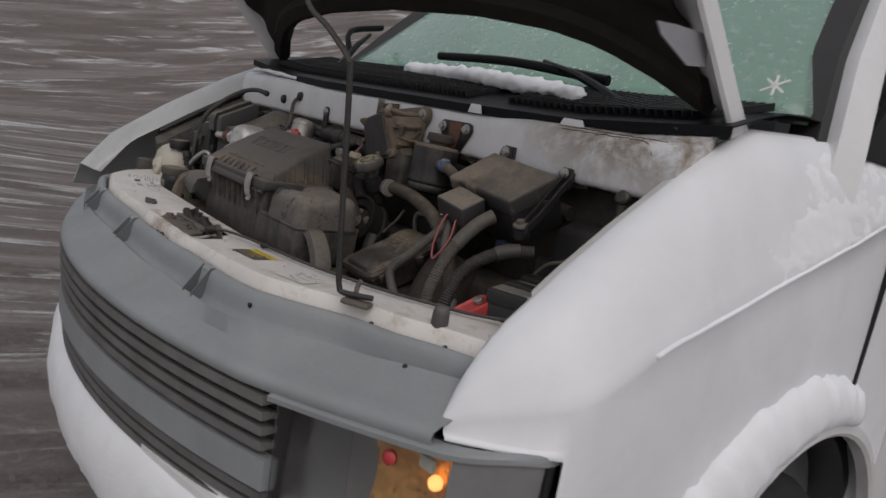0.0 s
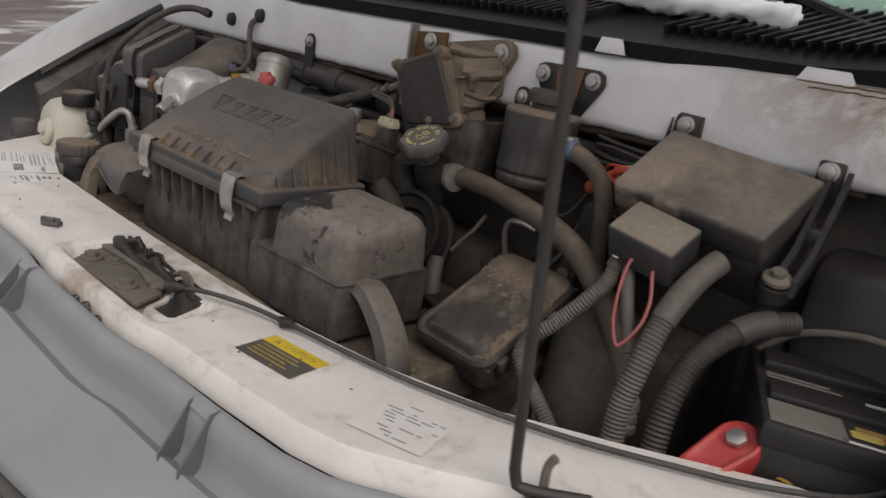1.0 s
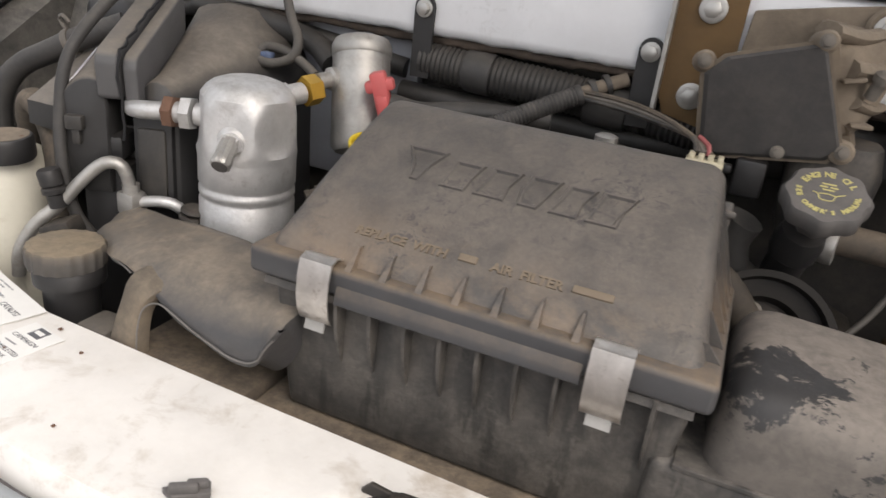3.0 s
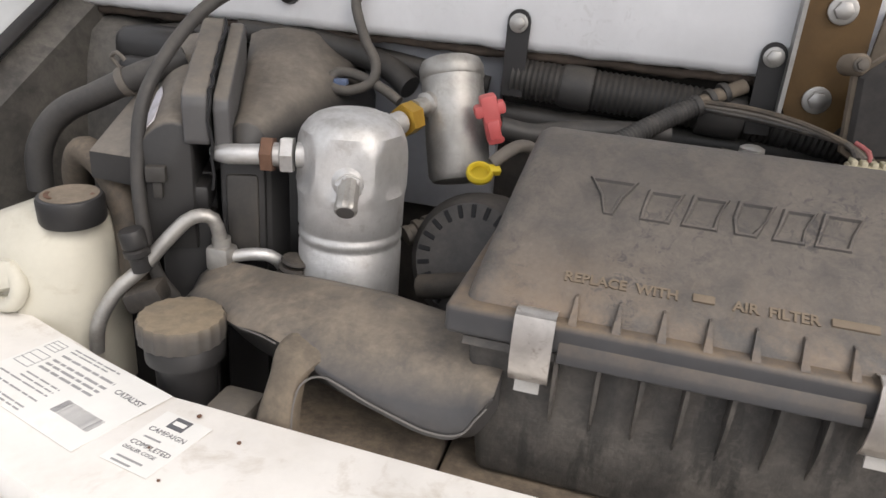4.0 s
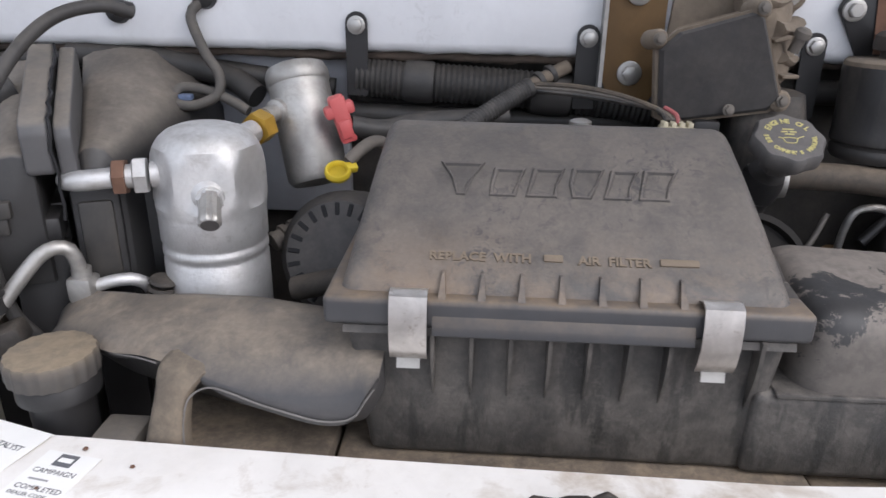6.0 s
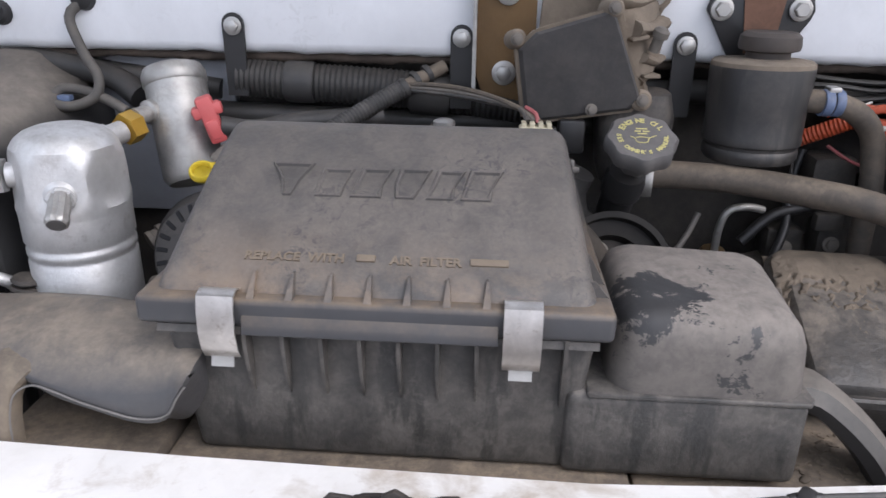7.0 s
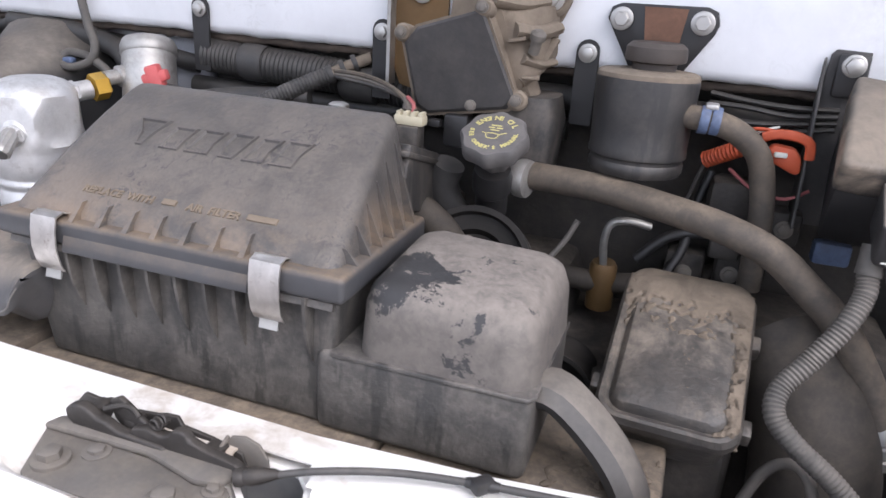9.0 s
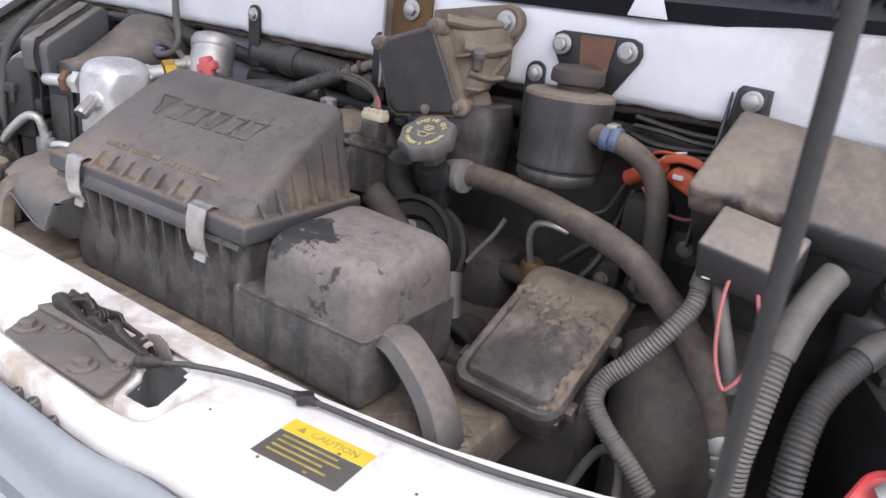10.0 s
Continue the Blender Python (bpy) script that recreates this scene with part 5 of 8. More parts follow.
horn = part("snorkel_horn", bm, SNORKEL, snork, smooth=70)
bm = blank()
hull(bm, [[(xl, y, z), (xl + 0.004, y - 0.004, z), (xr - 0.004, y - 0.004, z), (xr, y, z), (xr, y + 0.014, z), (xl, y + 0.014, z)] for z, xl, xr, y in ((1.059, -0.360, -0.336, 0.368), (1.054, -0.366, -0.328, 0.353), (1.050, -0.367, -0.326, 0.3475), (1.045, -0.367, -0.331, 0.343), (1.036, -0.367, -0.339, 0.339), (1.024, -0.369, -0.3435, 0.335), (1.008, -0.373, -0.345, 0.332), (0.99, -0.378, -0.346, 0.331), (0.95, -0.38, -0.345, 0.33))])
part("snorkel_post", bm, POST, snork, "mud-coated support post", smooth=50)
bm = blank()
tube(bm, [(-0.346, 0.330, 0.99), (-0.345, 0.332, 1.014), (-0.339, 0.334, 1.034), (-0.324, 0.335, 1.0435), (-0.305, 0.332, 1.041), (-0.285, 0.329, 1.0355), (-0.26, 0.3245, 1.0315), (-0.239, 0.321, 1.029), (-0.22, 0.3185, 1.0315), (-0.209, 0.318, 1.038), (-0.2035, 0.318, 1.048), (-0.196, 0.320, 1.059)], 0.0008, 8, 0.004)
part("lip_bead", bm, WORN, horn, "pale worn lip edge")
bm = blank()
tube(bm, [(-0.50, 0.43, 1.026), (-0.46, 0.402, 1.040), (-0.42, 0.376, 1.045), (-0.39, 0.362, 1.050), (-0.37, 0.352, 1.052)], 0.0008, 8, 0.006)
part("lip_bead", bm, WORN, horn)

# tray under the box
tray = thing("radiator_top_tray", (0.0, 0.4, 0.93), "mud-caked plastic tray over the radiator", "tray")
for x0, x1, y1, z in ((-0.62, -0.376, 0.45, 0.885), (-0.374, -0.235, 0.45, 0.985), (-0.233, 0.135, 0.52, 0.978), (0.137, 0.36, 0.50, 0.972), (0.362, 0.60, 0.40, 0.962)):
    bm = blank()
    box(bm, (x0, 0.30, z - 0.05), (x1, y1, z), 0.006)
    part("tray_panel", bm, TRAY, tray)

bm = blank()
rng = random.Random(17)
for i in range(130):
    x, y = rng.uniform(0.27, 0.355), rng.uniform(0.342, 0.43)
    z = 0.972 if x < 0.36 else 0.962
    r = 0.001 + 0.0035 * rng.random() ** 3
    tmp = bmesh.new()
    bmesh.ops.create_icosphere(tmp, subdivisions=1, radius=r)
    for v in tmp.verts:
        v.co *= rng.uniform(0.65, 1.35)
    bmesh.ops.transform(tmp, verts=tmp.verts, matrix=Matrix.Translation((x, y, z + r * 0.1)) @ Matrix.Rotation(rng.uniform(0, 3), 4, "Z") @ Matrix.Diagonal((1.6, 1.0, 0.6, 1)))
    join(bm, tmp)
single("mud_crumbs", bm, CRUMB, "crumbs of dried mud on the radiator tray", "mud", kind="stuff")

# engine mass deep in the bay
eng = thing("engine", (0.05, 0.6, 0.5), "grimy dark engine block with pulleys and covers", "engine")
bm = blank()
box(bm, (-0.30, 0.50, 0.5), (0.42, 0.76, 0.98), 0.03)
part("engine_block", bm, DEEP, eng)
for lo, hi in (((-0.20, 0.55, 0.95), (0.02, 0.74, 1.08)), ((0.06, 0.63, 0.95), (0.24, 0.74, 1.05)), ((0.38, 0.60, 0.8), (0.56, 0.74, 1.03))):
    bm = blank()
    box(bm, lo, hi, 0.03)
    part("engine_cover", bm, DEEP, eng)
PUL = ((0.142, 0.575, 1.052), 0.062, (0.1, -1, 0.45)), ((0.02, 0.525, 0.95), 0.07, (0, -1, 0.1)), ((0.245, 0.53, 0.96), 0.045, (0, -1, 0.1))
for at, r, ax in PUL:
    bm = blank()
    lathe(bm, [(r * 0.22, 0.012), (r * 0.3, 0.008), (r * 0.55, 0.002), (r * 0.62, 0.012), (r * 0.86, 0.014), (r * 0.9, 0.022), (r, 0.022), (r, 0.016), (r * 0.93, 0.012), (r * 0.93, -0.016), (r, -0.02), (r, -0.03), (r * 0.5, -0.035)], at, ax, 44)
    pulley = part("pulley", bm, DUSTY_PULLEY, eng, "dusty black pulley")
    q = Vector((0, 0, 1)).rotation_difference(Vector(ax).normalized())
    for k in range(4):
        bm = blank()
        p = Vector(at) + q @ Vector((0.4 * r * math.cos(k * 1.57 + 0.5), 0.4 * r * math.sin(k * 1.57 + 0.5), 0.004))
        hexagon(bm, p, ax, 0.006, 0.007, 0.009)
        part("pulley_bolt", bm, DUSTY_STEEL, pulley)
    bm = blank()
    hexagon(bm, Vector(at) + q @ Vector((0, 0, 0.008)), ax, 0.011, 0.014, 0.015)
    part("hub_nut", bm, DUSTY_STEEL, pulley)
for pts in ([(0.082, 0.572, 1.05), (0.068, 0.555, 1.01), (0.055, 0.54, 0.98), (0.04, 0.53, 0.95)], [(0.204, 0.572, 1.04), (0.225, 0.55, 1.0), (0.28, 0.53, 0.95)]):
    bm = blank()
    tube(bm, pts, 0.012, 8, 0.01, flat=0.25)
    part("belt", bm, BLACK, eng, "black ribbed belt")
for pts, r in (([(0.105, 0.585, 1.155), (0.098, 0.590, 1.13), (0.108, 0.60, 1.10), (0.135, 0.605, 1.085)], 0.017), ([(0.30, 0.66, 1.06), (0.33, 0.665, 1.09), (0.37, 0.67, 1.10)], 0.006), ([(0.33, 0.64, 1.05), (0.345, 0.66, 1.08), (0.35, 0.68, 1.12), (0.36, 0.69, 1.16)], 0.005)):
    bm = blank()
    tube(bm, pts, r, 12, 0.008)
    part("engine_hose", bm, HOSEDARK if r > 0.01 else BLACK, eng)
for lo, hi in (((0.33, 0.665, 1.03), (0.37, 0.70, 1.075)), ((0.38, 0.655, 1.04), (0.41, 0.69, 1.085)), ((0.30, 0.62, 0.99), (0.345, 0.65, 1.025)), ((0.42, 0.66, 1.10), (0.452, 0.695, 1.135))):
    bm = blank()
    box(bm, lo, hi, 0.005)
    sens = part("engine_sensor", bm, DEEP, eng, "grimy sensor block")
    bm = blank()
    hexagon(bm, ((lo[0] + hi[0]) / 2, lo[1], (lo[2] + hi[2]) / 2), (0, -1, 0.2), 0.006, 0.006, 0.009)
    part("sensor_bolt", bm, DUSTY_STEEL, sens)
bm = blank()
lathe(bm, [(0.03, 0.03), (0.055, 0.028), (0.066, 0.012), (0.068, -0.03), (0.05, -0.05)], (-0.262, 0.565, 1.06), (-0.1, -1, 0.35), 32)
alt = part("alternator", bm, COVER, eng, "dusty slotted alternator")
for i in range(22):
    a = 2 * math.pi * i / 22
    q = Vector((0, 0, 1)).rotation_difference(Vector((-0.1, -1, 0.35)).normalized())
    bm = blank()
    box(bm, (-0.0024, -0.0065, -0.003), (0.0024, 0.0065, 0.0012), 0.0008, seg=1)
    bmesh.ops.transform(bm, verts=bm.verts, matrix=Matrix.Translation((-0.262, 0.565, 1.06)) @ q.to_matrix().to_4x4() @ Matrix.Rotation(a, 4, "Z") @ Matrix.Translation((0, 0.047, 0.0285)))
    part("slot", bm, VOID, alt)
bm = blank()
FA = Vector((-0.55, -0.55, -0.25))
lathe(bm, [(0.006, -0.05), (0.006, -0.006), (0.0115, -0.004), (0.012, 0.003), (0.0095, 0.004), (0.0095, 0.008), (0.012, 0.009), (0.0125, 0.015), (0.0095, 0.016), (0.0095, 0.022), (0.011, 0.023), (0.0105, 0.028), (0.006, 0.029)], (-0.326, 0.602, 1.072), FA, 20)
part("hose_fitting", bm, DUSTY_STEEL, eng, "dull ribbed hose fitting")
for pts, r in (([(-0.30, 0.50, 1.05), (-0.25, 0.495, 1.065), (-0.20, 0.52, 1.07), (-0.1, 0.56, 1.07)], 0.012), ([(0.06, 0.56, 1.12), (0.10, 0.56, 1.10), (0.13, 0.57, 1.06), (0.14, 0.60, 1.02)], 0.017),
               ([(0.20, 0.66, 1.03), (0.26, 0.65, 1.03), (0.33, 0.68, 1.03), (0.42, 0.70, 1.06)], 0.012), ([(-0.05, 0.66, 1.17), (0.02, 0.65, 1.16), (0.07, 0.62, 1.13), (0.11, 0.60, 1.11)], 0.014)):
    bm = blank()
    tube(bm, pts, r, 12, 0.01)
    part("engine_hose", bm, SHROUD, eng)
bm = blank()
lathe(bm, [(0.05, 0), (0.055, 0.02), (0.048, 0.05), (0.03, 0.06)], (-0.02, 0.62, 1.12), (0, -0.1, 1), 28)
part("intake_elbow", bm, TAN, eng, "tan dust-caked intake elbow")
bm = blank()
lathe(bm, [(0.008, 0), (0.008, 0.02), (0.011, 0.022), (0.011, 0.034), (0.007, 0.036)], (-0.03, 0.60, 1.165), (0, 0, 1), 14)
part("sensor_plug", bm, BOLT, eng)

# oil filler
oil = thing("oil_filler", (0.150, 0.60, 1.10), "black engine oil filler cap with yellow lettering", "oil cap")
AX = (Vector((0.158, 0.556, 1.204)) - Vector((0.148, 0.602, 1.12))).normalized()
bm = blank()
lathe(bm, [(0.017, 0.0), (0.017, 0.03), (0.0205, 0.034), (0.0205, 0.05), (0.018, 0.06)], (0.146, 0.611, 1.105), AX, 24)
part("filler_neck", bm, BLACK, oil)
CAP_AX = Vector((0.0, -0.50, 0.87)).normalized()
bm = blank()
lathe(bm, [(0.0155, -0.026), (0.018, -0.012), (0.0235, -0.008), (0.0315, -0.005), (0.0325, -0.002), (0.0325, 0.008), (0.030, 0.0115), (0.027, 0.012)], Vector((0.157, 0.557, 1.199)) - CAP_AX * 0.012, CAP_AX, 96, lambda a: 1 + 0.05 * max(-0.7, math.cos(8 * a)))
cap = part("filler_cap", bm, CAPBLACK, oil, "grey-black lobed cap")
q = Vector((0, 0, 1)).rotation_difference(CAP_AX).to_matrix().to_4x4()
M_CAP = Matrix.Translation(Vector((0.157, 0.557, 1.199)) + CAP_AX * 0.0002) @ q @ Matrix.Scale(0.86, 4)
for text, mid, rad, size, turn in (("ENGINE OIL", 90, 0.0212, 0.0092, -1), ("SEE OWNER'S MANUAL", 270, 0.0272, 0.0068, 1)):
    step = (13.0 if turn < 0 else 10.6)
    for i, ch in enumerate(text):
        if ch == " ":
            continue
        a = mid + turn * step * (i - (len(text) - 1) / 2)
        m = M_CAP @ Matrix.Rotation(radians(a), 4, "Z") @ Matrix.Translation((rad, 0, 0)) @ Matrix.Rotation(radians(-90 if turn < 0 else 90), 4, "Z") @ Matrix.Translation((-size * 0.32, 0, 0))
        part("letter", letters(ch, size, m, 0.0003, bold=0.0003), CAP_PRINT, cap)
bm = blank()
for x0, y0, x1, y1 in ((-0.006, 0.0105, 0.006, 0.0122), (-0.008, 0.0065, -0.001, 0.0082), (0.001, 0.0065, 0.008, 0.0082), (-0.005, 0.0028, 0.005, 0.0044)):
    box(bm, (x0, y0, -0.0003), (x1, y1, 0.0004), 0.0001, seg=1)
tube(bm, [(-0.013, -0.0015, 0), (-0.0085, -0.003, 0), (-0.006, -0.0095, 0), (0.004, -0.0095, 0), (0.007, -0.003, 0), (0.0145, 0.001, 0)], 0.0006, 6, 0.002)
tube(bm, [(-0.0075, -0.0025, 0), (-0.001, -0.0015, 0), (0.007, -0.003, 0)], 0.0006, 6, 0.002)
bmesh.ops.transform(bm, verts=bm.verts, matrix=M_CAP)
part("oil_can_mark", bm, CAP_PRINT, cap)

# air conditioning accumulator
acc = thing("accumulator", (-0.383, 0.527, 0.95), "bright aluminium air conditioning accumulator can", "accumulator")
bm = blank()

lathe(bm, [(0.046, 0.0), (0.050, 0.008), (0.050, 0.118), (0.0485, 0.120), (0.0485, 0.124), (0.050, 0.126), (0.050, 0.131), (0.0485, 0.133), (0.0485, 0.136), (0.0505, 0.139), (0.0505, 0.165), (0.0505, 0.17)], (-0.383, 0.527, 0.955), (0, 0, 1), 48)
can = part("can_body", bm, ALU, acc)
bm = blank()
HEAD = [(0.0505, 1.120), (0.0515, 1.128), (0.0525, 1.134), (0.0525, 1.142), (0.0525, 1.150), (0.0525, 1.159), (0.0519, 1.167), (0.0502, 1.1755), (0.047, 1.1835), (0.042, 1.1905), (0.035, 1.196), (0.025, 1.1998), (0.010, 1.2015)]
loops = []
for r, z in HEAD:
    flat = between(z, [(1.126, 0.0525), (1.136, 0.0470), (1.165, 0.0462), (1.185, 0.0462)])
    loops.append([(-0.383 + math.cos(a) * k, 0.527 + math.sin(a) * k, z) for a in span(0, 2 * math.pi * 71 / 72, 71) for k in (min(r, flat / math.cos((a + radians(75) + radians(30)) % radians(60) - radians(30))),)])
hull(bm, loops)
part("can_head", bm, ALU, acc, "faceted aluminium head", smooth=24)
bm = blank()
VA = Vector((0.32, -0.9, -0.1)).normalized()
lathe(bm, [(0.0175, -0.012), (0.0165, -0.003), (0.0125, 0.001), (0.0125, 0.004)], Vector((-0.367, 0.482, 1.143)), VA, 18)
lathe(bm, [(0.0122, 0.002), (0.0122, 0.008), (0.0105, 0.010)], Vector((-0.367, 0.482, 1.143)), VA, 6)
valve = part("service_valve", bm, ALU, acc)
bm = blank()
VB = Vector((0.22, -0.78, -0.58)).normalized()
lathe(bm, [(0.0082, -0.006), (0.0092, 0.0), (0.0092, 0.016), (0.0098, 0.018), (0.0098, 0.024), (0.0085, 0.0255)], Vector((-0.3632, 0.473, 1.1435)), VB, 40, lambda a: 1 + 0.05 * math.cos(12 * a))
vcap = part("valve_cap", bm, ALU_DULL, valve, "dull knurled valve cap")
bm = blank()
lathe(bm, [(0.0078, 0.0248), (0.0078, 0.0262), (0.004, 0.0264)], Vector((-0.3632, 0.473, 1.1435)), VB, 20)
part("valve_end", bm, CAPBLACK, vcap, "black end of the cap")
bm = blank()
lathe(bm, [(0.012, 0.0), (0.012, 0.008)], (-0.42, 0.505, 1.158), (-1, -0.35, 0), 18)
hexagon(bm, (-0.425, 0.502, 1.158), (-1, -0.35, 0), 0.0175, 0.017)
lathe(bm, [(0.011, 0.0), (0.011, 0.01)], (-0.438, 0.496, 1.158), (-1, -0.35, 0), 18)
fitting = part("pipe_fitting", bm, ALU, acc)
bm = blank()
hexagon(bm, (-0.441, 0.494, 1.158), (-1, -0.3, 0), 0.017, 0.016)
part("brown_nut", bm, RUST, fitting, "brown pipe nut")
bm = blank()
tube(bm, [(-0.452, 0.49, 1.158), (-0.470, 0.483, 1.157), (-0.484, 0.480, 1.156), (-0.496, 0.484, 1.155), (-0.503, 0.496, 1.152), (-0.505, 0.512, 1.150), (-0.505, 0.53, 1.148)], 0.0095, 14)
part("suction_pipe", bm, ALU, acc, "bright aluminium pipe")
bm = blank()
GA = Vector((0.33, 0.9, 0.12)).normalized()
lathe(bm, [(0.0115, -0.02), (0.0115, 0.02)], (-0.363, 0.565, 1.180), GA, 18)
lathe(bm, [(0.014, 0), (0.0142, 0.006), (0.012, 0.008)], Vector((-0.363, 0.565, 1.180)) - GA * 0.004, GA, 6)
part("pipe_neck", bm, ALU, acc)
bm = blank()
hexagon(bm, Vector((-0.357, 0.578, 1.183)), GA, 0.0165, 0.026)
part("gold_nut", bm, GOLD, acc, "gold coloured hexagon nut")

# second canister
CA, CB = Vector((-0.299, 0.616, 1.122)), Vector((-0.330, 0.660, 1.234))
can2 = thing("filter_canister", CA, "small dull aluminium canister beside the firewall", "canister")
bm = blank()
L = (CB - CA).length
lathe(bm, [(0.028, 0), (0.0325, 0.006), (0.0325, L - 0.016)], CA, CB - CA, 32)
lathe(bm, [(0.0325, L - 0.018), (0.034, L - 0.016), (0.034, L - 0.006), (0.031, L + 0.001), (0.026, L + 0.003)], CA, CB - CA, 32)
part("canister_body", bm, ALU_DULL, can2)
bm = blank()
lathe(bm, [(0.013, 0), (0.013, 0.012), (0.009, 0.014), (0.009, 0.03)], (-0.337, 0.627, 1.197), (-0.35, -0.9, -0.1), 16)
part("canister_port", bm, ALU_DULL, can2)
capped = thing("capped_pipe", (-0.2, 0.63, 1.16), "dusty pipe end closed with a faded red cap", "pipe")
bm = blank()
tube(bm, [(-0.262, 0.606, 1.186), (-0.23, 0.62, 1.180), (-0.19, 0.64, 1.185), (-0.1, 0.66, 1.19)], 0.011, 12)
part("pipe", bm, CONDUIT_DARK, capped)
bm = blank()
RA = Vector((-0.28, -0.12, 1)).normalized()
q = Vector((0, 0, 1)).rotation_difference(RA).to_matrix().to_4x4()
box(bm, (-0.0085, -0.0085, -0.027), (0.0085, 0.0085, 0.022), 0.0035)
box(bm, (-0.0155, -0.0075, 0.001), (0.0155, 0.0075, 0.014), 0.0035)
box(bm, (-0.0065, -0.011, -0.022), (0.0065, 0.011, -0.002), 0.003)
bmesh.ops.transform(bm, verts=bm.verts, matrix=Matrix.Translation((-0.270, 0.602, 1.196)) @ q @ Matrix.Rotation(radians(20), 4, "Z"))
part("red_cap", bm, CAP_RED, capped, "faded red plastic cap")

# dipstick
dip = thing("dipstick", (-0.262, 0.575, 1.14), "yellow ring dipstick handle beside the canister", "dipstick")
bm = blank()
q = Vector((0, 0, 1)).rotation_difference(Vector((0.05, -0.62, 0.78)).normalized()).to_matrix().to_4x4()
RING = [(0.0108 + 0.0024 * math.cos(b), 0.0046 * math.sin(b)) for b in span(0, 2 * math.pi, 10)]
lathe(bm, RING, (-0.267, 0.560, 1.150), (0.10, -0.50, 0.84), 36)
box(bm, (-0.261, 0.562, 1.149), (-0.249, 0.572, 1.157), 0.002, m=pose(0, 0, 0, 30, 0, 35))
part("ring", bm, YELLOW, dip)
bm = blank()
tube(bm, [(-0.258, 0.571, 1.158), (-0.247, 0.58, 1.168), (-0.235, 0.6, 1.172), (-0.22, 0.63, 1.16)], 0.0065, 10)
part("dipstick_tube", bm, DUSTY_STEEL, dip)

# loom brackets on the firewall
for x, dz in ((-0.267, 0.0), (-0.018, -0.008), (0.217, -0.011)):
    z = 1.279 + dz
    br = thing("loom_bracket", (x, 0.686, z - 0.07), "black steel strap bracket bolted to the white firewall", "bracket", "loom brackets on the firewall")
    bm = blank()
    pts = [(x - 0.0115, z - 0.075)] + [(x - 0.012 * math.cos(a), z + 0.002 + 0.012 * math.sin(a)) for a in span(0, math.pi, 8)] + [(x + 0.0115, z - 0.075)]
    slab(bm, pts, 0.6825, 0.686, "y")
    part("strap", bm, BLACK, br)
    bm = blank()
    hexagon(bm, (x, 0.683, z), (0, -1, 0), 0.0072, 0.008, 0.0098)
    part("bolt", bm, BOLT, br)

# wiring loom under the panel
bm = blank()
tube(bm, [(-0.27, 0.70, 1.222), (-0.2, 0.703, 1.218), (-0.1, 0.706, 1.213), (0.0, 0.706, 1.205), (0.08, 0.70, 1.195)], 0.022, 18, ribs=0.0022, pitch=0.006)
wl2 = thing("wiring_loom", (-0.1, 0.70, 1.19), "thick black corrugated wiring loom under the firewall", "wiring loom")
part("corrugated_tube", bm, CONDUIT_DARK, wl2)
for k, w in ((0.2, 0.016), (0.62, 0.022), (0.93, 0.014)):
    p = Vector((-0.27, 0.70, 1.222)).lerp(Vector((0.08, 0.7045, 1.197)), k)
    bm = blank()
    lathe(bm, [(0.0225, -w), (0.0235, -w * 0.8), (0.0238, 0), (0.0235, w * 0.8), (0.0225, w)], p + Vector((0, 0.002, 0.001)), (1, 0.02, -0.06), 20)
    part("tape_wrap", bm, HOSEDARK, wl2, "dusty black tape wrap")
wb = thing("wrapped_branch", (-0.1, 0.66, 1.19), "taped branch of the wiring loom with a tan end", "wiring")
bm = blank()
tube(bm, [(-0.155, 0.615, 1.178), (-0.13, 0.637, 1.192), (-0.10, 0.66, 1.208), (-0.078, 0.675, 1.219)], 0.0105, 14, ribs=0.001, pitch=0.004)
part("corrugated_tube", bm, HOSEDARK, wb)
bm = blank()
tube(bm, [(-0.082, 0.672, 1.217), (-0.06, 0.686, 1.229), (-0.036, 0.695, 1.240)], 0.0095, 12, 0.006, flat=0.75)
part("wrapped_end", bm, TAN, wb, "tan dusty taped end")
bm = blank()
for k in range(3):
    lathe(bm, [(0.0106, -0.003), (0.0114, 0.0), (0.0106, 0.003)], (-0.079 + 0.012 * k, 0.674 + 0.0075 * k, 1.2185 + 0.0065 * k), (0.8, 0.45, 0.4), 12)
part("tape_turn", bm, HOSEDARK, wb)
for k, c in enumerate((PLASTIC, DUSTY_STEEL, RUBBER)):
    bm = blank()
    tube(bm, [(-0.075, 0.672, 1.217 + 0.003 * k), (-0.03, 0.655, 1.216 + 0.004 * k), (0.01, 0.635, 1.214 + 0.003 * k), (0.045, 0.605, 1.212), (0.052 + 0.006 * k, 0.588, 1.203)], 0.003, 8)
    single("wire", bm, c, "thin dusty wire to the cream connector", "wire")
bm = blank()
tube(bm, [(0.05, 0.600, 1.215), (0.060, 0.592, 1.210), (0.062, 0.587, 1.202)], 0.0022, 8)
single("wire", bm, PINK, "thin red wire at the cream connector", "wire")
for pts, r in (([(-0.82, 0.70, 1.21), (-0.6, 0.71, 1.235), (-0.45, 0.715, 1.225), (-0.30, 0.72, 1.205)], 0.012), ([(0.1, 0.72, 1.215), (0.3, 0.715, 1.215), (0.45, 0.715, 1.205), (0.62, 0.72, 1.19)], 0.014), ([(-0.3, 0.71, 1.18), (-0.1, 0.715, 1.175), (0.2, 0.715, 1.18)], 0.013)):
    bm = blank()
    tube(bm, pts, r, 10, 0.02)
    single("loom_cable", bm, CONDUIT_DARK, "dark cable bundle in the gap under the panel", "wiring")

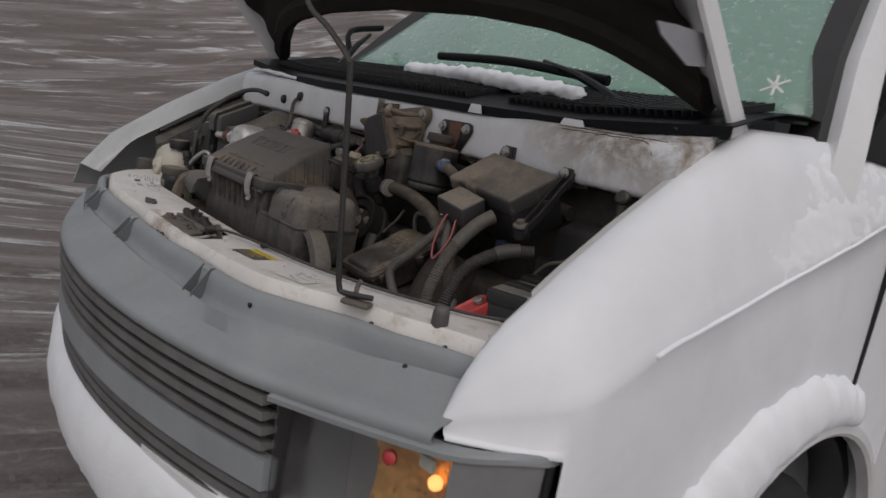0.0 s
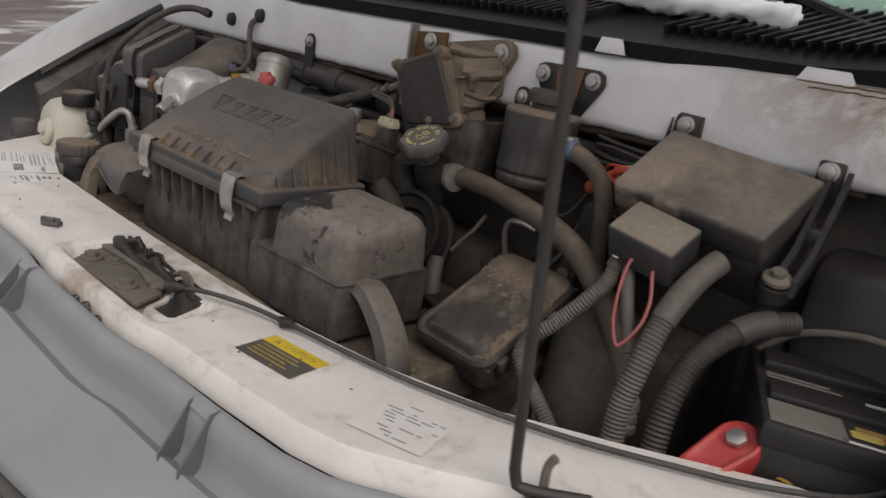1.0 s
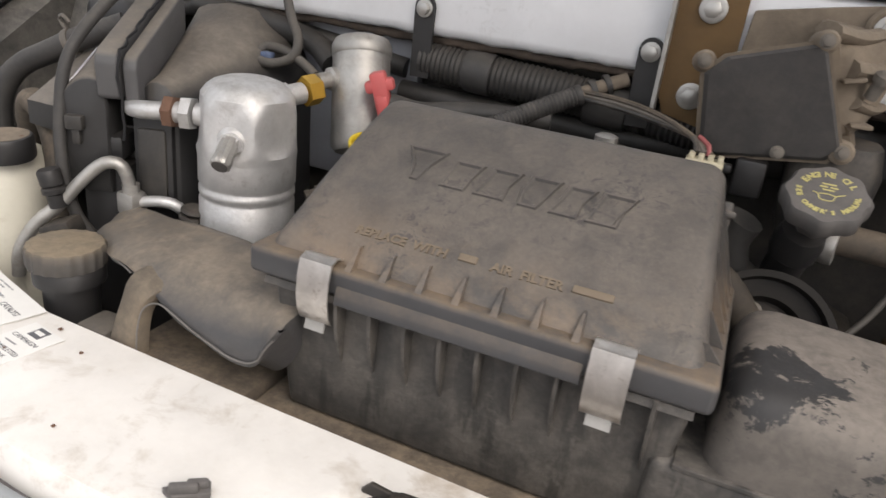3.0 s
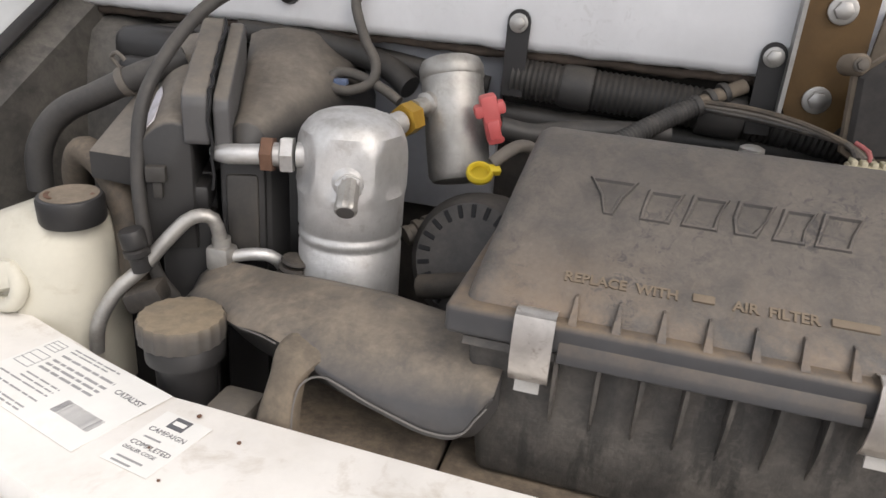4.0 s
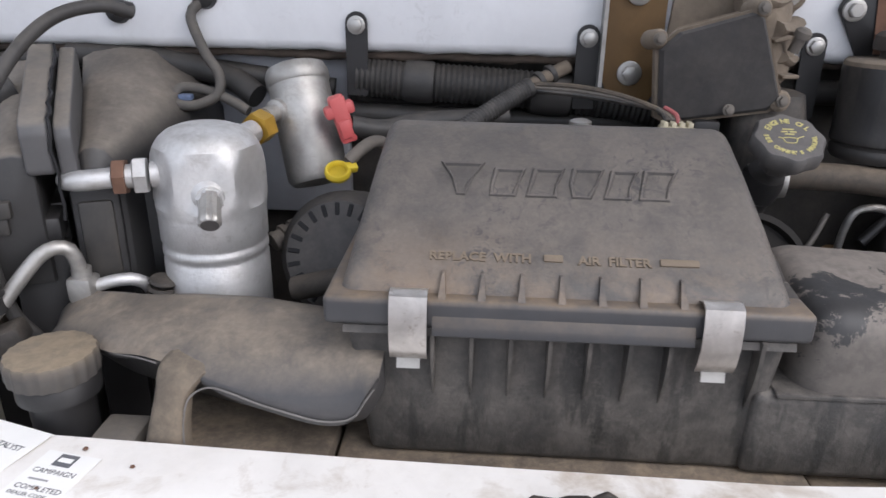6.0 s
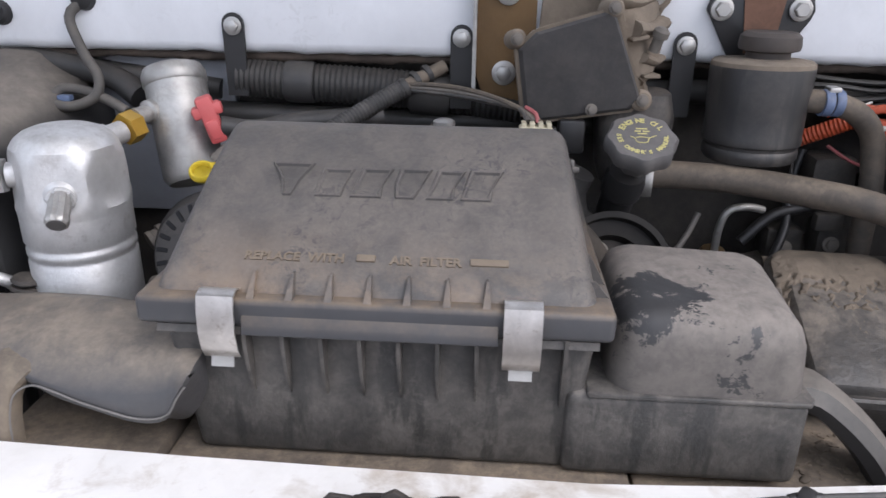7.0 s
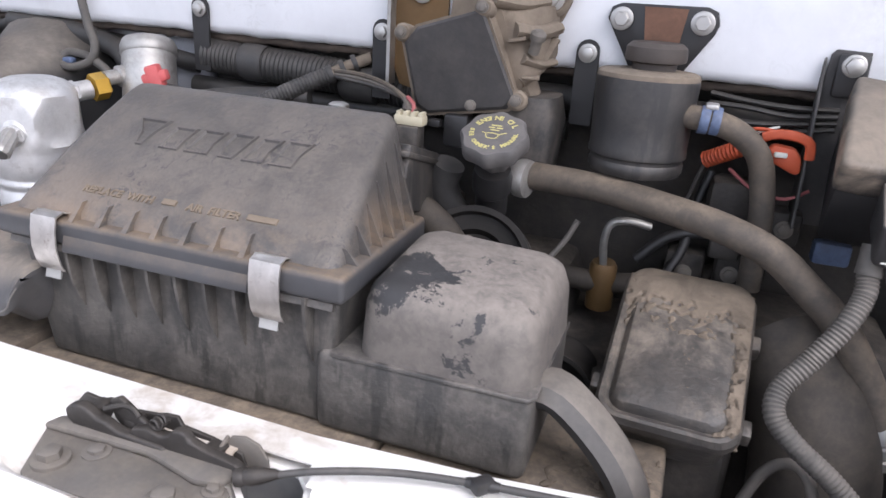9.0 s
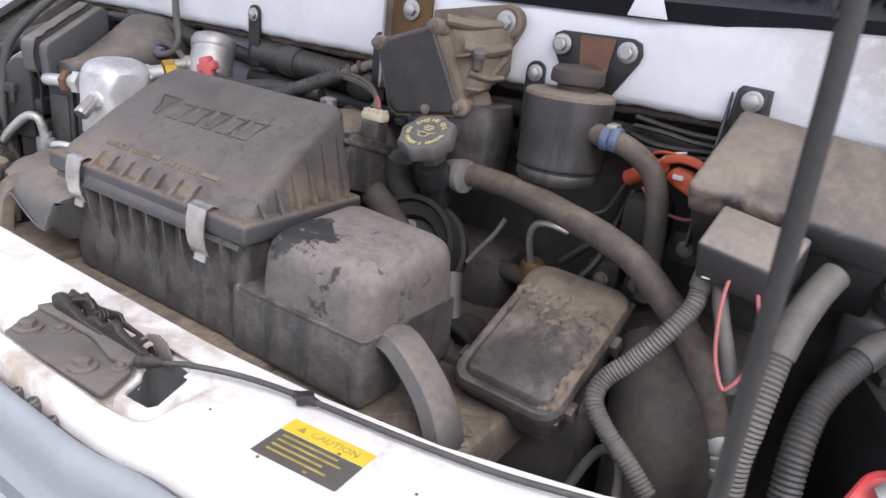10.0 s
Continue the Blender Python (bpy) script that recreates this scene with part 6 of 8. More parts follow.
# cruise servo on its bracket
serv = thing("cruise_servo", (0.1, 0.65, 1.19), "dust-caked tan servo casting with a dark cover", "servo")
bm = blank()
quad = [(0.040, 0.612, 1.268), (0.056, 0.606, 1.285), (0.122, 0.598, 1.306), (0.128, 0.598, 1.302), (0.162, 0.612, 1.222), (0.152, 0.616, 1.212), (0.062, 0.628, 1.196), (0.050, 0.627, 1.203)]
N = Vector((0.12, -0.93, 0.12)).normalized()
hull(bm, [[Vector(p) - N * 0.004 for p in quad], [Vector(p) + N * 0.003 for p in quad], [Vector((0.1, 0.614, 1.25)) + (Vector(p) - Vector((0.1, 0.614, 1.25))) * 0.94 + N * 0.006 for p in quad]])
part("servo_cover", bm, COVER, serv, "dark grey flat cover", smooth=25)
bm = blank()
mid = Vector((0.1, 0.614, 1.25))
hull(bm, [[mid + (Vector(p) - mid) * k - N * d + Vector((dx, 0, dz)) for p in quad] for k, d, dx, dz in ((1.06, -0.001, 0, 0), (1.06, 0.006, 0, 0), (1.0, 0.009, 0, 0), (1.0, 0.022, 0.006, 0.002), (1.08, 0.024, 0.010, 0.003), (1.06, 0.032, 0.016, 0.005), (0.88, 0.05, 0.028, 0.008), (0.62, 0.07, 0.03, 0.008))])
casting = part("servo_casting", bm, TAN, serv, "tan dust-caked casting", smooth=35)
bm = blank()
hull(bm, [[(0.124, 0.622, 1.308), (0.150, 0.622, 1.302), (0.172, 0.626, 1.238), (0.150, 0.626, 1.222)], [(0.122, 0.65, 1.318), (0.172, 0.65, 1.312), (0.184, 0.65, 1.25), (0.150, 0.65, 1.23)], [(0.12, 0.68, 1.325), (0.186, 0.68, 1.318), (0.188, 0.68, 1.262), (0.14, 0.68, 1.235)]])
bmesh.ops.recalc_face_normals(bm, faces=bm.faces)
rounded(bm, bm.verts[:], 0.006, 2)
part("casting_body", bm, TAN, casting, smooth=50)
for p, r in (((0.038, 0.612, 1.278), 0.0095), ((0.126, 0.60, 1.308), 0.0095), ((0.163, 0.614, 1.222), 0.0105)):
    bm = blank()
    lathe(bm, [(r, -0.022), (r, 0.003), (r * 0.75, 0.006)], p, N, 16)
    part("screw_boss", bm, TAN, casting)
for a, b, w in (((0.146, 0.628, 1.288), (0.184, 0.668, 1.292), 0.018), ((0.156, 0.632, 1.238), (0.182, 0.668, 1.280), 0.013), ((0.126, 0.618, 1.316), (0.170, 0.668, 1.316), 0.014), ((0.160, 0.626, 1.262), (0.186, 0.660, 1.258), 0.010)):
    bm = blank()
    tube(bm, [a, tuple((p + q) / 2 + d for p, q, d in zip(a, b, (0.002, 0, -0.004))), b], (w, w * 0.75), 10, 0.008, flat=0.55)
    part("casting_arm", bm, TAN, casting)
for k in (1, 3):
    p = Vector((0.138, 0.622, 1.298)).lerp(Vector((0.170, 0.634, 1.226)), k / 4)
    bm = blank()
    box(bm, p - Vector((0.002, 0.012, 0.0016)), p + Vector((0.016, 0.026, 0.0022)), 0.001, m=pose(0, 0, 0, 0, -18 + 6 * k, 12), seg=1)
    part("casting_rib", bm, TAN, casting)
bm = blank()
lathe(bm, [(0.010, -0.006), (0.019, -0.006), (0.0195, 0.006), (0.016, 0.009), (0.010, 0.006)], (0.176, 0.679, 1.320), (0.0, -1, 0.05), 24)
part("mounting_boss", bm, TAN, casting)
bm = blank()
lathe(bm, [(0.0055, 0), (0.0055, 0.014), (0.008, 0.015), (0.008, 0.021), (0.0045, 0.024)], (0.172, 0.625, 1.268), (0.25, -0.3, 1), 14)
part("vent_stub", bm, DUSTY_STEEL, casting)
bm = blank()
slab(bm, [(0.066, 1.322), (0.135, 1.334), (0.168, 1.339), (0.184, 1.338), (0.193, 1.328), (0.194, 1.314), (0.188, 1.300), (0.17, 1.275), (0.165, 1.25), (0.06, 1.25)], 0.679, 0.685, "y", 0.002)
part("servo_plate", bm, TAN, serv, "tan dusty mounting plate")
for p in ((0.038, 0.604, 1.279), (0.126, 0.592, 1.309), (0.163, 0.606, 1.223), (0.115, 0.611, 1.212)):
    bm = blank()
    hexagon(bm, p, N, 0.0045, 0.005, 0.006)
    part("cover_screw", bm, DUSTY_STEEL, serv)
bm = blank()
slab(bm, [(-0.002, 1.33), (-0.002, 1.232), (0.005, 1.215), (0.05, 1.205), (0.06, 1.22), (0.06, 1.335)], 0.683, 0.6865, "y")
part("servo_bracket", bm, BRONZE, serv, "bronze-brown bracket plate")
bm = blank()
hull(bm, [[(-0.006, 0.668, z), (-0.002, 0.668, z), (-0.002, 0.686, z), (-0.006, 0.686, z)] for z in (1.215, 1.34)])
part("bracket_lip", bm, ALU_DULL, serv)
for p in ((0.028, 0.682, 1.236), (0.030, 0.682, 1.318), (0.176, 0.672, 1.320)):
    bm = blank()
    hexagon(bm, p, (0, -1, 0), 0.0085, 0.009, 0.013)
    part("bracket_bolt", bm, BOLT, serv)
bm = blank()
hull(bm, [[(0.165 + math.copysign(abs(math.cos(a)) ** 0.6, math.cos(a)) * w, 0.655 + math.copysign(abs(math.sin(a)) ** 0.6, math.sin(a)) * d, z) for a in span(0, 2 * math.pi * 23 / 24, 23)] for w, d, z in ((0.018, 0.018, 1.122), (0.030, 0.028, 1.130), (0.036, 0.033, 1.15), (0.040, 0.036, 1.20), (0.034, 0.034, 1.225))])
part("servo_can", bm, PLASTIC, serv, "dark round can")
bm = blank()
box(bm, (0.085, 0.615, 1.165), (0.112, 0.64, 1.20), 0.004)
box(bm, (0.07, 0.61, 1.185), (0.083, 0.62, 1.193), 0.002)
part("plug", bm, BLACK, serv)

# power steering reservoir
psr = thing("fluid_reservoir", (0.283, 0.648, 1.13), "dusty black cylindrical fluid reservoir with a round cap", "reservoir")
PX, PY = 0.284, 0.640
RES_PROFILE = [(0.036, 0.018), (0.044, 0.020), (0.0465, 0.024), (0.0465, 0.031), (0.045, 0.033), (0.0455, 0.036), (0.048, 0.038), (0.0485, 0.042), (0.0475, 0.046), (0.0480, 0.07), (0.0495, 0.11), (0.0485, 0.114)]
bm = blank()
lathe(bm, RES_PROFILE, (PX, PY, 1.142), (0, 0.02, 1), 44)
part("reservoir_body", bm, RESERV, psr)
bm = blank()
lathe(bm, [(0.0492, 0.0), (0.0485, 0.004), (0.046, 0.006), (0.02, 0.0075)], (PX, PY + 0.002, 1.2545), (0, 0.02, 1), 44)
part("reservoir_top", bm, TAN, psr, "tan dusty top plate")
bm = blank()
lathe(bm, [(0.021, 0.0), (0.021, 0.010), (0.0285, 0.012), (0.0295, 0.016), (0.0285, 0.025), (0.024, 0.029)], (PX + 0.004, PY + 0.004, 1.258), (0, 0, 1), 36)
part("reservoir_cap", bm, CAPBROWN, psr, "worn black round cap")
bk = thing("reservoir_bracket", (0.285, 0.684, 1.25), "black bracket plate bolted to the white firewall", "bracket")
bm = blank()
slab(bm, [(0.233, 1.305), (0.236, 1.316), (0.245, 1.320), (0.328, 1.321), (0.338, 1.317), (0.341, 1.305), (0.338, 1.296), (0.312, 1.255), (0.262, 1.255)], 0.6805, 0.6855, "y", 0.001)
part("plate", bm, BLACK, bk)
bm = blank()
slab(bm, [(0.268, 1.318), (0.31, 1.318), (0.306, 1.285), (0.30, 1.262), (0.275, 1.262)], 0.6785, 0.6795, "y")
part("rust_patch", bm, RUST, bk, "rusty inset plate")
for p in ((0.247, 0.680, 1.305), (0.325, 0.680, 1.306)):
    bm = blank()
    hexagon(bm, p, (0, -1, 0), 0.0078, 0.010, 0.0115)
    part("bolt", bm, BOLT, bk)
bm = blank()
tube(bm, [(0.325, 0.625, 1.224), (0.345, 0.620, 1.223), (0.372, 0.622, 1.215), (0.395, 0.628, 1.195), (0.405, 0.63, 1.165), (0.41, 0.63, 1.128), (0.413, 0.632, 1.06)], 0.0115, 14)
rh = thing("return_hose", (0.41, 0.63, 1.06), "dusty rubber return hose from the reservoir", "hose")
part("hose_body", bm, RUBBER, rh)
for dx in (-0.004, 0.006):
    bm = blank()
    lathe(bm, [(0.0128, -0.0042), (0.0132, -0.003), (0.0132, 0.003), (0.0128, 0.0042)], (0.346 + dx, 0.620, 1.223), (1, 0.02, -0.06), 20)
    part("clamp_band", bm, BLUEBAND, rh, "blue-marked clamp band")
bm = blank()
box(bm, (0.341, 0.613, 1.233), (0.353, 0.628, 1.239), 0.002)
part("clamp_screw", bm, BOLT, rh)

# heater hose across the bay
bm = blank()
tube(bm, [(0.175, 0.622, 1.146), (0.215, 0.618, 1.146), (0.265, 0.606, 1.146), (0.334, 0.581, 1.142), (0.379, 0.567, 1.136), (0.419, 0.561, 1.122), (0.453, 0.558, 1.096), (0.48, 0.553, 1.073), (0.504, 0.548, 1.041), (0.524, 0.541, 1.006), (0.53, 0.537, 0.99)], 0.0143, 18)
hh = thing("heater_hose", (0.53, 0.537, 0.96), "long dusty rubber heater hose with metal end fittings", "hose")
part("hose_body", bm, RUBBER, hh)
bm = blank()
tube(bm, [(0.155, 0.628, 1.142), (0.168, 0.618, 1.144), (0.182, 0.611, 1.144)], 0.0165, 14)
lathe(bm, [(0.0195, -0.006), (0.0205, 0), (0.0195, 0.006)], (0.178, 0.612, 1.144), (0.9, -0.2, 0), 18)
part("end_fitting", bm, ALU_DULL, hh, "dull metal end fitting")
bm = blank()
lathe(bm, [(0.011, 0), (0.0135, 0.003), (0.0135, 0.009), (0.0115, 0.011), (0.0135, 0.014), (0.0135, 0.021), (0.0115, 0.023), (0.0145, 0.026), (0.0145, 0.038), (0.012, 0.042)], (0.541, 0.531, 0.955), (-0.2, 0.15, 1), 18)
part("coupling", bm, ALU_DULL, hh, "corroded metal coupling")

# brown covered box
bb = thing("vacuum_box", (0.356, 0.51, 0.96), "metal box caked with brown dust and flaking dirt", "box")
BM_M = Matrix.Translation((0.356, 0.514, 1.036)) @ pose(0, 0, 0, 26, 0, 0) @ pose(0, 0, 0, 0, 0, -2)


def round_rect(w, h, r, n=5):
    pts = []
    for cx, cy, a0 in ((w - r, h - r, 0), (-w + r, h - r, 90), (-w + r, -h + r, 180), (w - r, -h + r, 270)):
        pts += [(cx + r * math.cos(radians(a0 + 90 * i / n)), cy + r * math.sin(radians(a0 + 90 * i / n))) for i in range(n + 1)]
    return pts


bm = blank()
hull(bm, [[(x, y, z) for x, y in round_rect(w, h, r)] for w, h, r, z in ((0.052, 0.080, 0.02, -0.05), (0.055, 0.084, 0.02, -0.012), (0.060, 0.089, 0.022, -0.010), (0.060, 0.089, 0.022, -0.002), (0.057, 0.086, 0.02, 0.003), (0.0535, 0.0825, 0.018, 0.0035), (0.051, 0.080, 0.016, 0.0012), (0.049, 0.078, 0.015, 0.0008), (0.0465, 0.0755, 0.013, 0.0060), (0.044, 0.073, 0.012, 0.0085), (0.036, 0.064, 0.011, 0.0105), (0.02, 0.045, 0.008, 0.0112))])
bmesh.ops.transform(bm, verts=bm.verts, matrix=BM_M)
cover = part("box_cover", bm, BROWN, bb, "embossed cover with flaking brown dirt", smooth=30)
bm = blank()
rng = random.Random(5)
for i in range(1500):
    x, y = rng.uniform(-0.043, 0.043), rng.uniform(-0.05, 0.072)
    row = math.sin(x * 130 + y * 210 + 2.5 * math.sin(y * 80) + 1.5 * math.sin(x * 95))
    if row < 0.15 or rng.random() > 0.06 + 9 * max(0, y) + 7 * max(0, x):
        continue
    s = rng.uniform(0.0007, 0.0018 + 0.012 * max(0, y) + 0.012 * max(0, x))
    tmp = bmesh.new()
    bmesh.ops.create_icosphere(tmp, subdivisions=1, radius=s)
    for v in tmp.verts:
        v.co *= rng.uniform(0.6, 1.4)
    bmesh.ops.transform(tmp, verts=tmp.verts, matrix=BM_M @ Matrix.Translation((x, y, 0.0108 - 1.9 * x * x - 0.3 * y * y)) @ Matrix.Rotation(rng.uniform(0, 3), 4, "Z") @ Matrix.Diagonal((1.5, 1.0, 0.8, 1)))
    join(bm, tmp)


def mud_crust(x, y):
    inside = min(0.0575 - abs(x), 0.0865 - abs(y), 0.080 - 0.022 + 0.022 - math.hypot(max(0, abs(x) - 0.0355), max(0, abs(y) - 0.0645)) - 0.058)
    z = 0.0035 + 0.0083 * min(1, max(0, inside) / 0.022) ** 0.7
    q = Vector((x, y, 0.3))
    ragged = 1.2 * noise.noise(q * 55) + 1.6 * noise.noise(q * 130) + 0.6 * noise.noise(q * 300)
    cover = max((y - 0.030 + 0.4 * x) / 0.026 + ragged * min(1.0, max(0.3, 1.7 - 13 * y)), (x - 0.047) / 0.009 + 0.9 * ragged - 0.4)
    lift = 0.0017 * max(-7, min(1, 3.0 * cover)) + 0.0004 * noise.noise(q * 200)
    return tuple(BM_M @ Vector((x, y, z + lift - (0.012 if inside < 0 else 0))))


tmp = bmesh.new()
grid(tmp, mud_crust, span(-0.058, 0.058, 116), span(-0.080, 0.087, 166), thick=0.0008)
join(bm, tmp)
crumbs = part("dried_mud", bm, CRUMB, bb, "crumbs of dried brown mud")
crumbs["kind"] = "stuff"
for x, y in ((0.062, 0.03), (-0.062, -0.05), (0.062, -0.06)):
    bm = blank()
    box(bm, (x - 0.005, y - 0.008, -0.02), (x + 0.005, y + 0.008, -0.004), 0.002)
    bmesh.ops.transform(bm, verts=bm.verts, matrix=BM_M)
    part("box_tab", bm, BROWN, bb)
bm = blank()
lathe(bm, [(0.015, 0), (0.015, 0.05), (0.012, 0.055)], (0.268, 0.655, 1.0), (0, -0.1, 1), 18)
single("brass_neck", bm, BRONZE, "brownish brass pipe neck", "fitting")
for pts, r, m in (([(0.268, 0.645, 1.05), (0.266, 0.635, 1.085), (0.272, 0.632, 1.105), (0.29, 0.632, 1.110), (0.31, 0.64, 1.105)], 0.0042, ALU_DULL), ([(0.205, 0.60, 1.045), (0.214, 0.608, 1.062), (0.228, 0.616, 1.083), (0.238, 0.622, 1.105)], 0.0032, CONDUIT),
                  ([(0.42, 0.47, 0.90), (0.44, 0.478, 0.955), (0.46, 0.47, 0.975), (0.475, 0.455, 0.96), (0.48, 0.43, 0.90)], 0.005, DUSTY_STEEL)):
    bm = blank()
    tube(bm, pts, r, 10)
    single("metal_pipe", bm, m, "thin bent metal pipe", "pipe")

# thin corrugated conduit
bm = blank()
tube(bm, [(0.488, 0.535, 1.148), (0.487, 0.53, 1.130), (0.486, 0.519, 1.113), (0.474, 0.503, 1.089), (0.453, 0.49, 1.058), (0.436, 0.477, 1.037), (0.435, 0.463, 1.02), (0.453, 0.454, 1.003), (0.48, 0.446, 0.986), (0.504, 0.441, 0.966)], 0.0092, 14, ribs=0.0011, pitch=0.0036)
wc = thing("wire_conduit", (0.50, 0.441, 0.96), "thin dusty corrugated wire conduit", "conduit")
part("corrugated_tube", bm, CONDUIT, wc)
bm = blank()
tube(bm, [(0.4885, 0.537, 1.152), (0.488, 0.534, 1.142), (0.4868, 0.529, 1.128)], 0.0104, 14, 0.006)
part("end_sleeve", bm, CONDUIT, wc, "smooth split end sleeve")
# thick conduits
bm = blank()
tube(bm, [(0.582, 0.556, 1.165), (0.574, 0.535, 1.150), (0.567, 0.512, 1.125), (0.564, 0.497, 1.105)], 0.0130, 18, 0.01)
tc = thing("thick_conduit", (0.57, 0.455, 0.985), "thick dusty corrugated wiring conduit with a smooth end sleeve", "conduit")
part("end_sleeve", bm, CONDUIT, tc, "smooth taped sleeve")
bm = blank()
tube(bm, [(0.5642, 0.499, 1.109), (0.563, 0.484, 1.085), (0.562, 0.470, 1.055), (0.560, 0.460, 1.02), (0.563, 0.452, 0.98)], 0.0122, 18, ribs=0.0014, pitch=0.0042)
part("corrugated_tube", bm, CONDUIT, tc)
bm = blank()
tube(bm, [(0.655, 0.60, 1.118), (0.63, 0.565, 1.112), (0.612, 0.53, 1.096), (0.60, 0.50, 1.072), (0.598, 0.475, 1.035), (0.602, 0.458, 0.985), (0.605, 0.45, 0.95)], 0.0125, 18, ribs=0.0015, pitch=0.0046)
tc2 = thing("thick_conduit", (0.605, 0.45, 0.95), "thick black corrugated wiring conduit with a taped joint", "conduit")
part("corrugated_tube", bm, CONDUIT_DARK, tc2)
bm = blank()
tube(bm, [(0.640, 0.58, 1.116), (0.627, 0.561, 1.111), (0.618, 0.545, 1.103)], 0.0138, 16, 0.006)
part("tape_wrap", bm, HOSEDARK, tc2, "grey tape wound round the conduit")
for pts in ([(0.512, 0.520, 1.152), (0.511, 0.508, 1.148), (0.513, 0.495, 1.125), (0.520, 0.482, 1.095), (0.530, 0.475, 1.075), (0.535, 0.474, 1.071)], [(0.534, 0.522, 1.147), (0.536, 0.510, 1.143), (0.546, 0.498, 1.12), (0.548, 0.486, 1.098), (0.541, 0.477, 1.079), (0.535, 0.474, 1.071)]):
    bm = blank()
    tube(bm, pts, 0.0017, 8)
    single("red_wire", bm, PINK, "loop of faded red wire", "wire")
bm = blank()
tube(bm, [(0.500, 0.536, 1.150), (0.507, 0.522, 1.125), (0.525, 0.505, 1.09), (0.54, 0.495, 1.06)], 0.007, 10)
single("wire_sleeve", bm, CONDUIT, "pale dusty wire sleeve", "wire")

# fuse box and relay
fb = thing("fuse_box", (0.54, 0.60, 1.10), "black fuse box with a dusty sloping lid", "fuse box")
top = [Vector(p) for p in ((0.450, 0.545, 1.214), (0.617, 0.548, 1.199), (0.632, 0.648, 1.258), (0.462, 0.642, 1.276))]
down = Vector((0, 0.055, -0.085))
tmp = bmesh.new()
cen = sum(top, Vector()) / 4
vs = [tmp.verts.new(p) for p in top] + [tmp.verts.new(p + Vector((0, 0.02, -0.03))) for p in top]
for f in ((0, 1, 2, 3), (7, 6, 5, 4), (0, 4, 5, 1), (1, 5, 6, 2), (2, 6, 7, 3), (3, 7, 4, 0)):
    tmp.faces.new([vs[i] for i in f])
bmesh.ops.recalc_face_normals(tmp, faces=tmp.faces)
rounded(tmp, tmp.verts[:], 0.006, 3)
bm = join(blank(), tmp)
part("fuse_box_lid", bm, FUSE, fb, "dusty lid with a brown rust-like smear", smooth=35)
tmp = bmesh.new()
vs = [tmp.verts.new(cen + (p - cen) * 0.97 + Vector((0, 0.018, -0.028))) for p in top] + [tmp.verts.new(cen + (p - cen) * 0.93 + down) for p in top]
for f in ((0, 1, 2, 3), (7, 6, 5, 4), (0, 4, 5, 1), (1, 5, 6, 2), (2, 6, 7, 3), (3, 7, 4, 0)):
    tmp.faces.new([vs[i] for i in f])
bmesh.ops.recalc_face_normals(tmp, faces=tmp.faces)
rounded(tmp, tmp.verts[:], 0.004, 2)
part("fuse_box_base", join(blank(), tmp), BLACK, fb)
for p, q2 in (((0.463, 0.672, 1.279), 0), ((0.627, 0.668, 1.264), 0)):
    bm = blank()
    box(bm, (p[0] - 0.014, 0.672, p[2] - 0.03), (p[0] + 0.014, 0.680, p[2] + 0.011), 0.004)
    part("mount_ear", bm, BLACK, fb)
    bm = blank()
    hexagon(bm, p, (0, -1, 0), 0.008, 0.009, 0.0105)
    part("mount_bolt", bm, BOLT, fb)
bm = blank()
for dx in (-0.0085, 0.0085):
    hull(bm, [[(x + dx + a, y, z + b) for a, b in ((-0.003, -0.010), (0.003, -0.010), (0.003, 0.006), (-0.003, 0.006))] for x, y, z in ((0.638, 0.672, 1.262), (0.641, 0.64, 1.232), (0.643, 0.60, 1.186), (0.640, 0.575, 1.158))])
box(bm, (0.632, 0.615, 1.195), (0.652, 0.630, 1.212), 0.003)
part("side_bracket", bm, BLACK, fb, "twin-railed bracket arm down the side")
bm = blank()
lathe(bm, [(0.014, 0), (0.014, 0.004), (0.007, 0.006), (0.007, 0.012)], (0.632, 0.578, 1.160), (0.1, -0.4, 1), 20)
part("stud", bm, DUSTY_STEEL, fb)
bm = blank()
lathe(bm, [(0.016, -0.02), (0.016, -0.004)], (0.632, 0.578, 1.160), (0.1, -0.4, 1), 16)
part("stud_base", bm, BLACK, fb)
rel = thing("relay_module", (0.517, 0.525, 1.13), "small black relay module with a dusty top", "relay")
tmp = bmesh.new()
vs = [tmp.verts.new(p) for p in ((0.480, 0.500, 1.178), (0.553, 0.503, 1.166), (0.560, 0.548, 1.193), (0.484, 0.552, 1.203), (0.482, 0.514, 1.142), (0.552, 0.517, 1.130), (0.558, 0.566, 1.15), (0.486, 0.568, 1.16))]
for f in ((0, 1, 2, 3), (7, 6, 5, 4), (0, 4, 5, 1), (1, 5, 6, 2), (2, 6, 7, 3), (3, 7, 4, 0)):
    tmp.faces.new([vs[i] for i in f])
bmesh.ops.recalc_face_normals(tmp, faces=tmp.faces)
rounded(tmp, tmp.verts[:], 0.004, 3)
part("relay_case", join(blank(), tmp), RELAY_DUST, rel)
bm = blank()
for x in (0.492, 0.512, 0.534):
    box(bm, (x - 0.005, 0.512, 1.144), (x + 0.005, 0.526, 1.152), 0.002)
part("relay_socket", bm, PALE, rel)

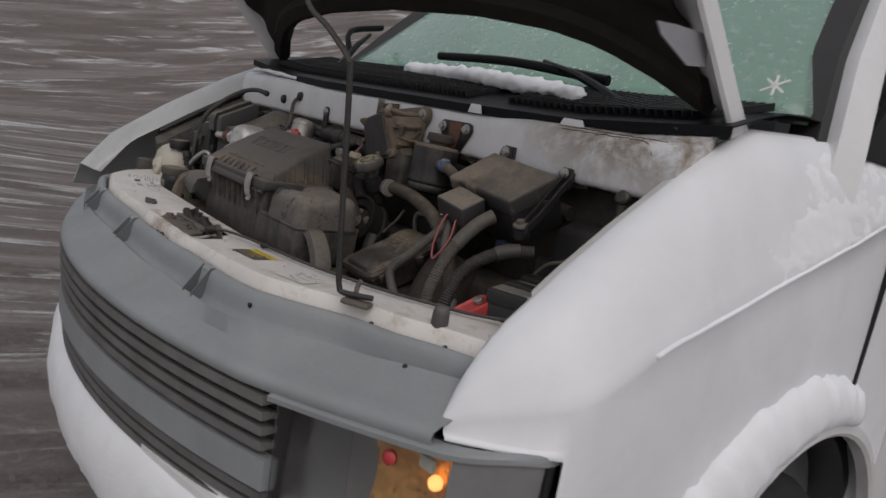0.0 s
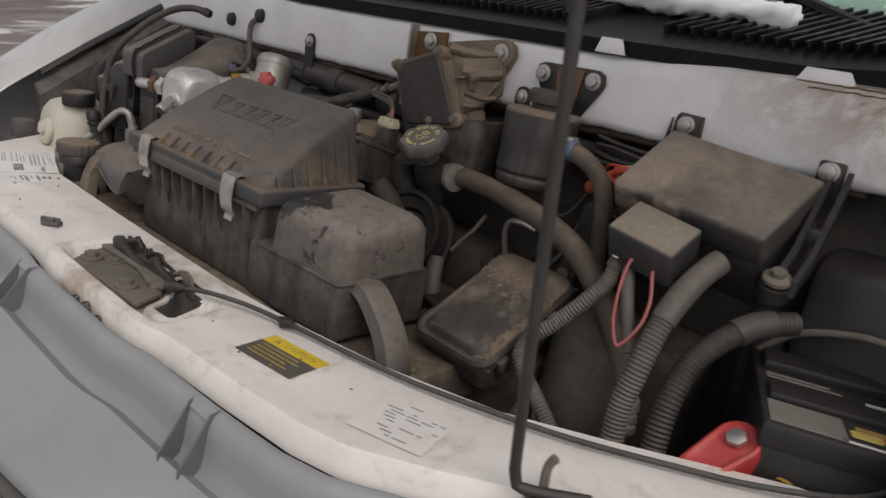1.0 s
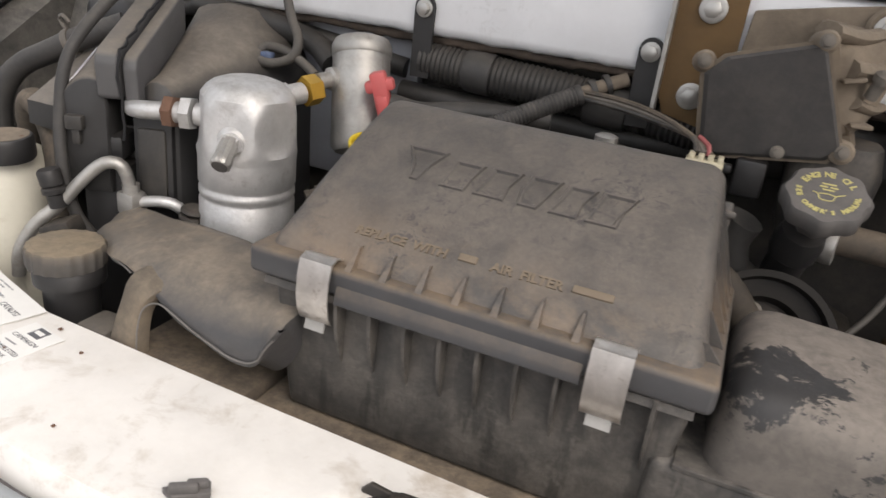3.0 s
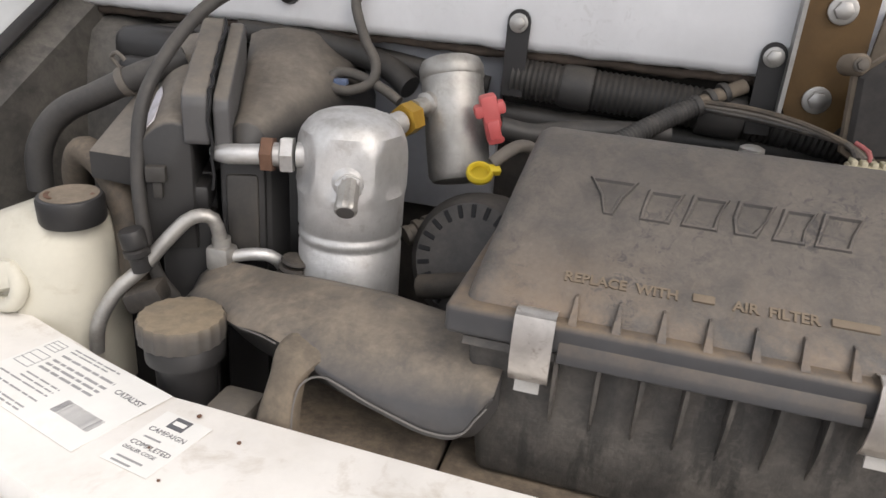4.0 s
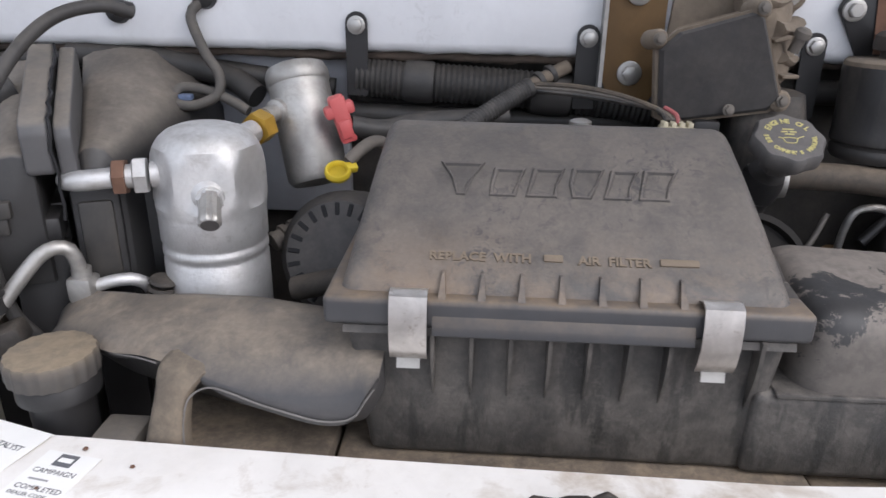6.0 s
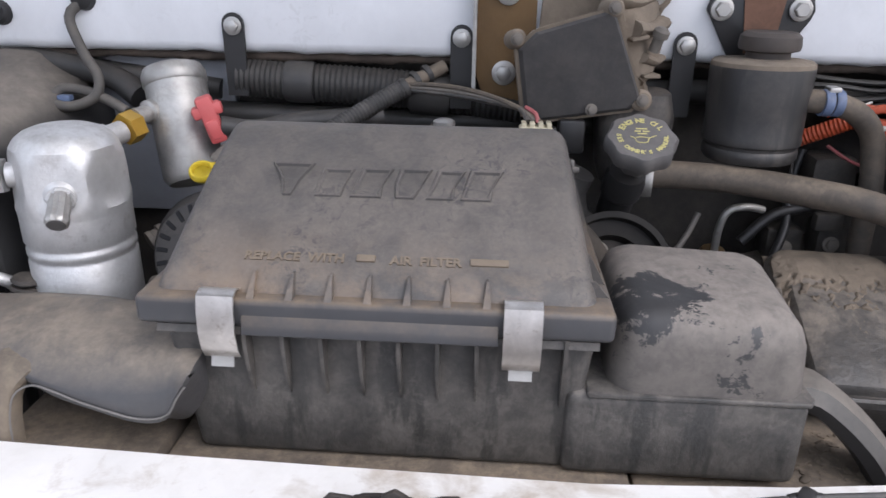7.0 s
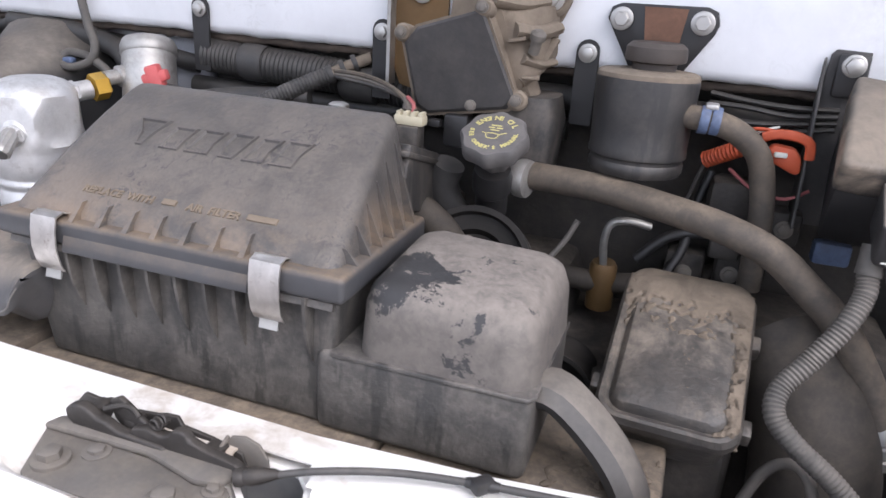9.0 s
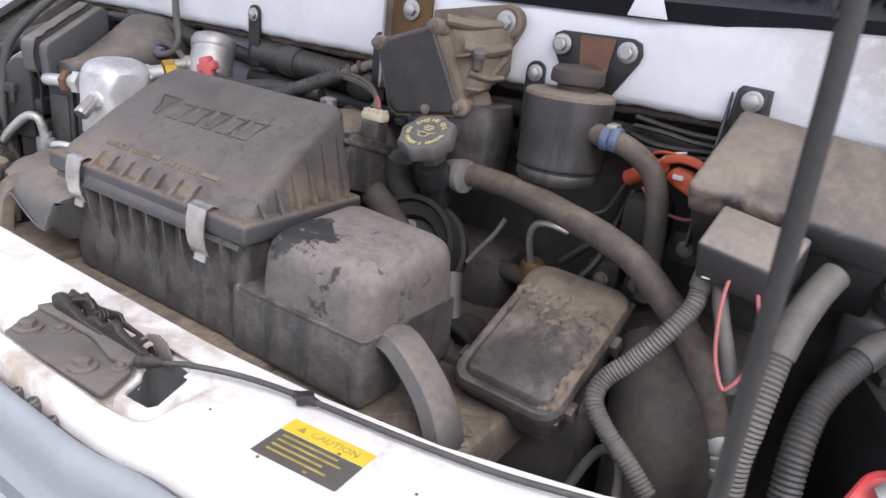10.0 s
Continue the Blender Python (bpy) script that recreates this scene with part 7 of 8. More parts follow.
# battery
bat = thing("battery", (0.725, 0.60, 0.88), "black car battery with a worn label and red terminal", "battery")
BAT = Matrix.Translation((0.737, 0.605, 0.965)) @ pose(0, 0, 0, 0, 0, 22)
bm = blank()
box(bm, (-0.097, -0.095, -0.095), (0.103, 0.105, 0.075), 0.006)
bmesh.ops.transform(bm, verts=bm.verts, matrix=BAT)
part("battery_case", bm, BLACK, bat)
bm = blank()
box(bm, (-0.1, -0.098, 0.072), (0.106, 0.108, 0.098), 0.005)
bmesh.ops.transform(bm, verts=bm.verts, matrix=BAT)
btop = part("battery_top", bm, BLACK, bat)
for y0, y1, z in ((-0.045, -0.012, 0.105), (0.03, 0.07, 0.108)):
    bm = blank()
    box(bm, (-0.092, y0, 0.094), (0.1, y1, z), 0.003)
    bmesh.ops.transform(bm, verts=bm.verts, matrix=BAT)
    part("vent_cap", bm, BLACK, bat, "long black vent cap")
for (x0, y0, x1, y1), m in (((-0.094, -0.092, -0.03, -0.048), GREYLABEL), ((-0.026, -0.078, 0.0, -0.066), INK_YELLOW), ((-0.02, -0.064, 0.06, -0.056), GOLDLABEL), ((0.005, -0.085, 0.095, -0.078), GREYLABEL), ((-0.035, -0.092, 0.09, -0.089), PALE), ((0.0, -0.008, 0.028, 0.008), PALE), ((0.035, -0.006, 0.09, 0.004), GREYLABEL), ((-0.09, 0.01, -0.02, 0.013), GREYLABEL), ((-0.09, 0.018, -0.03, 0.021), GREYLABEL), ((0.0, -0.072, 0.03, -0.067), ORANGE)):
    bm = blank()
    box(bm, (x0, y0, 0.0975), (x1, y1, 0.0992), 0.0004, seg=1)
    bmesh.ops.transform(bm, verts=bm.verts, matrix=BAT)
    part("battery_label", bm, m, btop)
bm = blank()
TA = Vector((-0.12, -0.55, 0.82)).normalized()
TERM = Vector((0.666, 0.490, 1.020)) + TA * 0.010
tq = Vector((0, 0, 1)).rotation_difference(TA).to_matrix().to_4x4()
ta = math.atan2(-0.042, -0.020)
stadium = [(0.022 * math.cos(a), 0.022 * math.sin(a)) for a in span(ta + math.pi * 0.5, ta + math.pi * 1.5, 10)]
stadium += [(-0.020 + 0.018 * math.cos(a), -0.042 + 0.018 * math.sin(a)) for a in span(ta - math.pi * 0.5, ta + math.pi * 0.5, 8)]
hull(bm, [[(x * k, y * k, z) for x, y in stadium] for z, k in ((-0.03, 0.96), (-0.004, 1.0), (0.004, 0.96), (0.0055, 0.84), (0.0025, 0.74), (0.0015, 0.5))])
bmesh.ops.transform(bm, verts=bm.verts, matrix=Matrix.Translation(TERM) @ tq)
term = part("terminal_cover", bm, RED, bat, "red positive terminal cover")
bm = blank()
hexagon(bm, TERM + TA * 0.001, TA, 0.0095, 0.010)
part("terminal_bolt", bm, BOLT, term)
for k, m in enumerate((YELLOW, PINK, RUBBER, GOLD)):
    bm = blank()
    tube(bm, [(0.672, 0.50 - 0.003 * k, 0.978 + 0.002 * k), (0.690, 0.497 - 0.002 * k, 1.001 + 0.0015 * k), (0.713, 0.500 - 0.003 * k, 1.005 + 0.002 * k), (0.738, 0.505 - 0.003 * k, 0.988)], 0.0019, 8)
    single("wire", bm, m, "thin wire beside the battery", "wire")
bm = blank()
tube(bm, [(0.618, 0.652, 1.06), (0.632, 0.650, 1.077), (0.653, 0.648, 1.096), (0.688, 0.647, 1.110), (0.727, 0.645, 1.117), (0.80, 0.64, 1.112)], 0.0042, 10)
single("cable", bm, DUSTY_STEEL, "grey cable over the battery", "cable")
ct = thing("coolant_tank", (0.73, 0.70, 0.90), "dark plastic tank behind the battery", "tank")
bm = blank()
hull(bm, [[(x, 0.665 + dy, 0.90), (x, 0.735, 0.90), (x, 0.735, zt + 0.012), (x, 0.70, zt + 0.012), (x, 0.667 + dy, zt), (x, 0.660 + dy, zt - 0.012)] for x, zt, dy in ((0.640, 1.155, 0.012), (0.646, 1.166, 0.003), (0.655, 1.170, 0.0), (0.72, 1.174, 0.0), (0.80, 1.17, -0.01))])
part("tank_body", bm, BLACK, ct, smooth=35)
bm = blank()
box(bm, (0.59, 0.672, 0.9), (0.642, 0.735, 1.10), 0.015, seg=3)
part("tank_foot", bm, BLACK, ct)
bm = blank()
lathe(bm, [(0.011, 0), (0.0135, 0.003), (0.0135, 0.012), (0.010, 0.016)], (0.755, 0.688, 1.243), (0, -1, 0.3), 18)
lathe(bm, [(0.009, 0), (0.010, 0.05)], (0.755, 0.684, 1.193), (0, 0, 1), 14)
single("firewall_grommet", bm, PLASTIC2, "dusty black round grommet on the firewall", "grommet")

# orange parts behind the reservoir
bm = blank()
tube(bm, [(0.352, 0.685, 1.173), (0.372, 0.672, 1.186), (0.395, 0.66, 1.2)], 0.009, 12, ribs=0.0012, pitch=0.004)
single("orange_sleeve", bm, ORANGE, "orange corrugated wire sleeve", "sleeve")
bm = blank()
slab(bm, [(0.402, 1.194), (0.409, 1.203), (0.428, 1.201), (0.435, 1.193), (0.437, 1.178), (0.431, 1.176), (0.413, 1.184), (0.404, 1.188)], 0.646, 0.662, "y", 0.003, 2)
boot = thing("orange_boot", (0.42, 0.654, 1.166), "orange plastic connector lock behind the hose", "connector")
part("boot_body", bm, ORANGE, boot)
bm = blank()
tube(bm, [(0.398, 0.652, 1.208), (0.412, 0.650, 1.213), (0.430, 0.649, 1.212), (0.440, 0.650, 1.206), (0.442, 0.652, 1.192)], 0.003, 8, flat=1.6)
part("boot_strap", bm, ORANGE, boot)
bm = blank()
box(bm, (0.410, 0.642, 1.192), (0.422, 0.647, 1.197), 0.0015)
part("white_pin", bm, PALE, boot)
for pts, r, c, label in (([(0.385, 0.67, 1.198), (0.393, 0.664, 1.209), (0.402, 0.665, 1.214), (0.412, 0.672, 1.216)], 0.0014, PALE, "thin cream wire twisted over the loom"), ([(0.352, 0.684, 1.172), (0.345, 0.675, 1.15), (0.34, 0.66, 1.135), (0.33, 0.655, 1.13)], 0.002, CONDUIT_DARK, "thin dark wire under the reservoir"),
                         ([(0.37, 0.672, 1.20), (0.385, 0.664, 1.212), (0.405, 0.66, 1.214), (0.425, 0.665, 1.208)], 0.0018, ORANGE, "thin orange wire behind the hose"), ([(0.375, 0.668, 1.17), (0.40, 0.655, 1.155), (0.43, 0.655, 1.15), (0.45, 0.66, 1.16)], 0.0018, PINK, "thin red wire behind the hose")):
    bm = blank()
    tube(bm, pts, r, 8)
    single("wire", bm, c, label, "wire")
bm = blank()
box(bm, (0.36, 0.655, 1.10), (0.41, 0.70, 1.16), 0.01)
box(bm, (0.37, 0.645, 1.08), (0.40, 0.66, 1.10), 0.004)
single("ignition_coil", bm, DEEP, "grimy metal coil bracket", "coil")
for k in range(4):
    bm = blank()
    tube(bm, [(0.345, 0.692, 1.240 - 0.010 * k), (0.38, 0.688 - 0.004 * k, 1.236 - 0.010 * k + 0.004 * (k % 2)), (0.42, 0.684, 1.234 - 0.008 * k), (0.462, 0.682, 1.236 - 0.006 * k)], 0.0055, 10, flat=0.5)
    single("taped_wire", bm, HOSEDARK if k % 2 else CONDUIT_DARK, "flat dark taped wire bundle", "wire")
bm = blank()
slab(bm, [(0.444, 1.287), (0.448, 1.292), (0.478, 1.291), (0.480, 1.25), (0.470, 1.12), (0.448, 1.12), (0.438, 1.165), (0.439, 1.224)], 0.6835, 0.6865, "y", 0.001)
slab(bm, [(0.640, 1.125), (0.684, 1.125), (0.684, 1.285), (0.655, 1.20)], 0.4385, 0.4415, "x", 0.001)
single("fuse_box_bracket", bm, COVER, "grey-black steel bracket plate beside the fuse box", "bracket")
bm = blank()
box(bm, (0.472, 0.688, 1.078), (0.508, 0.708, 1.102), 0.004)
single("blue_connector", bm, BLUEBAND, "faded blue wire connector", "connector")
# fan shroud and deep duct
bm = blank()
tube(bm, [(0.455, 0.60, 1.02), (0.475, 0.56, 0.99), (0.49, 0.53, 0.93), (0.495, 0.52, 0.8)], 0.055, 20, 0.02)
shroud = thing("fan_shroud", (0.49, 0.53, 0.8), "dusty curved fan shroud", "shroud")
part("shroud_wall", bm, SHROUD, shroud)
bm = blank()
tube(bm, [(0.423, 0.569, 1.01), (0.437, 0.538, 0.985), (0.452, 0.508, 0.94), (0.458, 0.495, 0.86)], 0.004, 8, 0.02)
part("shroud_rib", bm, SHROUD, shroud)

# ---- left of the bay ----
tank = thing("washer_tank", (-0.63, 0.43, 0.9), "yellowed white plastic washer tank with a black cap", "tank")
bm = blank()
lp = [(-0.72, 0.40), (-0.70, 0.385), (-0.632, 0.389), (-0.602, 0.402), (-0.592, 0.43), (-0.60, 0.47), (-0.63, 0.50), (-0.72, 0.50)]
hull(bm, [[(x, y, 0.9) for x, y in lp], [(x, y, 1.045) for x, y in lp], [(-0.625 + (x + 0.625) * 0.93, 0.44 + (y - 0.44) * 0.93, 1.068) for x, y in lp], [(-0.628 + (x + 0.628) * 0.72, 0.43 + (y - 0.43) * 0.75, 1.085) for x, y in lp], [(-0.618 + (x + 0.618) * 0.42, 0.425 + (y - 0.425) * 0.5, 1.096) for x, y in lp]])
part("tank_body", bm, TANK, tank, smooth=60)
bm = blank()
box(bm, (-0.695, 0.376, 1.02), (-0.645, 0.40, 1.05), 0.01, m=pose(0, 0, 0, -15, -18, 5))
tube(bm, [(-0.655, 0.388, 1.045), (-0.645, 0.383, 1.03), (-0.655, 0.382, 1.012), (-0.68, 0.384, 1.008)], 0.008, 10)
part("tank_handle", bm, TANK, tank)
bm = blank()
lathe(bm, [(0.0275, 0), (0.0290, 0.003), (0.0290, 0.022), (0.0275, 0.025), (0.025, 0.0255)], (-0.613, 0.423, 1.088), (0, -0.05, 1), 40)
tcap = part("tank_cap", bm, BLACK, tank, "black cap with a tan dusty top")
bm = blank()
lathe(bm, [(0.0248, 0.0), (0.0248, 0.0006)], (-0.613, 0.4222, 1.1133), (0, -0.05, 1), 36)
part("cap_face", bm, TAN, tcap)
for a in (25, 40, 55, 205, 220, 235, 250):
    bm = blank()
    box(bm, (-0.003, -0.002, 0.0), (0.003, 0.002, 0.0006), 0.0002, seg=1)
    bmesh.ops.transform(bm, verts=bm.verts, matrix=Matrix.Translation((-0.613, 0.4222, 1.1138)) @ Matrix.Rotation(radians(a), 4, "Z") @ Matrix.Translation((0.0195, 0, 0)) @ Matrix.Rotation(radians(90), 4, "Z"))
    part("cap_mark", bm, RUST, tcap)

rc = thing("coolant_filler", (-0.458, 0.36, 0.94), "big ribbed black coolant filler cap, brown with dust", "filler cap")
bm = blank()
lathe(bm, [(0.024, 0), (0.025, 0.07), (0.032, 0.072), (0.032, 0.085), (0.028, 0.09)], (-0.458, 0.362, 0.945), (0, 0, 1), 28)
part("filler_neck", bm, BLACK, rc)
bm = blank()
lathe(bm, [(0.029, 0), (0.0338, 0.002), (0.0345, 0.004), (0.0345, 0.019), (0.033, 0.0215), (0.030, 0.0222)], (-0.460, 0.362, 1.031), (0, 0, 1), 120, lambda a: 1 + 0.022 * max(-0.5, math.cos(20 * a)))
part("filler_cap", bm, RIBCAP, rc)
bm = blank()
box(bm, (-0.425, 0.335, 0.95), (-0.388, 0.37, 0.992), 0.004)
single("black_clip", bm, DUSTY_STEEL, "dusty block beside the filler", "block")

# small pipes
bm = blank()
tube(bm, [(-0.582, 0.398, 0.97), (-0.578, 0.40, 1.0), (-0.565, 0.413, 1.03), (-0.548, 0.428, 1.05), (-0.53, 0.44, 1.075), (-0.515, 0.452, 1.094), (-0.503, 0.458, 1.100), (-0.494, 0.464, 1.096), (-0.491, 0.468, 1.08), (-0.491, 0.47, 1.065)], 0.0068, 12)
apipe = thing("refrigerant_pipe", (-0.54, 0.43, 0.97), "grey aluminium refrigerant pipe with a service port", "pipe")
part("pipe", bm, ALU_DULL, apipe)
bm = blank()
box(bm, (-0.503, 0.460, 1.043), (-0.479, 0.482, 1.068), 0.004)
lathe(bm, [(0.009, 0), (0.009, 0.01)], (-0.491, 0.471, 1.066), (0, 0, 1), 14)
part("pipe_block", bm, ALU_DULL, apipe)
bm = blank()
tube(bm, [(-0.482, 0.475, 1.056), (-0.465, 0.48, 1.060), (-0.449, 0.488, 1.058), (-0.441, 0.497, 1.045), (-0.44, 0.50, 1.02)], 0.0062, 12)
part("pipe_branch", bm, ALU, apipe)
bm = blank()
lathe(bm, [(0.009, -0.014), (0.009, 0.0), (0.012, 0.002), (0.012, 0.007), (0.0095, 0.009), (0.0115, 0.011), (0.0118, 0.024), (0.010, 0.027)], (-0.548, 0.425, 1.063), (-0.15, -0.1, 1), 20)
part("port_cap", bm, BLACK, apipe, "black service port cap")
bm = blank()
for k in range(4):
    lathe(bm, [(0.012, 0), (0.014, 0.003), (0.012, 0.006)], (-0.433 + 0.003 * k, 0.49, 1.03 + 0.008 * k), (0.2, 0, 1), 14)
single("bellows_joint", bm, DEEP, "grimy ribbed joint by the pipes", "joint")
bm = blank()
box(bm, (-0.56, 0.41, 1.015), (-0.525, 0.44, 1.035), 0.004, m=pose(0, 0, 0, 0, -20, 20))
single("pipe_bracket", bm, DEEP, "grimy bracket by the pipes", "bracket")

# heater box on the firewall, turned a little outwards
hv = thing("heater_box", (-0.518, 0.4605, 0.85), "dusty black moulded heater box on the firewall", "heater box")
BOX = Matrix.Translation((-0.518, 0.4605, 0)) @ pose(0, 0, 0, 0, 0, 24.3)


def turned(bm):
    bmesh.ops.transform(bm, verts=bm.verts, matrix=BOX)
    return bm


def rise(u, z):
    """The roof of the ducts climbs towards the firewall."""
    return z + (0.36 * u if z > 1.125 else 0)


bm = blank()
hull(bm, [[(w, u, z) for w, z in loop] for u, loop in (
    (0.020, [(0.030, 1.0), (0.040, 1.174), (0.046, 1.180), (0.054, 1.181), (0.062, 1.177), (0.069, 1.166), (0.073, 1.145), (0.074, 1.0)]),
    (0.022, [(0.030, 1.0), (0.040, 1.176), (0.046, 1.182), (0.054, 1.183), (0.063, 1.179), (0.070, 1.168), (0.075, 1.145), (0.076, 1.0)]),
    (0.060, [(0.030, 1.0), (0.040, 1.182), (0.046, 1.186), (0.058, 1.189), (0.074, 1.188), (0.086, 1.180), (0.094, 1.155), (0.096, 1.0)]),
    (0.110, [(0.030, 1.0), (0.040, 1.200), (0.046, 1.203), (0.066, 1.208), (0.092, 1.207), (0.114, 1.196), (0.128, 1.17), (0.132, 1.0)]),
    (0.160, [(0.030, 1.0), (0.040, 1.220), (0.050, 1.226), (0.074, 1.232), (0.106, 1.230), (0.142, 1.214), (0.160, 1.18), (0.164, 1.0)]),
    (0.205, [(0.030, 1.0), (0.040, 1.240), (0.052, 1.246), (0.080, 1.250), (0.118, 1.246), (0.160, 1.224), (0.182, 1.18), (0.186, 1.0)]))])
part("right_duct", turned(bm), HEATER, hv, "swollen duct shoulder under thick tan dust", smooth=60)
SIDE = [(0.004, 1.163), (0.0, 1.167), (-0.003, 1.200), (0.0, 1.209), (0.006, 1.2135), (0.06, 1.2335), (0.135, 1.262), (0.150, 1.255), (0.150, 1.19), (0.03, 1.165)]
bm = blank()
slab(bm, SIDE, 0.0, 0.0225, "x", 0.004, 3)
part("case_flange", turned(bm), CASEGREY, hv, "lighter grey case flange, tan with dust on top", smooth=50)
bm = blank()
slab(bm, [(u + 0.004, z - 0.004) for u, z in SIDE], 0.026, 0.0405, "x", 0.005, 3)
part("case_flange", turned(bm), CASEGREY, hv, "grey mating flange with a rounded edge", smooth=50)
rng = random.Random(21)
bm = blank()
tube(bm, [(0.0242 + rng.uniform(-0.0018, 0.0018), u - 0.001 + rng.uniform(-0.001, 0.001), z + 0.0012) for u, z in [(0.0035, 1.12), (0.0035, 1.135), (0.0035, 1.15), (0.001, 1.163), (-0.001, 1.175), (-0.002, 1.186), (-0.002, 1.197), (0.0, 1.207), (0.006, 1.2125)] + [(0.012 + 0.008 * k, 1.2145 + 0.00308 * k) for k in range(16)]], 0.0014, 6, 0.002, smooth=False)
part("split_seam", turned(bm), VOID, hv, "ragged black seam")
bm = blank()
ARCH = [(-0.045, 1.06), (-0.045, 1.142), (-0.0425, 1.153), (-0.038, 1.162), (-0.032, 1.170), (-0.025, 1.176), (-0.017, 1.1800), (-0.009, 1.1815), (-0.002, 1.1800), (0.004, 1.176), (0.006, 1.16), (0.006, 1.06)]
hull(bm, [[(-0.02 + (w + 0.02) * k, u, rise(u, 1.12 + (z - 1.12) * k)) for w, z in ARCH] for u, k in ((0.006, 0.94), (0.0075, 0.985), (0.011, 1.0), (0.06, 1.0), (0.10, 1.0), (0.17, 1.0))])
part("blower_duct", turned(bm), HEATER, hv, "arched dusty duct", smooth=40)
bm = blank()
hull(bm, [[(-0.094, 0.042, 1.118), (-0.042, 0.014, 1.118), (-0.040, 0.16, 1.118), (-0.066, 0.16, 1.118)], [(-0.094, 0.042, 1.1435), (-0.042, 0.014, 1.1455), (-0.040, 0.16, 1.215), (-0.066, 0.16, 1.190)], [(-0.091, 0.044, 1.1465), (-0.042, 0.017, 1.1485), (-0.040, 0.16, 1.218), (-0.064, 0.16, 1.193)]])
part("blower_wedge", turned(bm), HEATER, hv, "sloping dusty duct side", smooth=30)
bm = blank()
hull(bm, [[(w, u0, rise(u0, z)), (w - 0.0006, u0, rise(u0, z) + 0.0009), (w - 0.0006, u1, rise(u1, z) + 0.0009), (w, u1, rise(u1, z))] for w, z, u0, u1 in ((-0.0446, 1.148, 0.022, 0.075), (-0.0426, 1.1535, 0.018, 0.080), (-0.0382, 1.1625, 0.016, 0.084), (-0.0322, 1.1705, 0.016, 0.080), (-0.0275, 1.1745, 0.018, 0.06))])
part("case_label", turned(bm), LILAC, hv, "white and lilac sticker")
for lo, hi, m in (((-0.088, 0.05, 0.85), (0.02, 0.16, 1.125), BLACK), ((-0.046, 0.010, 1.096), (0.018, 0.06, 1.122), BLACK), ((-0.030, 0.016, 0.86), (0.020, 0.06, 1.088), BLACK), ((0.028, 0.012, 0.86), (0.070, 0.06, 1.16), BLACK), ((0.033, 0.008, 1.045), (0.064, 0.02, 1.135), PLASTIC2), ((0.075, 0.05, 0.86), (0.12, 0.16, 1.14), BLACK)):
    bm = blank()
    box(bm, lo, hi, 0.005, seg=2)
    part("lower_case" if hi[0] < 0.022 else "case_panel", turned(bm), m, hv)
bm = blank()
box(bm, (-0.035, -0.003, 1.128), (-0.017, 0.010, 1.143), 0.002)
box(bm, (-0.030, 0.0, 1.112), (-0.021, 0.010, 1.130), 0.002)
part("clip_lug", turned(bm), PLASTIC2, hv)
for pts, r, label in (([(-0.724, 0.500, 1.079), (-0.722, 0.501, 1.116), (-0.710, 0.507, 1.146), (-0.690, 0.514, 1.166), (-0.661, 0.520, 1.181), (-0.623, 0.531, 1.201), (-0.580, 0.561, 1.223)], 0.0130, "thick dusty hose to the firewall"), ([(-0.687, 0.514, 1.070), (-0.677, 0.503, 1.107), (-0.659, 0.494, 1.130), (-0.638, 0.488, 1.128), (-0.613, 0.481, 1.109), (-0.588, 0.466, 1.074), (-0.573, 0.451, 1.005)], 0.0150, "thick dusty hose past the tank")):
    bm = blank()
    tube(bm, pts, r, 16)
    single("heater_hose", bm, HOSEDARK if "firewall" in label else RUBBER, label.replace("dusty", "grey-black"), "hose")
bm = blank()
lathe(bm, [(0.0148, -0.004), (0.0156, 0), (0.0148, 0.004)], (-0.629, 0.529, 1.198), (0.8, 0.25, 0.4), 20)
tube(bm, [(-0.632, 0.525, 1.212), (-0.638, 0.523, 1.222), (-0.630, 0.521, 1.227), (-0.623, 0.523, 1.220)], 0.0022, 8)
single("hose_clamp", bm, DUSTY_STEEL, "dusty steel spring clamp", "clamp")
bm = blank()
tube(bm, [(-0.472, 0.600, 1.292), (-0.494, 0.583, 1.299), (-0.527, 0.556, 1.289), (-0.548, 0.514, 1.256), (-0.559, 0.466, 1.201), (-0.559, 0.448, 1.137), (-0.552, 0.441, 1.079), (-0.545, 0.445, 1.037), (-0.535, 0.455, 1.010)], 0.0064, 12)
vac = thing("vacuum_hose", (-0.53, 0.45, 1.0), "long dusty rubber hose from the firewall", "hose")
part("hose", bm, HOSEDARK, vac)
bm = blank()
lathe(bm, [(0.0066, -0.006), (0.0082, -0.004), (0.0082, 0.010), (0.0066, 0.012)], (-0.478, 0.601, 1.2945), (-1, -0.05, 0.2), 16)
part("end_sleeve", bm, BLACK, vac, "black rubber end sleeve")
bm = blank()
tube(bm, [(-0.435, 0.684, 1.30), (-0.445, 0.675, 1.285), (-0.43, 0.665, 1.25), (-0.412, 0.655, 1.225), (-0.415, 0.648, 1.205), (-0.44, 0.64, 1.195), (-0.462, 0.642, 1.20), (-0.455, 0.652, 1.212), (-0.43, 0.655, 1.21), (-0.40, 0.65, 1.20), (-0.38, 0.645, 1.19)], 0.0056, 12)
single("looped_wire", bm, CONDUIT, "looped corrugated wire below the firewall", "wire")
bm = blank()
box(bm, (-0.455, 0.64, 1.20), (-0.44, 0.65, 1.207), 0.002)
single("blue_clip", bm, BLUEBAND, "small blue plastic clip", "clip")
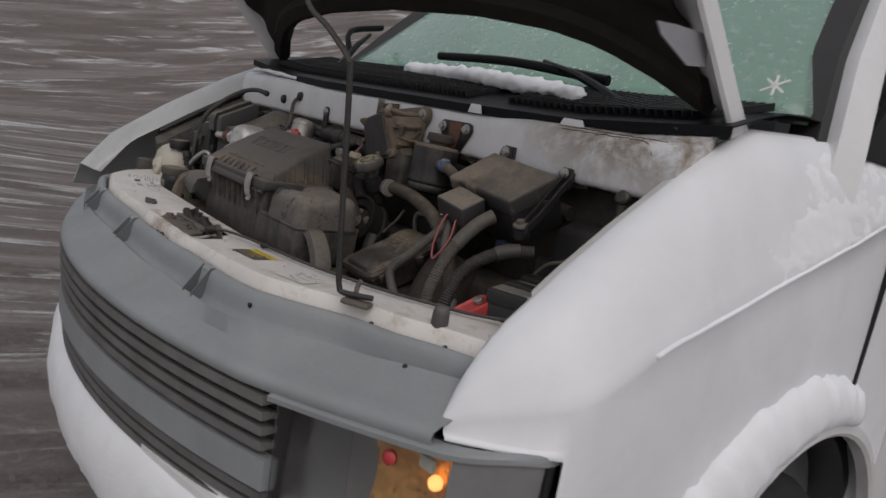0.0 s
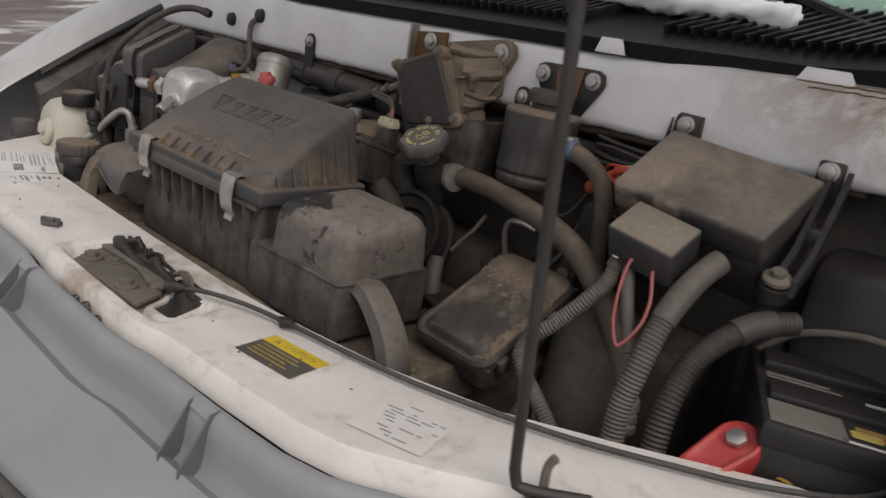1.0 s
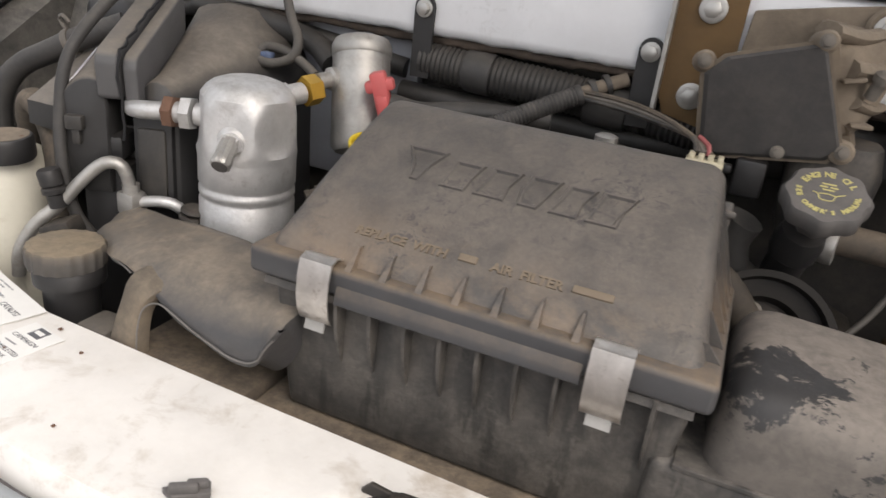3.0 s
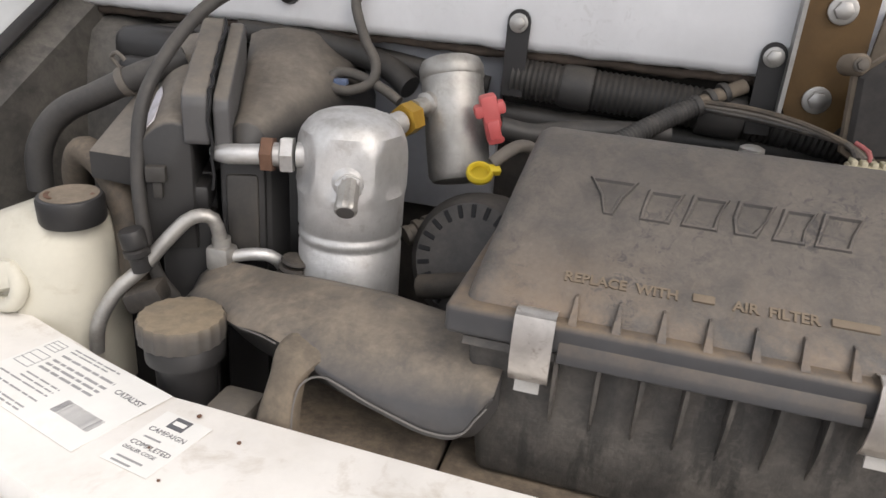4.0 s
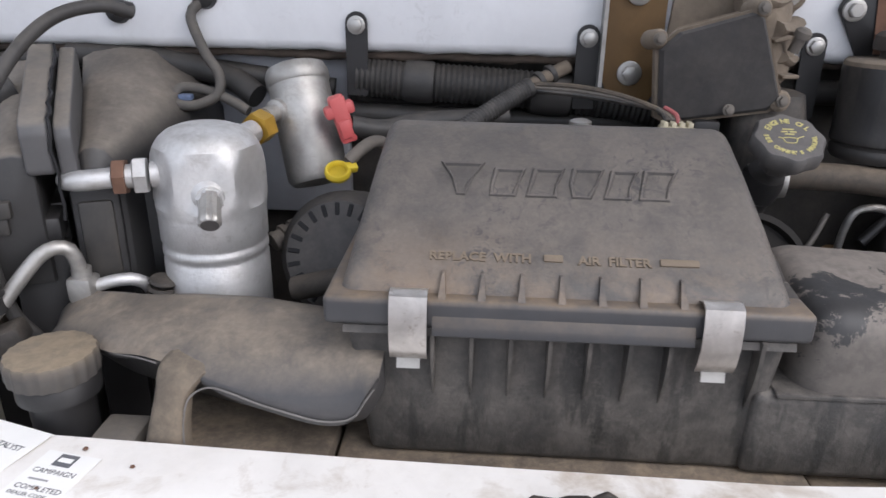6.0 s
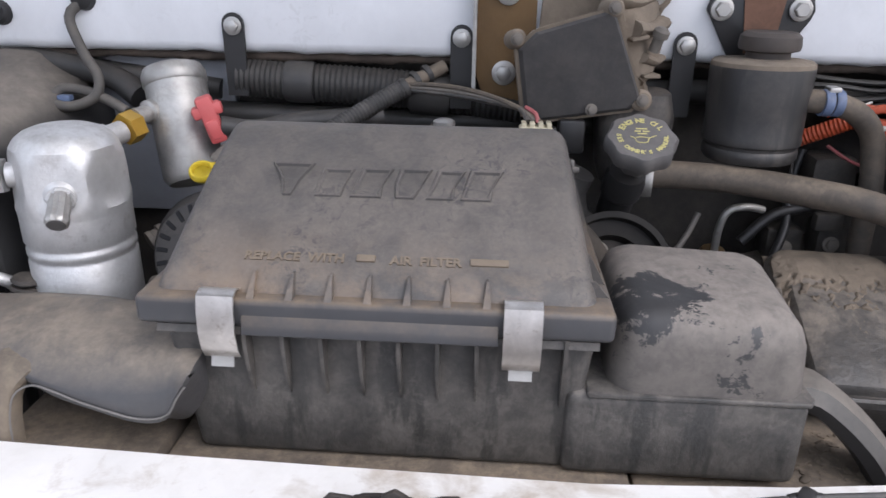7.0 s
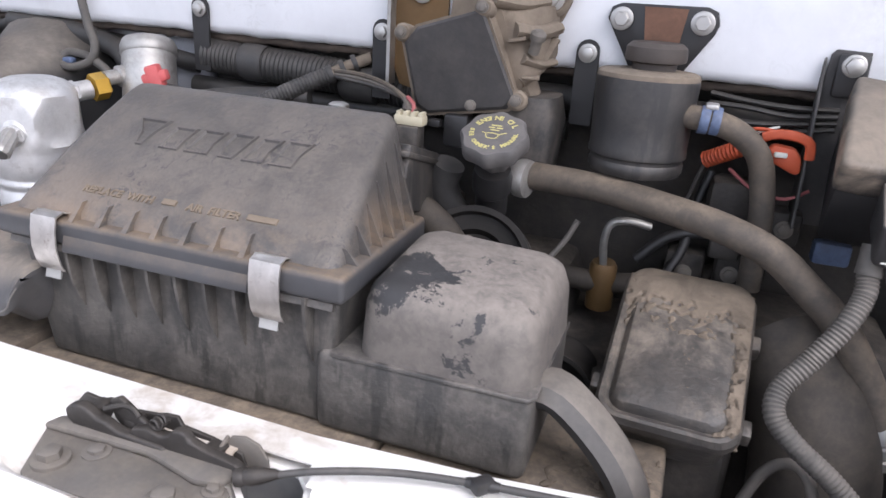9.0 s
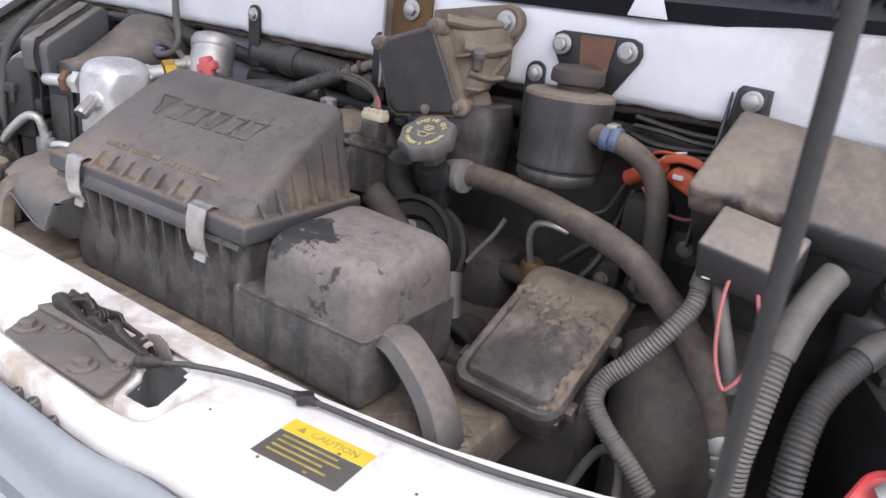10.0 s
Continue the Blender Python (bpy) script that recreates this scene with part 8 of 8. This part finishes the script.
for x, z in ((-0.432, 1.305), (-0.53, 1.288)):
    bm = blank()
    lathe(bm, [(0.014, 0), (0.012, 0.008), (0.008, 0.01)], (x, 0.688, z), (0, -1, 0), 16)
    single("firewall_grommet", bm, BLACK, "black rubber grommet in the white firewall", "grommet")
bm = blank()
tube(bm, [(-0.60, 0.70, 1.24), (-0.5, 0.70, 1.235), (-0.42, 0.695, 1.22), (-0.38, 0.68, 1.20)], 0.014, 12)
single("pipe", bm, CONDUIT_DARK, "dark pipe along the firewall", "pipe")
bm = blank()
lathe(bm, [(0.03, 0.050), (0.075, 0.048), (0.11, 0.040), (0.130, 0.020), (0.140, -0.01), (0.145, -0.06)], (-0.785, 0.70, 1.106), (0.12, -1, 0.22), 48)
drum = thing("blower_housing", (-0.752, 0.70, 1.0), "big dusty black blower housing in the corner", "housing")
part("drum", bm, HOUSING, drum)
bm = blank()
box(bm, (-0.735, 0.635, 1.19), (-0.645, 0.70, 1.236), 0.018, seg=4)
box(bm, (-0.72, 0.622, 1.165), (-0.66, 0.69, 1.205), 0.012, seg=3)
part("motor_cover", bm, BLACK, drum, "black motor cover")

# ---- on the rail ----
latch = thing("hood_latch", (0.03, 0.235, 0.985), "greasy dark steel hood latch bolted to the rail", "latch")
LZ = 0.992
bm = blank()
slab(bm, [(-0.093, 0.246), (-0.085, 0.250), (0.0, 0.247), (0.072, 0.243), (0.078, 0.238), (0.093, 0.204), (0.088, 0.200), (0.0, 0.197), (-0.060, 0.196), (-0.068, 0.200)], LZ - 0.003, LZ + 0.002, "z", 0.0008)
part("latch_plate", bm, DUSTY_STEEL, latch)
bm = blank()
slab(bm, [(-0.092, 0.243), (-0.088, 0.257), (-0.06, 0.263), (0.0, 0.262), (0.045, 0.264), (0.066, 0.259), (0.074, 0.248), (0.068, 0.239), (0.05, 0.235), (0.03, 0.240), (0.0, 0.247), (-0.06, 0.244)], LZ + 0.002, LZ + 0.008, "z", 0.0022, 2)
part("latch_arm", bm, DUSTY_STEEL, latch)
bm = blank()
slab(bm, [(-0.085, LZ - 0.004), (-0.090, LZ + 0.010), (-0.083, LZ + 0.018), (-0.066, LZ + 0.016), (-0.060, LZ + 0.019), (-0.046, LZ + 0.020), (-0.038, LZ + 0.015), (-0.012, LZ + 0.018), (-0.006, LZ + 0.020), (0.006, LZ + 0.021), (0.010, LZ + 0.014), (0.035, LZ + 0.011), (0.062, LZ + 0.005), (0.066, LZ - 0.006)], 0.2745, 0.2785, "y", 0.0012)
part("back_plate", bm, LATCHDARK, latch)
for x0, x1, z1 in ((-0.066, -0.054, 0.020), (-0.034, -0.022, 0.016), (0.036, 0.052, 0.011)):
    bm = blank()
    box(bm, (x0, 0.262, LZ - 0.004), (x1, 0.276, LZ + z1), 0.002)
    part("spacer", bm, LATCHDARK, latch)
bm = blank()
slab(bm, [(-0.070, LZ + 0.004), (-0.078, LZ + 0.012), (-0.079, LZ + 0.019), (-0.073, LZ + 0.024), (-0.063, LZ + 0.026), (-0.056, LZ + 0.023), (-0.049, LZ + 0.018), (-0.044, LZ + 0.018), (-0.030, LZ + 0.012), (0.01, LZ + 0.010), (0.02, LZ)], 0.251, 0.261, "y", 0.0028, 3)
part("latch_hook", bm, LATCHDARK, latch, "rounded greasy hook")
bm = blank()
slab(bm, [(-0.046, LZ + 0.028), (-0.036, LZ + 0.034), (-0.030, LZ + 0.030), (-0.012, LZ + 0.016), (0.01, LZ + 0.012), (0.012, LZ + 0.002), (-0.03, LZ + 0.002), (-0.042, LZ + 0.014)], 0.2625, 0.268, "y", 0.0018, 2)
part("latch_pawl", bm, LATCHDARK, latch)
bm = blank()
slab(bm, [(-0.025, LZ), (-0.02, LZ + 0.016), (-0.006, LZ + 0.020), (0.006, LZ + 0.017), (0.014, LZ + 0.020), (0.018, LZ + 0.025), (0.025, LZ + 0.027), (0.030, LZ + 0.024), (0.032, LZ + 0.020), (0.045, LZ + 0.016), (0.07, LZ + 0.012), (0.085, LZ)], 0.254, 0.263, "y", 0.0024, 2)
part("latch_lever", bm, LATCHDARK, latch, "notched release lever")
bm = blank()
tube(bm, [(0.002 + 0.0042 * math.cos(a), 0.255 + 0.0006 * a, LZ + 0.024 + 0.0045 * math.sin(a)) for a in span(0, 6 * math.pi, 60)], 0.0014, 6, 0.002)
part("latch_spring", bm, LATCHDARK, latch)
bm = blank()
tube(bm, [(-0.046, 0.258, LZ + 0.024), (-0.03, 0.262, LZ + 0.029), (-0.022, 0.263, LZ + 0.026), (-0.018, 0.262, LZ + 0.022)], 0.0022, 8)
part("spring_wire", bm, LATCHDARK, latch)
for x, y, r in ((-0.058, 0.217, 0.0078), (0.043, 0.214, 0.0078), (-0.036, 0.237, 0.006), (0.066, 0.236, 0.0045)):
    bm = blank()
    hexagon(bm, (x, y, LZ + 0.002), (0, 0, 1), r * 1.08, 0.010 if r > 0.007 else 0.005, r * 1.75)
    part("latch_bolt", bm, DUSTY_STEEL, latch)
bm = blank()
slab(bm, [(0.050, LZ - 0.012), (0.047, LZ + 0.008), (0.052, LZ + 0.016), (0.064, LZ + 0.019), (0.076, LZ + 0.015), (0.083, LZ + 0.004), (0.084, LZ - 0.012)], 0.2765, 0.2795, "y", 0.001)
slab(bm, [(0.262, LZ - 0.010), (0.262, LZ + 0.004), (0.270, LZ + 0.012), (0.2795, LZ + 0.015), (0.2795, LZ - 0.012)], 0.0465, 0.0495, "x", 0.001)
part("cable_lug", bm, DUSTY_STEEL, latch, "dusty upright steel lug")
bm = blank()
lathe(bm, [(0.002, -0.002), (0.0062, 0.0), (0.0070, 0.004), (0.0055, 0.007), (0.0066, 0.011), (0.0058, 0.019), (0.0042, 0.026), (0.003, 0.032)], (0.077, 0.247, 1.001), (0.9, 0.22, 0.22), 14)
part("cable_end", bm, LATCHDARK, latch)
cab = thing("release_cable", (0.3, 0.31, 1.005), "black hood release cable along the rail", "cable")
bm = blank()
tube(bm, [(0.10, 0.252, 1.006), (0.128, 0.262, 1.012), (0.18, 0.284, 1.012), (0.24, 0.298, 1.011), (0.33, 0.309, 1.012), (0.41, 0.321, 1.014), (0.47, 0.336, 1.016), (0.56, 0.366, 1.018), (0.65, 0.412, 1.02), (0.70, 0.44, 1.022), (0.76, 0.48, 1.03), (0.79, 0.52, 1.04)], 0.0028, 10, 0.012)
part("cable", bm, HOSEDARK, cab)
bm = blank()
box(bm, (0.232, 0.292, 1.006), (0.248, 0.303, 1.017), 0.003, m=pose(0, 0, 0, 0, 0, 50))
lathe(bm, [(0.0035, -0.012), (0.0045, -0.006), (0.0045, 0.006), (0.0035, 0.012)], (0.240, 0.298, 1.011), (1, 0.15, 0), 10)
part("cable_clip", bm, BLACK, cab)
for x, y in ((0.716, 0.356),):
    bm = blank()
    lathe(bm, [(0.0125, 0), (0.0135, 0.005), (0.013, 0.024), (0.0115, 0.031), (0.008, 0.034)], (x, y, 1.008), (0, 0, 1), 24)
    single("rubber_stop", bm, CAPBLACK, "black rubber hood stop on the rail", "hood stop")
bm = blank()
box(bm, (-0.79, 0.36, 0.99), (-0.755, 0.40, 1.03), 0.008)
single("rubber_stop", bm, CAPBLACK, "black rubber hood stop on the far end of the rail", "hood stop")
bm = blank()
slab(bm, [(0.772, 0.405), (0.815, 0.376), (0.826, 0.40), (0.822, 0.445), (0.798, 0.452)], 1.0145, 1.0175, "z", 0.001)
plate = single("rail_end_plate", bm, RAIL_WHITE, "small white bracket plate at the end of the rail", "bracket")
bm = blank()
lathe(bm, [(0.007, 0), (0.007, 0.0006)], (0.803, 0.426, 1.0176), (0, 0, 1), 14)
part("bolt_hole", bm, VOID, plate)
for x, w, z1 in ((0.016, 0.008, 0.981), (0.045, 0.010, 0.984), (0.075, 0.009, 0.979)):
    bm = blank()
    box(bm, (x - w, y_rail_front(x) - 0.0105, 0.955), (x + w * 0.7, y_rail_front(x) - 0.0025, z1 - 0.004), 0.002)
    lathe(bm, [(0.0052, -0.004), (0.0052, 0.001), (0.0035, 0.002), (0.003, -0.001)], (x, y_rail_front(x) - 0.007, z1 - 0.003), (0, -0.3, 1), 14)
    single("push_clip", bm, CAPBLACK, "black plastic push clip under the rail edge", "clip", "push clips under the rail")
bm = blank()
slab(bm, [(-0.198, 0.207), (-0.185, 0.203), (-0.168, 0.218), (-0.176, 0.228)], 1.0, 1.006, "z", 0.001)
box(bm, (-0.193, 0.208, 1.004), (-0.174, 0.214, 1.012), 0.002, m=pose(0, 0, 0, 0, 0, 35))
box(bm, (-0.186, 0.216, 1.004), (-0.172, 0.222, 1.011), 0.002, m=pose(0, 0, 0, 0, 0, 35))
single("broken_clip", bm, CAPBLACK, "broken black plastic clip stub on the rail", "clip")
bm = blank()
hexagon(bm, (0.798, 0.468, 1.012), (0, -0.3, 1), 0.009, 0.008, 0.014)
single("rail_bolt", bm, DUSTY_STEEL, "bolt at the end of the rail", "bolt")
rng = random.Random(11)
for i in range(16):
    x = rng.uniform(-0.45, 0.45)
    y = y_rail_front(x) + 0.03 + rng.random() * (y_rail_rear(x) - y_rail_front(x) - 0.05)
    if -0.12 < x < 0.17:
        continue
    bm = blank()
    r = rng.uniform(0.001, 0.0022)
    lathe(bm, [(r, 0), (r * 0.8, 0.001)], (x, y, rail_z(x, 0.7) + 0.0006), (0, 0, 1), 7)
    single("paint_chip", bm, RUST, "small rust chip in the rail paint", "chip", "rust chips on the rail")


# stickers, flush on the rail
def sticker(x, y, turn):
    return Matrix.Translation((x, y, rail_z(x, 0.9) + 0.0018)) @ pose(0, 0, 0, 0, -1.4 if x > 0.1 else 0, 0) @ pose(0, 0, 0, 0, 0, turn)


def flat_box(m, x0, y0, x1, y1, z0=0.0, z1=0.0004):
    bm = blank()
    box(bm, (x0, y0, z0), (x1, y1, z1), 0.0, seg=1)
    bmesh.ops.transform(bm, verts=bm.verts, matrix=m)
    return bm


m = sticker(0.2525, 0.2265, 4)
cl = thing("caution_label", m.translation, "caution label with a yellow header and dark grey body", "label")
part("label_body", flat_box(m, 0.0, 0.0, 0.083, 0.034), GREYDARK, cl)
part("label_header", flat_box(m, 0.0, 0.0345, 0.083, 0.052), LABEL_YELLOW, cl)
part("label_word", letters("CAUTION", 0.0105, m @ Matrix.Translation((0.025, 0.0395, 0.0006)), 0.0001), OCHRE, cl)
bm = blank()
slab(bm, [(0.012, 0.0395), (0.020, 0.0395), (0.016, 0.047)], 0.0005, 0.0008, "z")
bmesh.ops.transform(bm, verts=bm.verts, matrix=m)
part("label_triangle", bm, OCHRE, cl)
for i, (w, y) in enumerate(((0.055, 0.0275), (0.062, 0.021), (0.05, 0.0145), (0.058, 0.008), (0.012, 0.002))):
    part("text_bar", flat_box(m, 0.008 + (0.045 if i == 4 else 0), y, 0.008 + w + (0.03 if i == 4 else 0), y + 0.0022, 0.0005, 0.0007), OCHRE, cl)

m = sticker(0.424, 0.226, 13)
wl = thing("worn_label", m.translation, "worn white paper label with faded print", "label")
part("label_sheet", flat_box(m, 0.0, 0.0, 0.075, 0.07), RAIL_WHITE, wl)
rng = random.Random(3)
for i in range(11):
    y = 0.006 + i * 0.0055
    x = 0.004 + rng.random() * 0.012
    while x < 0.068:
        w = rng.uniform(0.004, 0.016)
        if rng.random() < 0.36:
            part("text_bar", flat_box(m, x, y, min(x + w, 0.071), y + 0.0022, 0.0005, 0.0006), FADED, wl)
        x += w + 0.003

m = sticker(-0.611, 0.284, -16)
el = thing("emissions_label", m.translation, "white emissions information label with grey print", "label")
part("label_sheet", flat_box(m, 0.0, 0.0, 0.148, 0.085), PAPER, el)
part("label_word", letters("CATALYST", 0.0082, m @ Matrix.Translation((0.108, 0.060, 0.0006)), 0.0001, 0.8), INK, el)
rng = random.Random(8)
for i, y in enumerate((0.078, 0.074, 0.066, 0.058, 0.052, 0.046, 0.036, 0.031, 0.026, 0.018, 0.008, 0.004)):
    x = 0.03 if i < 8 else 0.01
    end = {0: 0.09, 1: 0.08}.get(i, 0.1 if i < 6 else 0.075)
    while x < end:
        w = rng.uniform(0.006, 0.018)
        part("text_bar", flat_box(m, x, y, min(end, x + w), y + (0.0026 if 2 <= i <= 5 else 0.0016), 0.0005, 0.0006), FADED, el)
        x += w + 0.002
for i in range(22):
    w = rng.choice((0.0008, 0.0012, 0.0018))
    part("barcode_bar", flat_box(m, 0.092 + i * 0.0021, 0.019, 0.092 + i * 0.0021 + w * 0.7, 0.034, 0.0005, 0.0006), INK, el)
for x0, y0, x1, y1 in ((0.004, 0.066, 0.02, 0.078), (0.004, 0.04, 0.024, 0.06)):
    for k in range(4):
        part("diagram_line", flat_box(m, x0, y0 + (y1 - y0) * k / 3, x1, y0 + (y1 - y0) * k / 3 + 0.0008, 0.0005, 0.0006), FADED, el)
    for k in range(2):
        part("diagram_line", flat_box(m, x0 + (x1 - x0) * k, y0, x0 + (x1 - x0) * k + 0.0008, y1, 0.0005, 0.0006), FADED, el)
m = sticker(-0.452, 0.247, -10)
gl = thing("campaign_label", m.translation, "small recall campaign label with a dark square mark", "label")
part("label_sheet", flat_box(m, 0.004, 0.0, 0.048, 0.062), PAPER, gl)
part("square_mark", flat_box(m, 0.017, 0.047, 0.032, 0.060, 0.0005, 0.0006), INK, gl)
part("mark_hole", flat_box(m, 0.019, 0.0515, 0.030, 0.056, 0.0007, 0.0008), PAPER, gl)
for text, y, size in (("CAMPAIGN", 0.0385, 0.0068), ("COMPLETED", 0.0215, 0.0066), ("DEALER CODE", 0.0155, 0.0046)):
    part("label_word", letters(text, size, m @ Matrix.Translation((0.008, y, 0.0006)), 0.0001), INK, gl)
for y, w in ((0.031, 0.016), (0.007, 0.024), (0.002, 0.018)):
    part("text_bar", flat_box(m, 0.012, y, 0.012 + w, y + 0.0018, 0.0005, 0.0006), FADED, gl)

# white tabs on the cowl lip
for x, w, y, z in ((0.337, 0.022, 0.684, 1.344), (0.588, 0.034, 0.7075, 1.346)):
    bm = blank()
    slab(bm, [(x - w, z), (x + w, z), (x + w * 0.62, z + 0.019), (x - w * 0.7, z + 0.019)], y - 0.003, y, "y", 0.0008)
    single("cowl_tab", bm, WHITE, "small white painted tab on the cowl lip", "tab", "tabs on the cowl lip")
